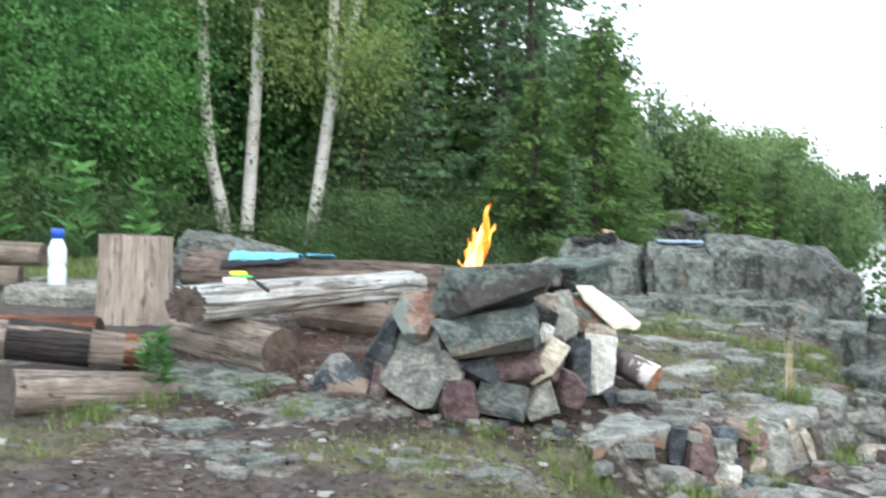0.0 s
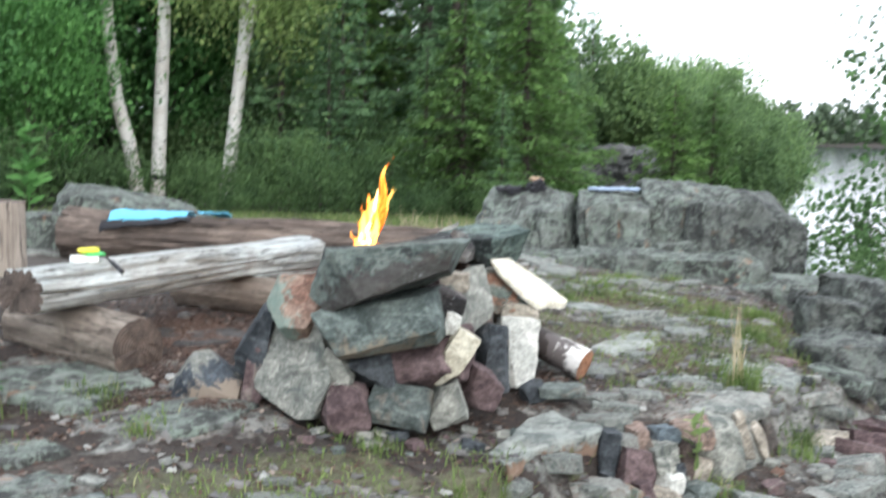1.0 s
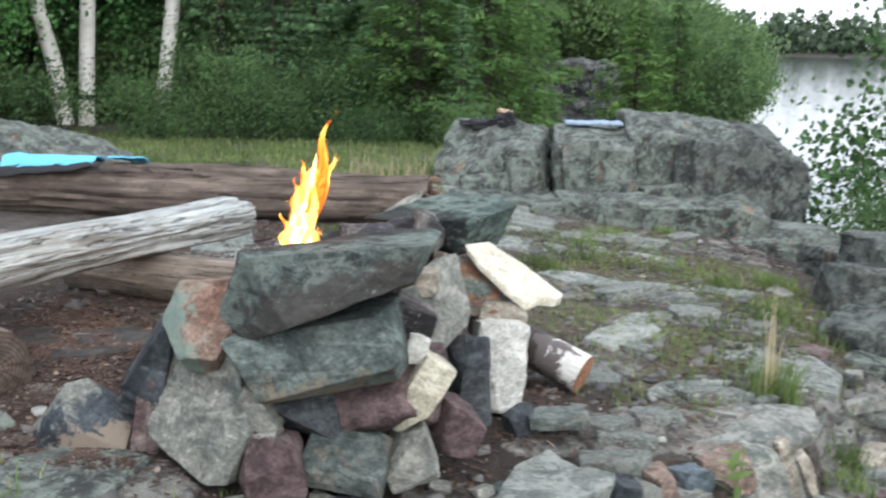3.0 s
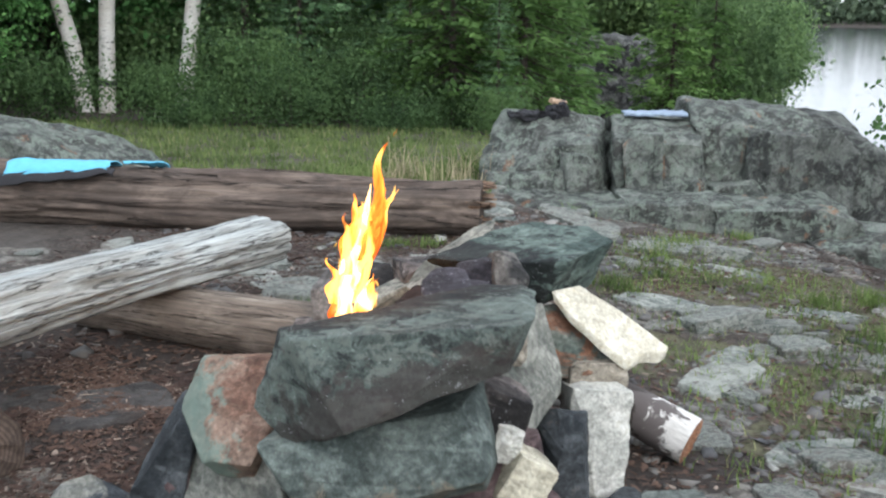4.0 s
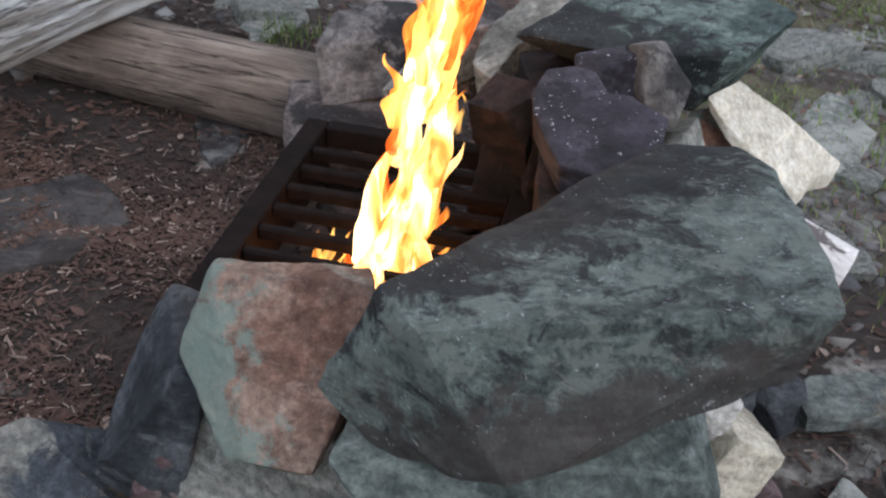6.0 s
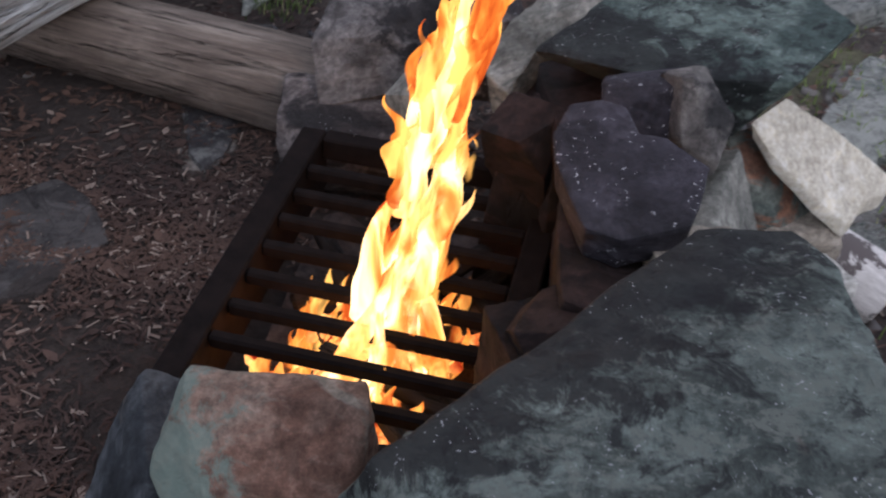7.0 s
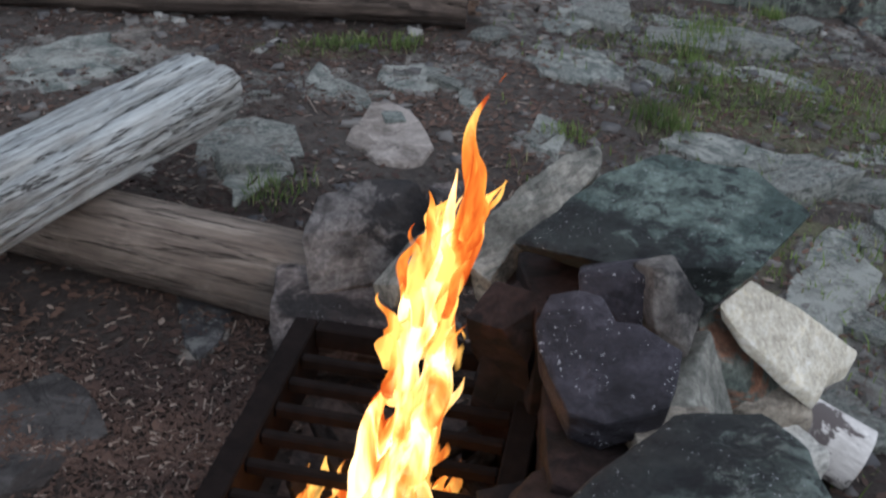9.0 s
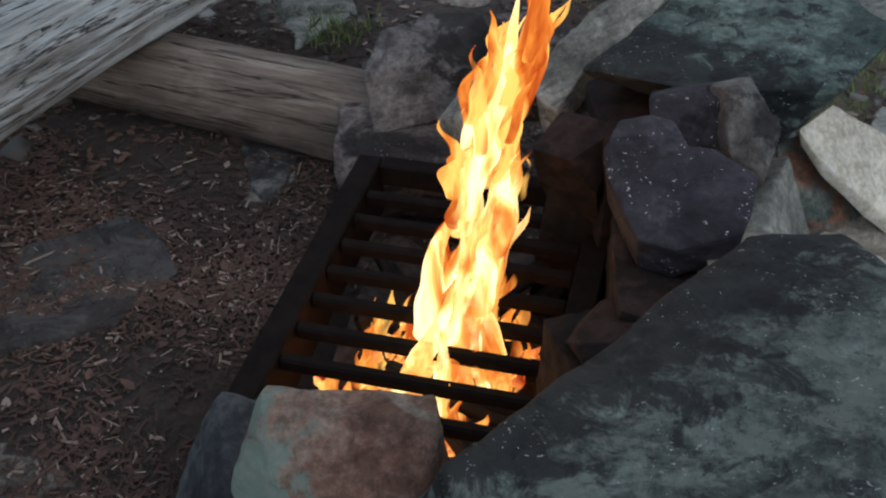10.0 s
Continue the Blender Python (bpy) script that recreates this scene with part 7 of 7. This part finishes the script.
def dead_leaves(n, area, r):
    """Curled dry leaves and paler bark flakes on the ground."""
    c = np.stack([r.uniform(area[0], area[1], n), r.uniform(area[2], area[3], n)], -1)
    c = c[np.hypot(c[:, 0] - 0.05, c[:, 1] - 5.35) > 0.5]
    z = ground_parts(c[:, 0], c[:, 1])[0]
    v, f = leaf_quads(np.stack([c[:, 0], c[:, 1], z + 0.008], -1), 0.03, 0.014, 3.0, r, None, 1.0)
    v[:, 2] = np.repeat(z, 6) + 0.006 + 0.35 * (v[:, 2] - np.repeat(z, 6) - 0.008)
    return tagged(arr_object("dead_leaves", v, f, CHIP), "dry brown leaves scattered on the ground", "leaves", kind="stuff")


dead_leaves(8000, (-1.6, 2.1, 3.5, 8.8), rg)


def gravel(n, area, r):
    """Small broken bits of stone lying in the soil."""
    c = np.stack([r.uniform(area[0], area[1], n), r.uniform(area[2], area[3], n)], -1)
    c = c[(np.hypot(c[:, 0] - 0.05, c[:, 1] - 5.35) > 0.5) & (np.hypot(c[:, 0] + 0.45, c[:, 1] - 5.6) > 0.55) & (fbm(c[:, 0] * 2.5, c[:, 1] * 2.5, 55, 3) > r.uniform(0.25, 0.7, n))]
    n = len(c)
    z = ground_parts(c[:, 0], c[:, 1])[0]
    corner = np.array([(x, y, w) for w in (-1, 1) for x, y in ((-1, -1), (1, -1), (1, 1), (-1, 1))], float)
    s = 0.006 * r.uniform(0.4, 1.0, size=(n, 1, 1)) ** 2 * 4.0 * r.uniform(0.5, 1.0, size=(n, 1, 1))
    v = corner[None] * np.array((1.3, 0.9, 0.45)) * s + r.normal(size=(n, 8, 3)) * 0.3 * s
    a = r.uniform(0, 6.28, size=(n, 1))
    x, y = v[:, :, 0] * np.cos(a) - v[:, :, 1] * np.sin(a), v[:, :, 0] * np.sin(a) + v[:, :, 1] * np.cos(a)
    v = np.stack([x + c[:, :1], y + c[:, 1:], v[:, :, 2] + z[:, None] + 0.15 * s[:, :, 0]], -1).reshape(-1, 3)
    i = np.arange(n)[:, None] * 8
    f = np.concatenate([i + np.array(q) for q in ((4, 5, 6, 7), (0, 1, 5, 4), (1, 2, 6, 5), (2, 3, 7, 6), (3, 0, 4, 7))], 0)
    return tagged(arr_object("gravel", v, f, GRAVEL, None, False), "broken grey bits of stone in the soil", "gravel", kind="stuff")


gravel(4600, (-1.5, 2.7, 3.6, 8.8), rg)
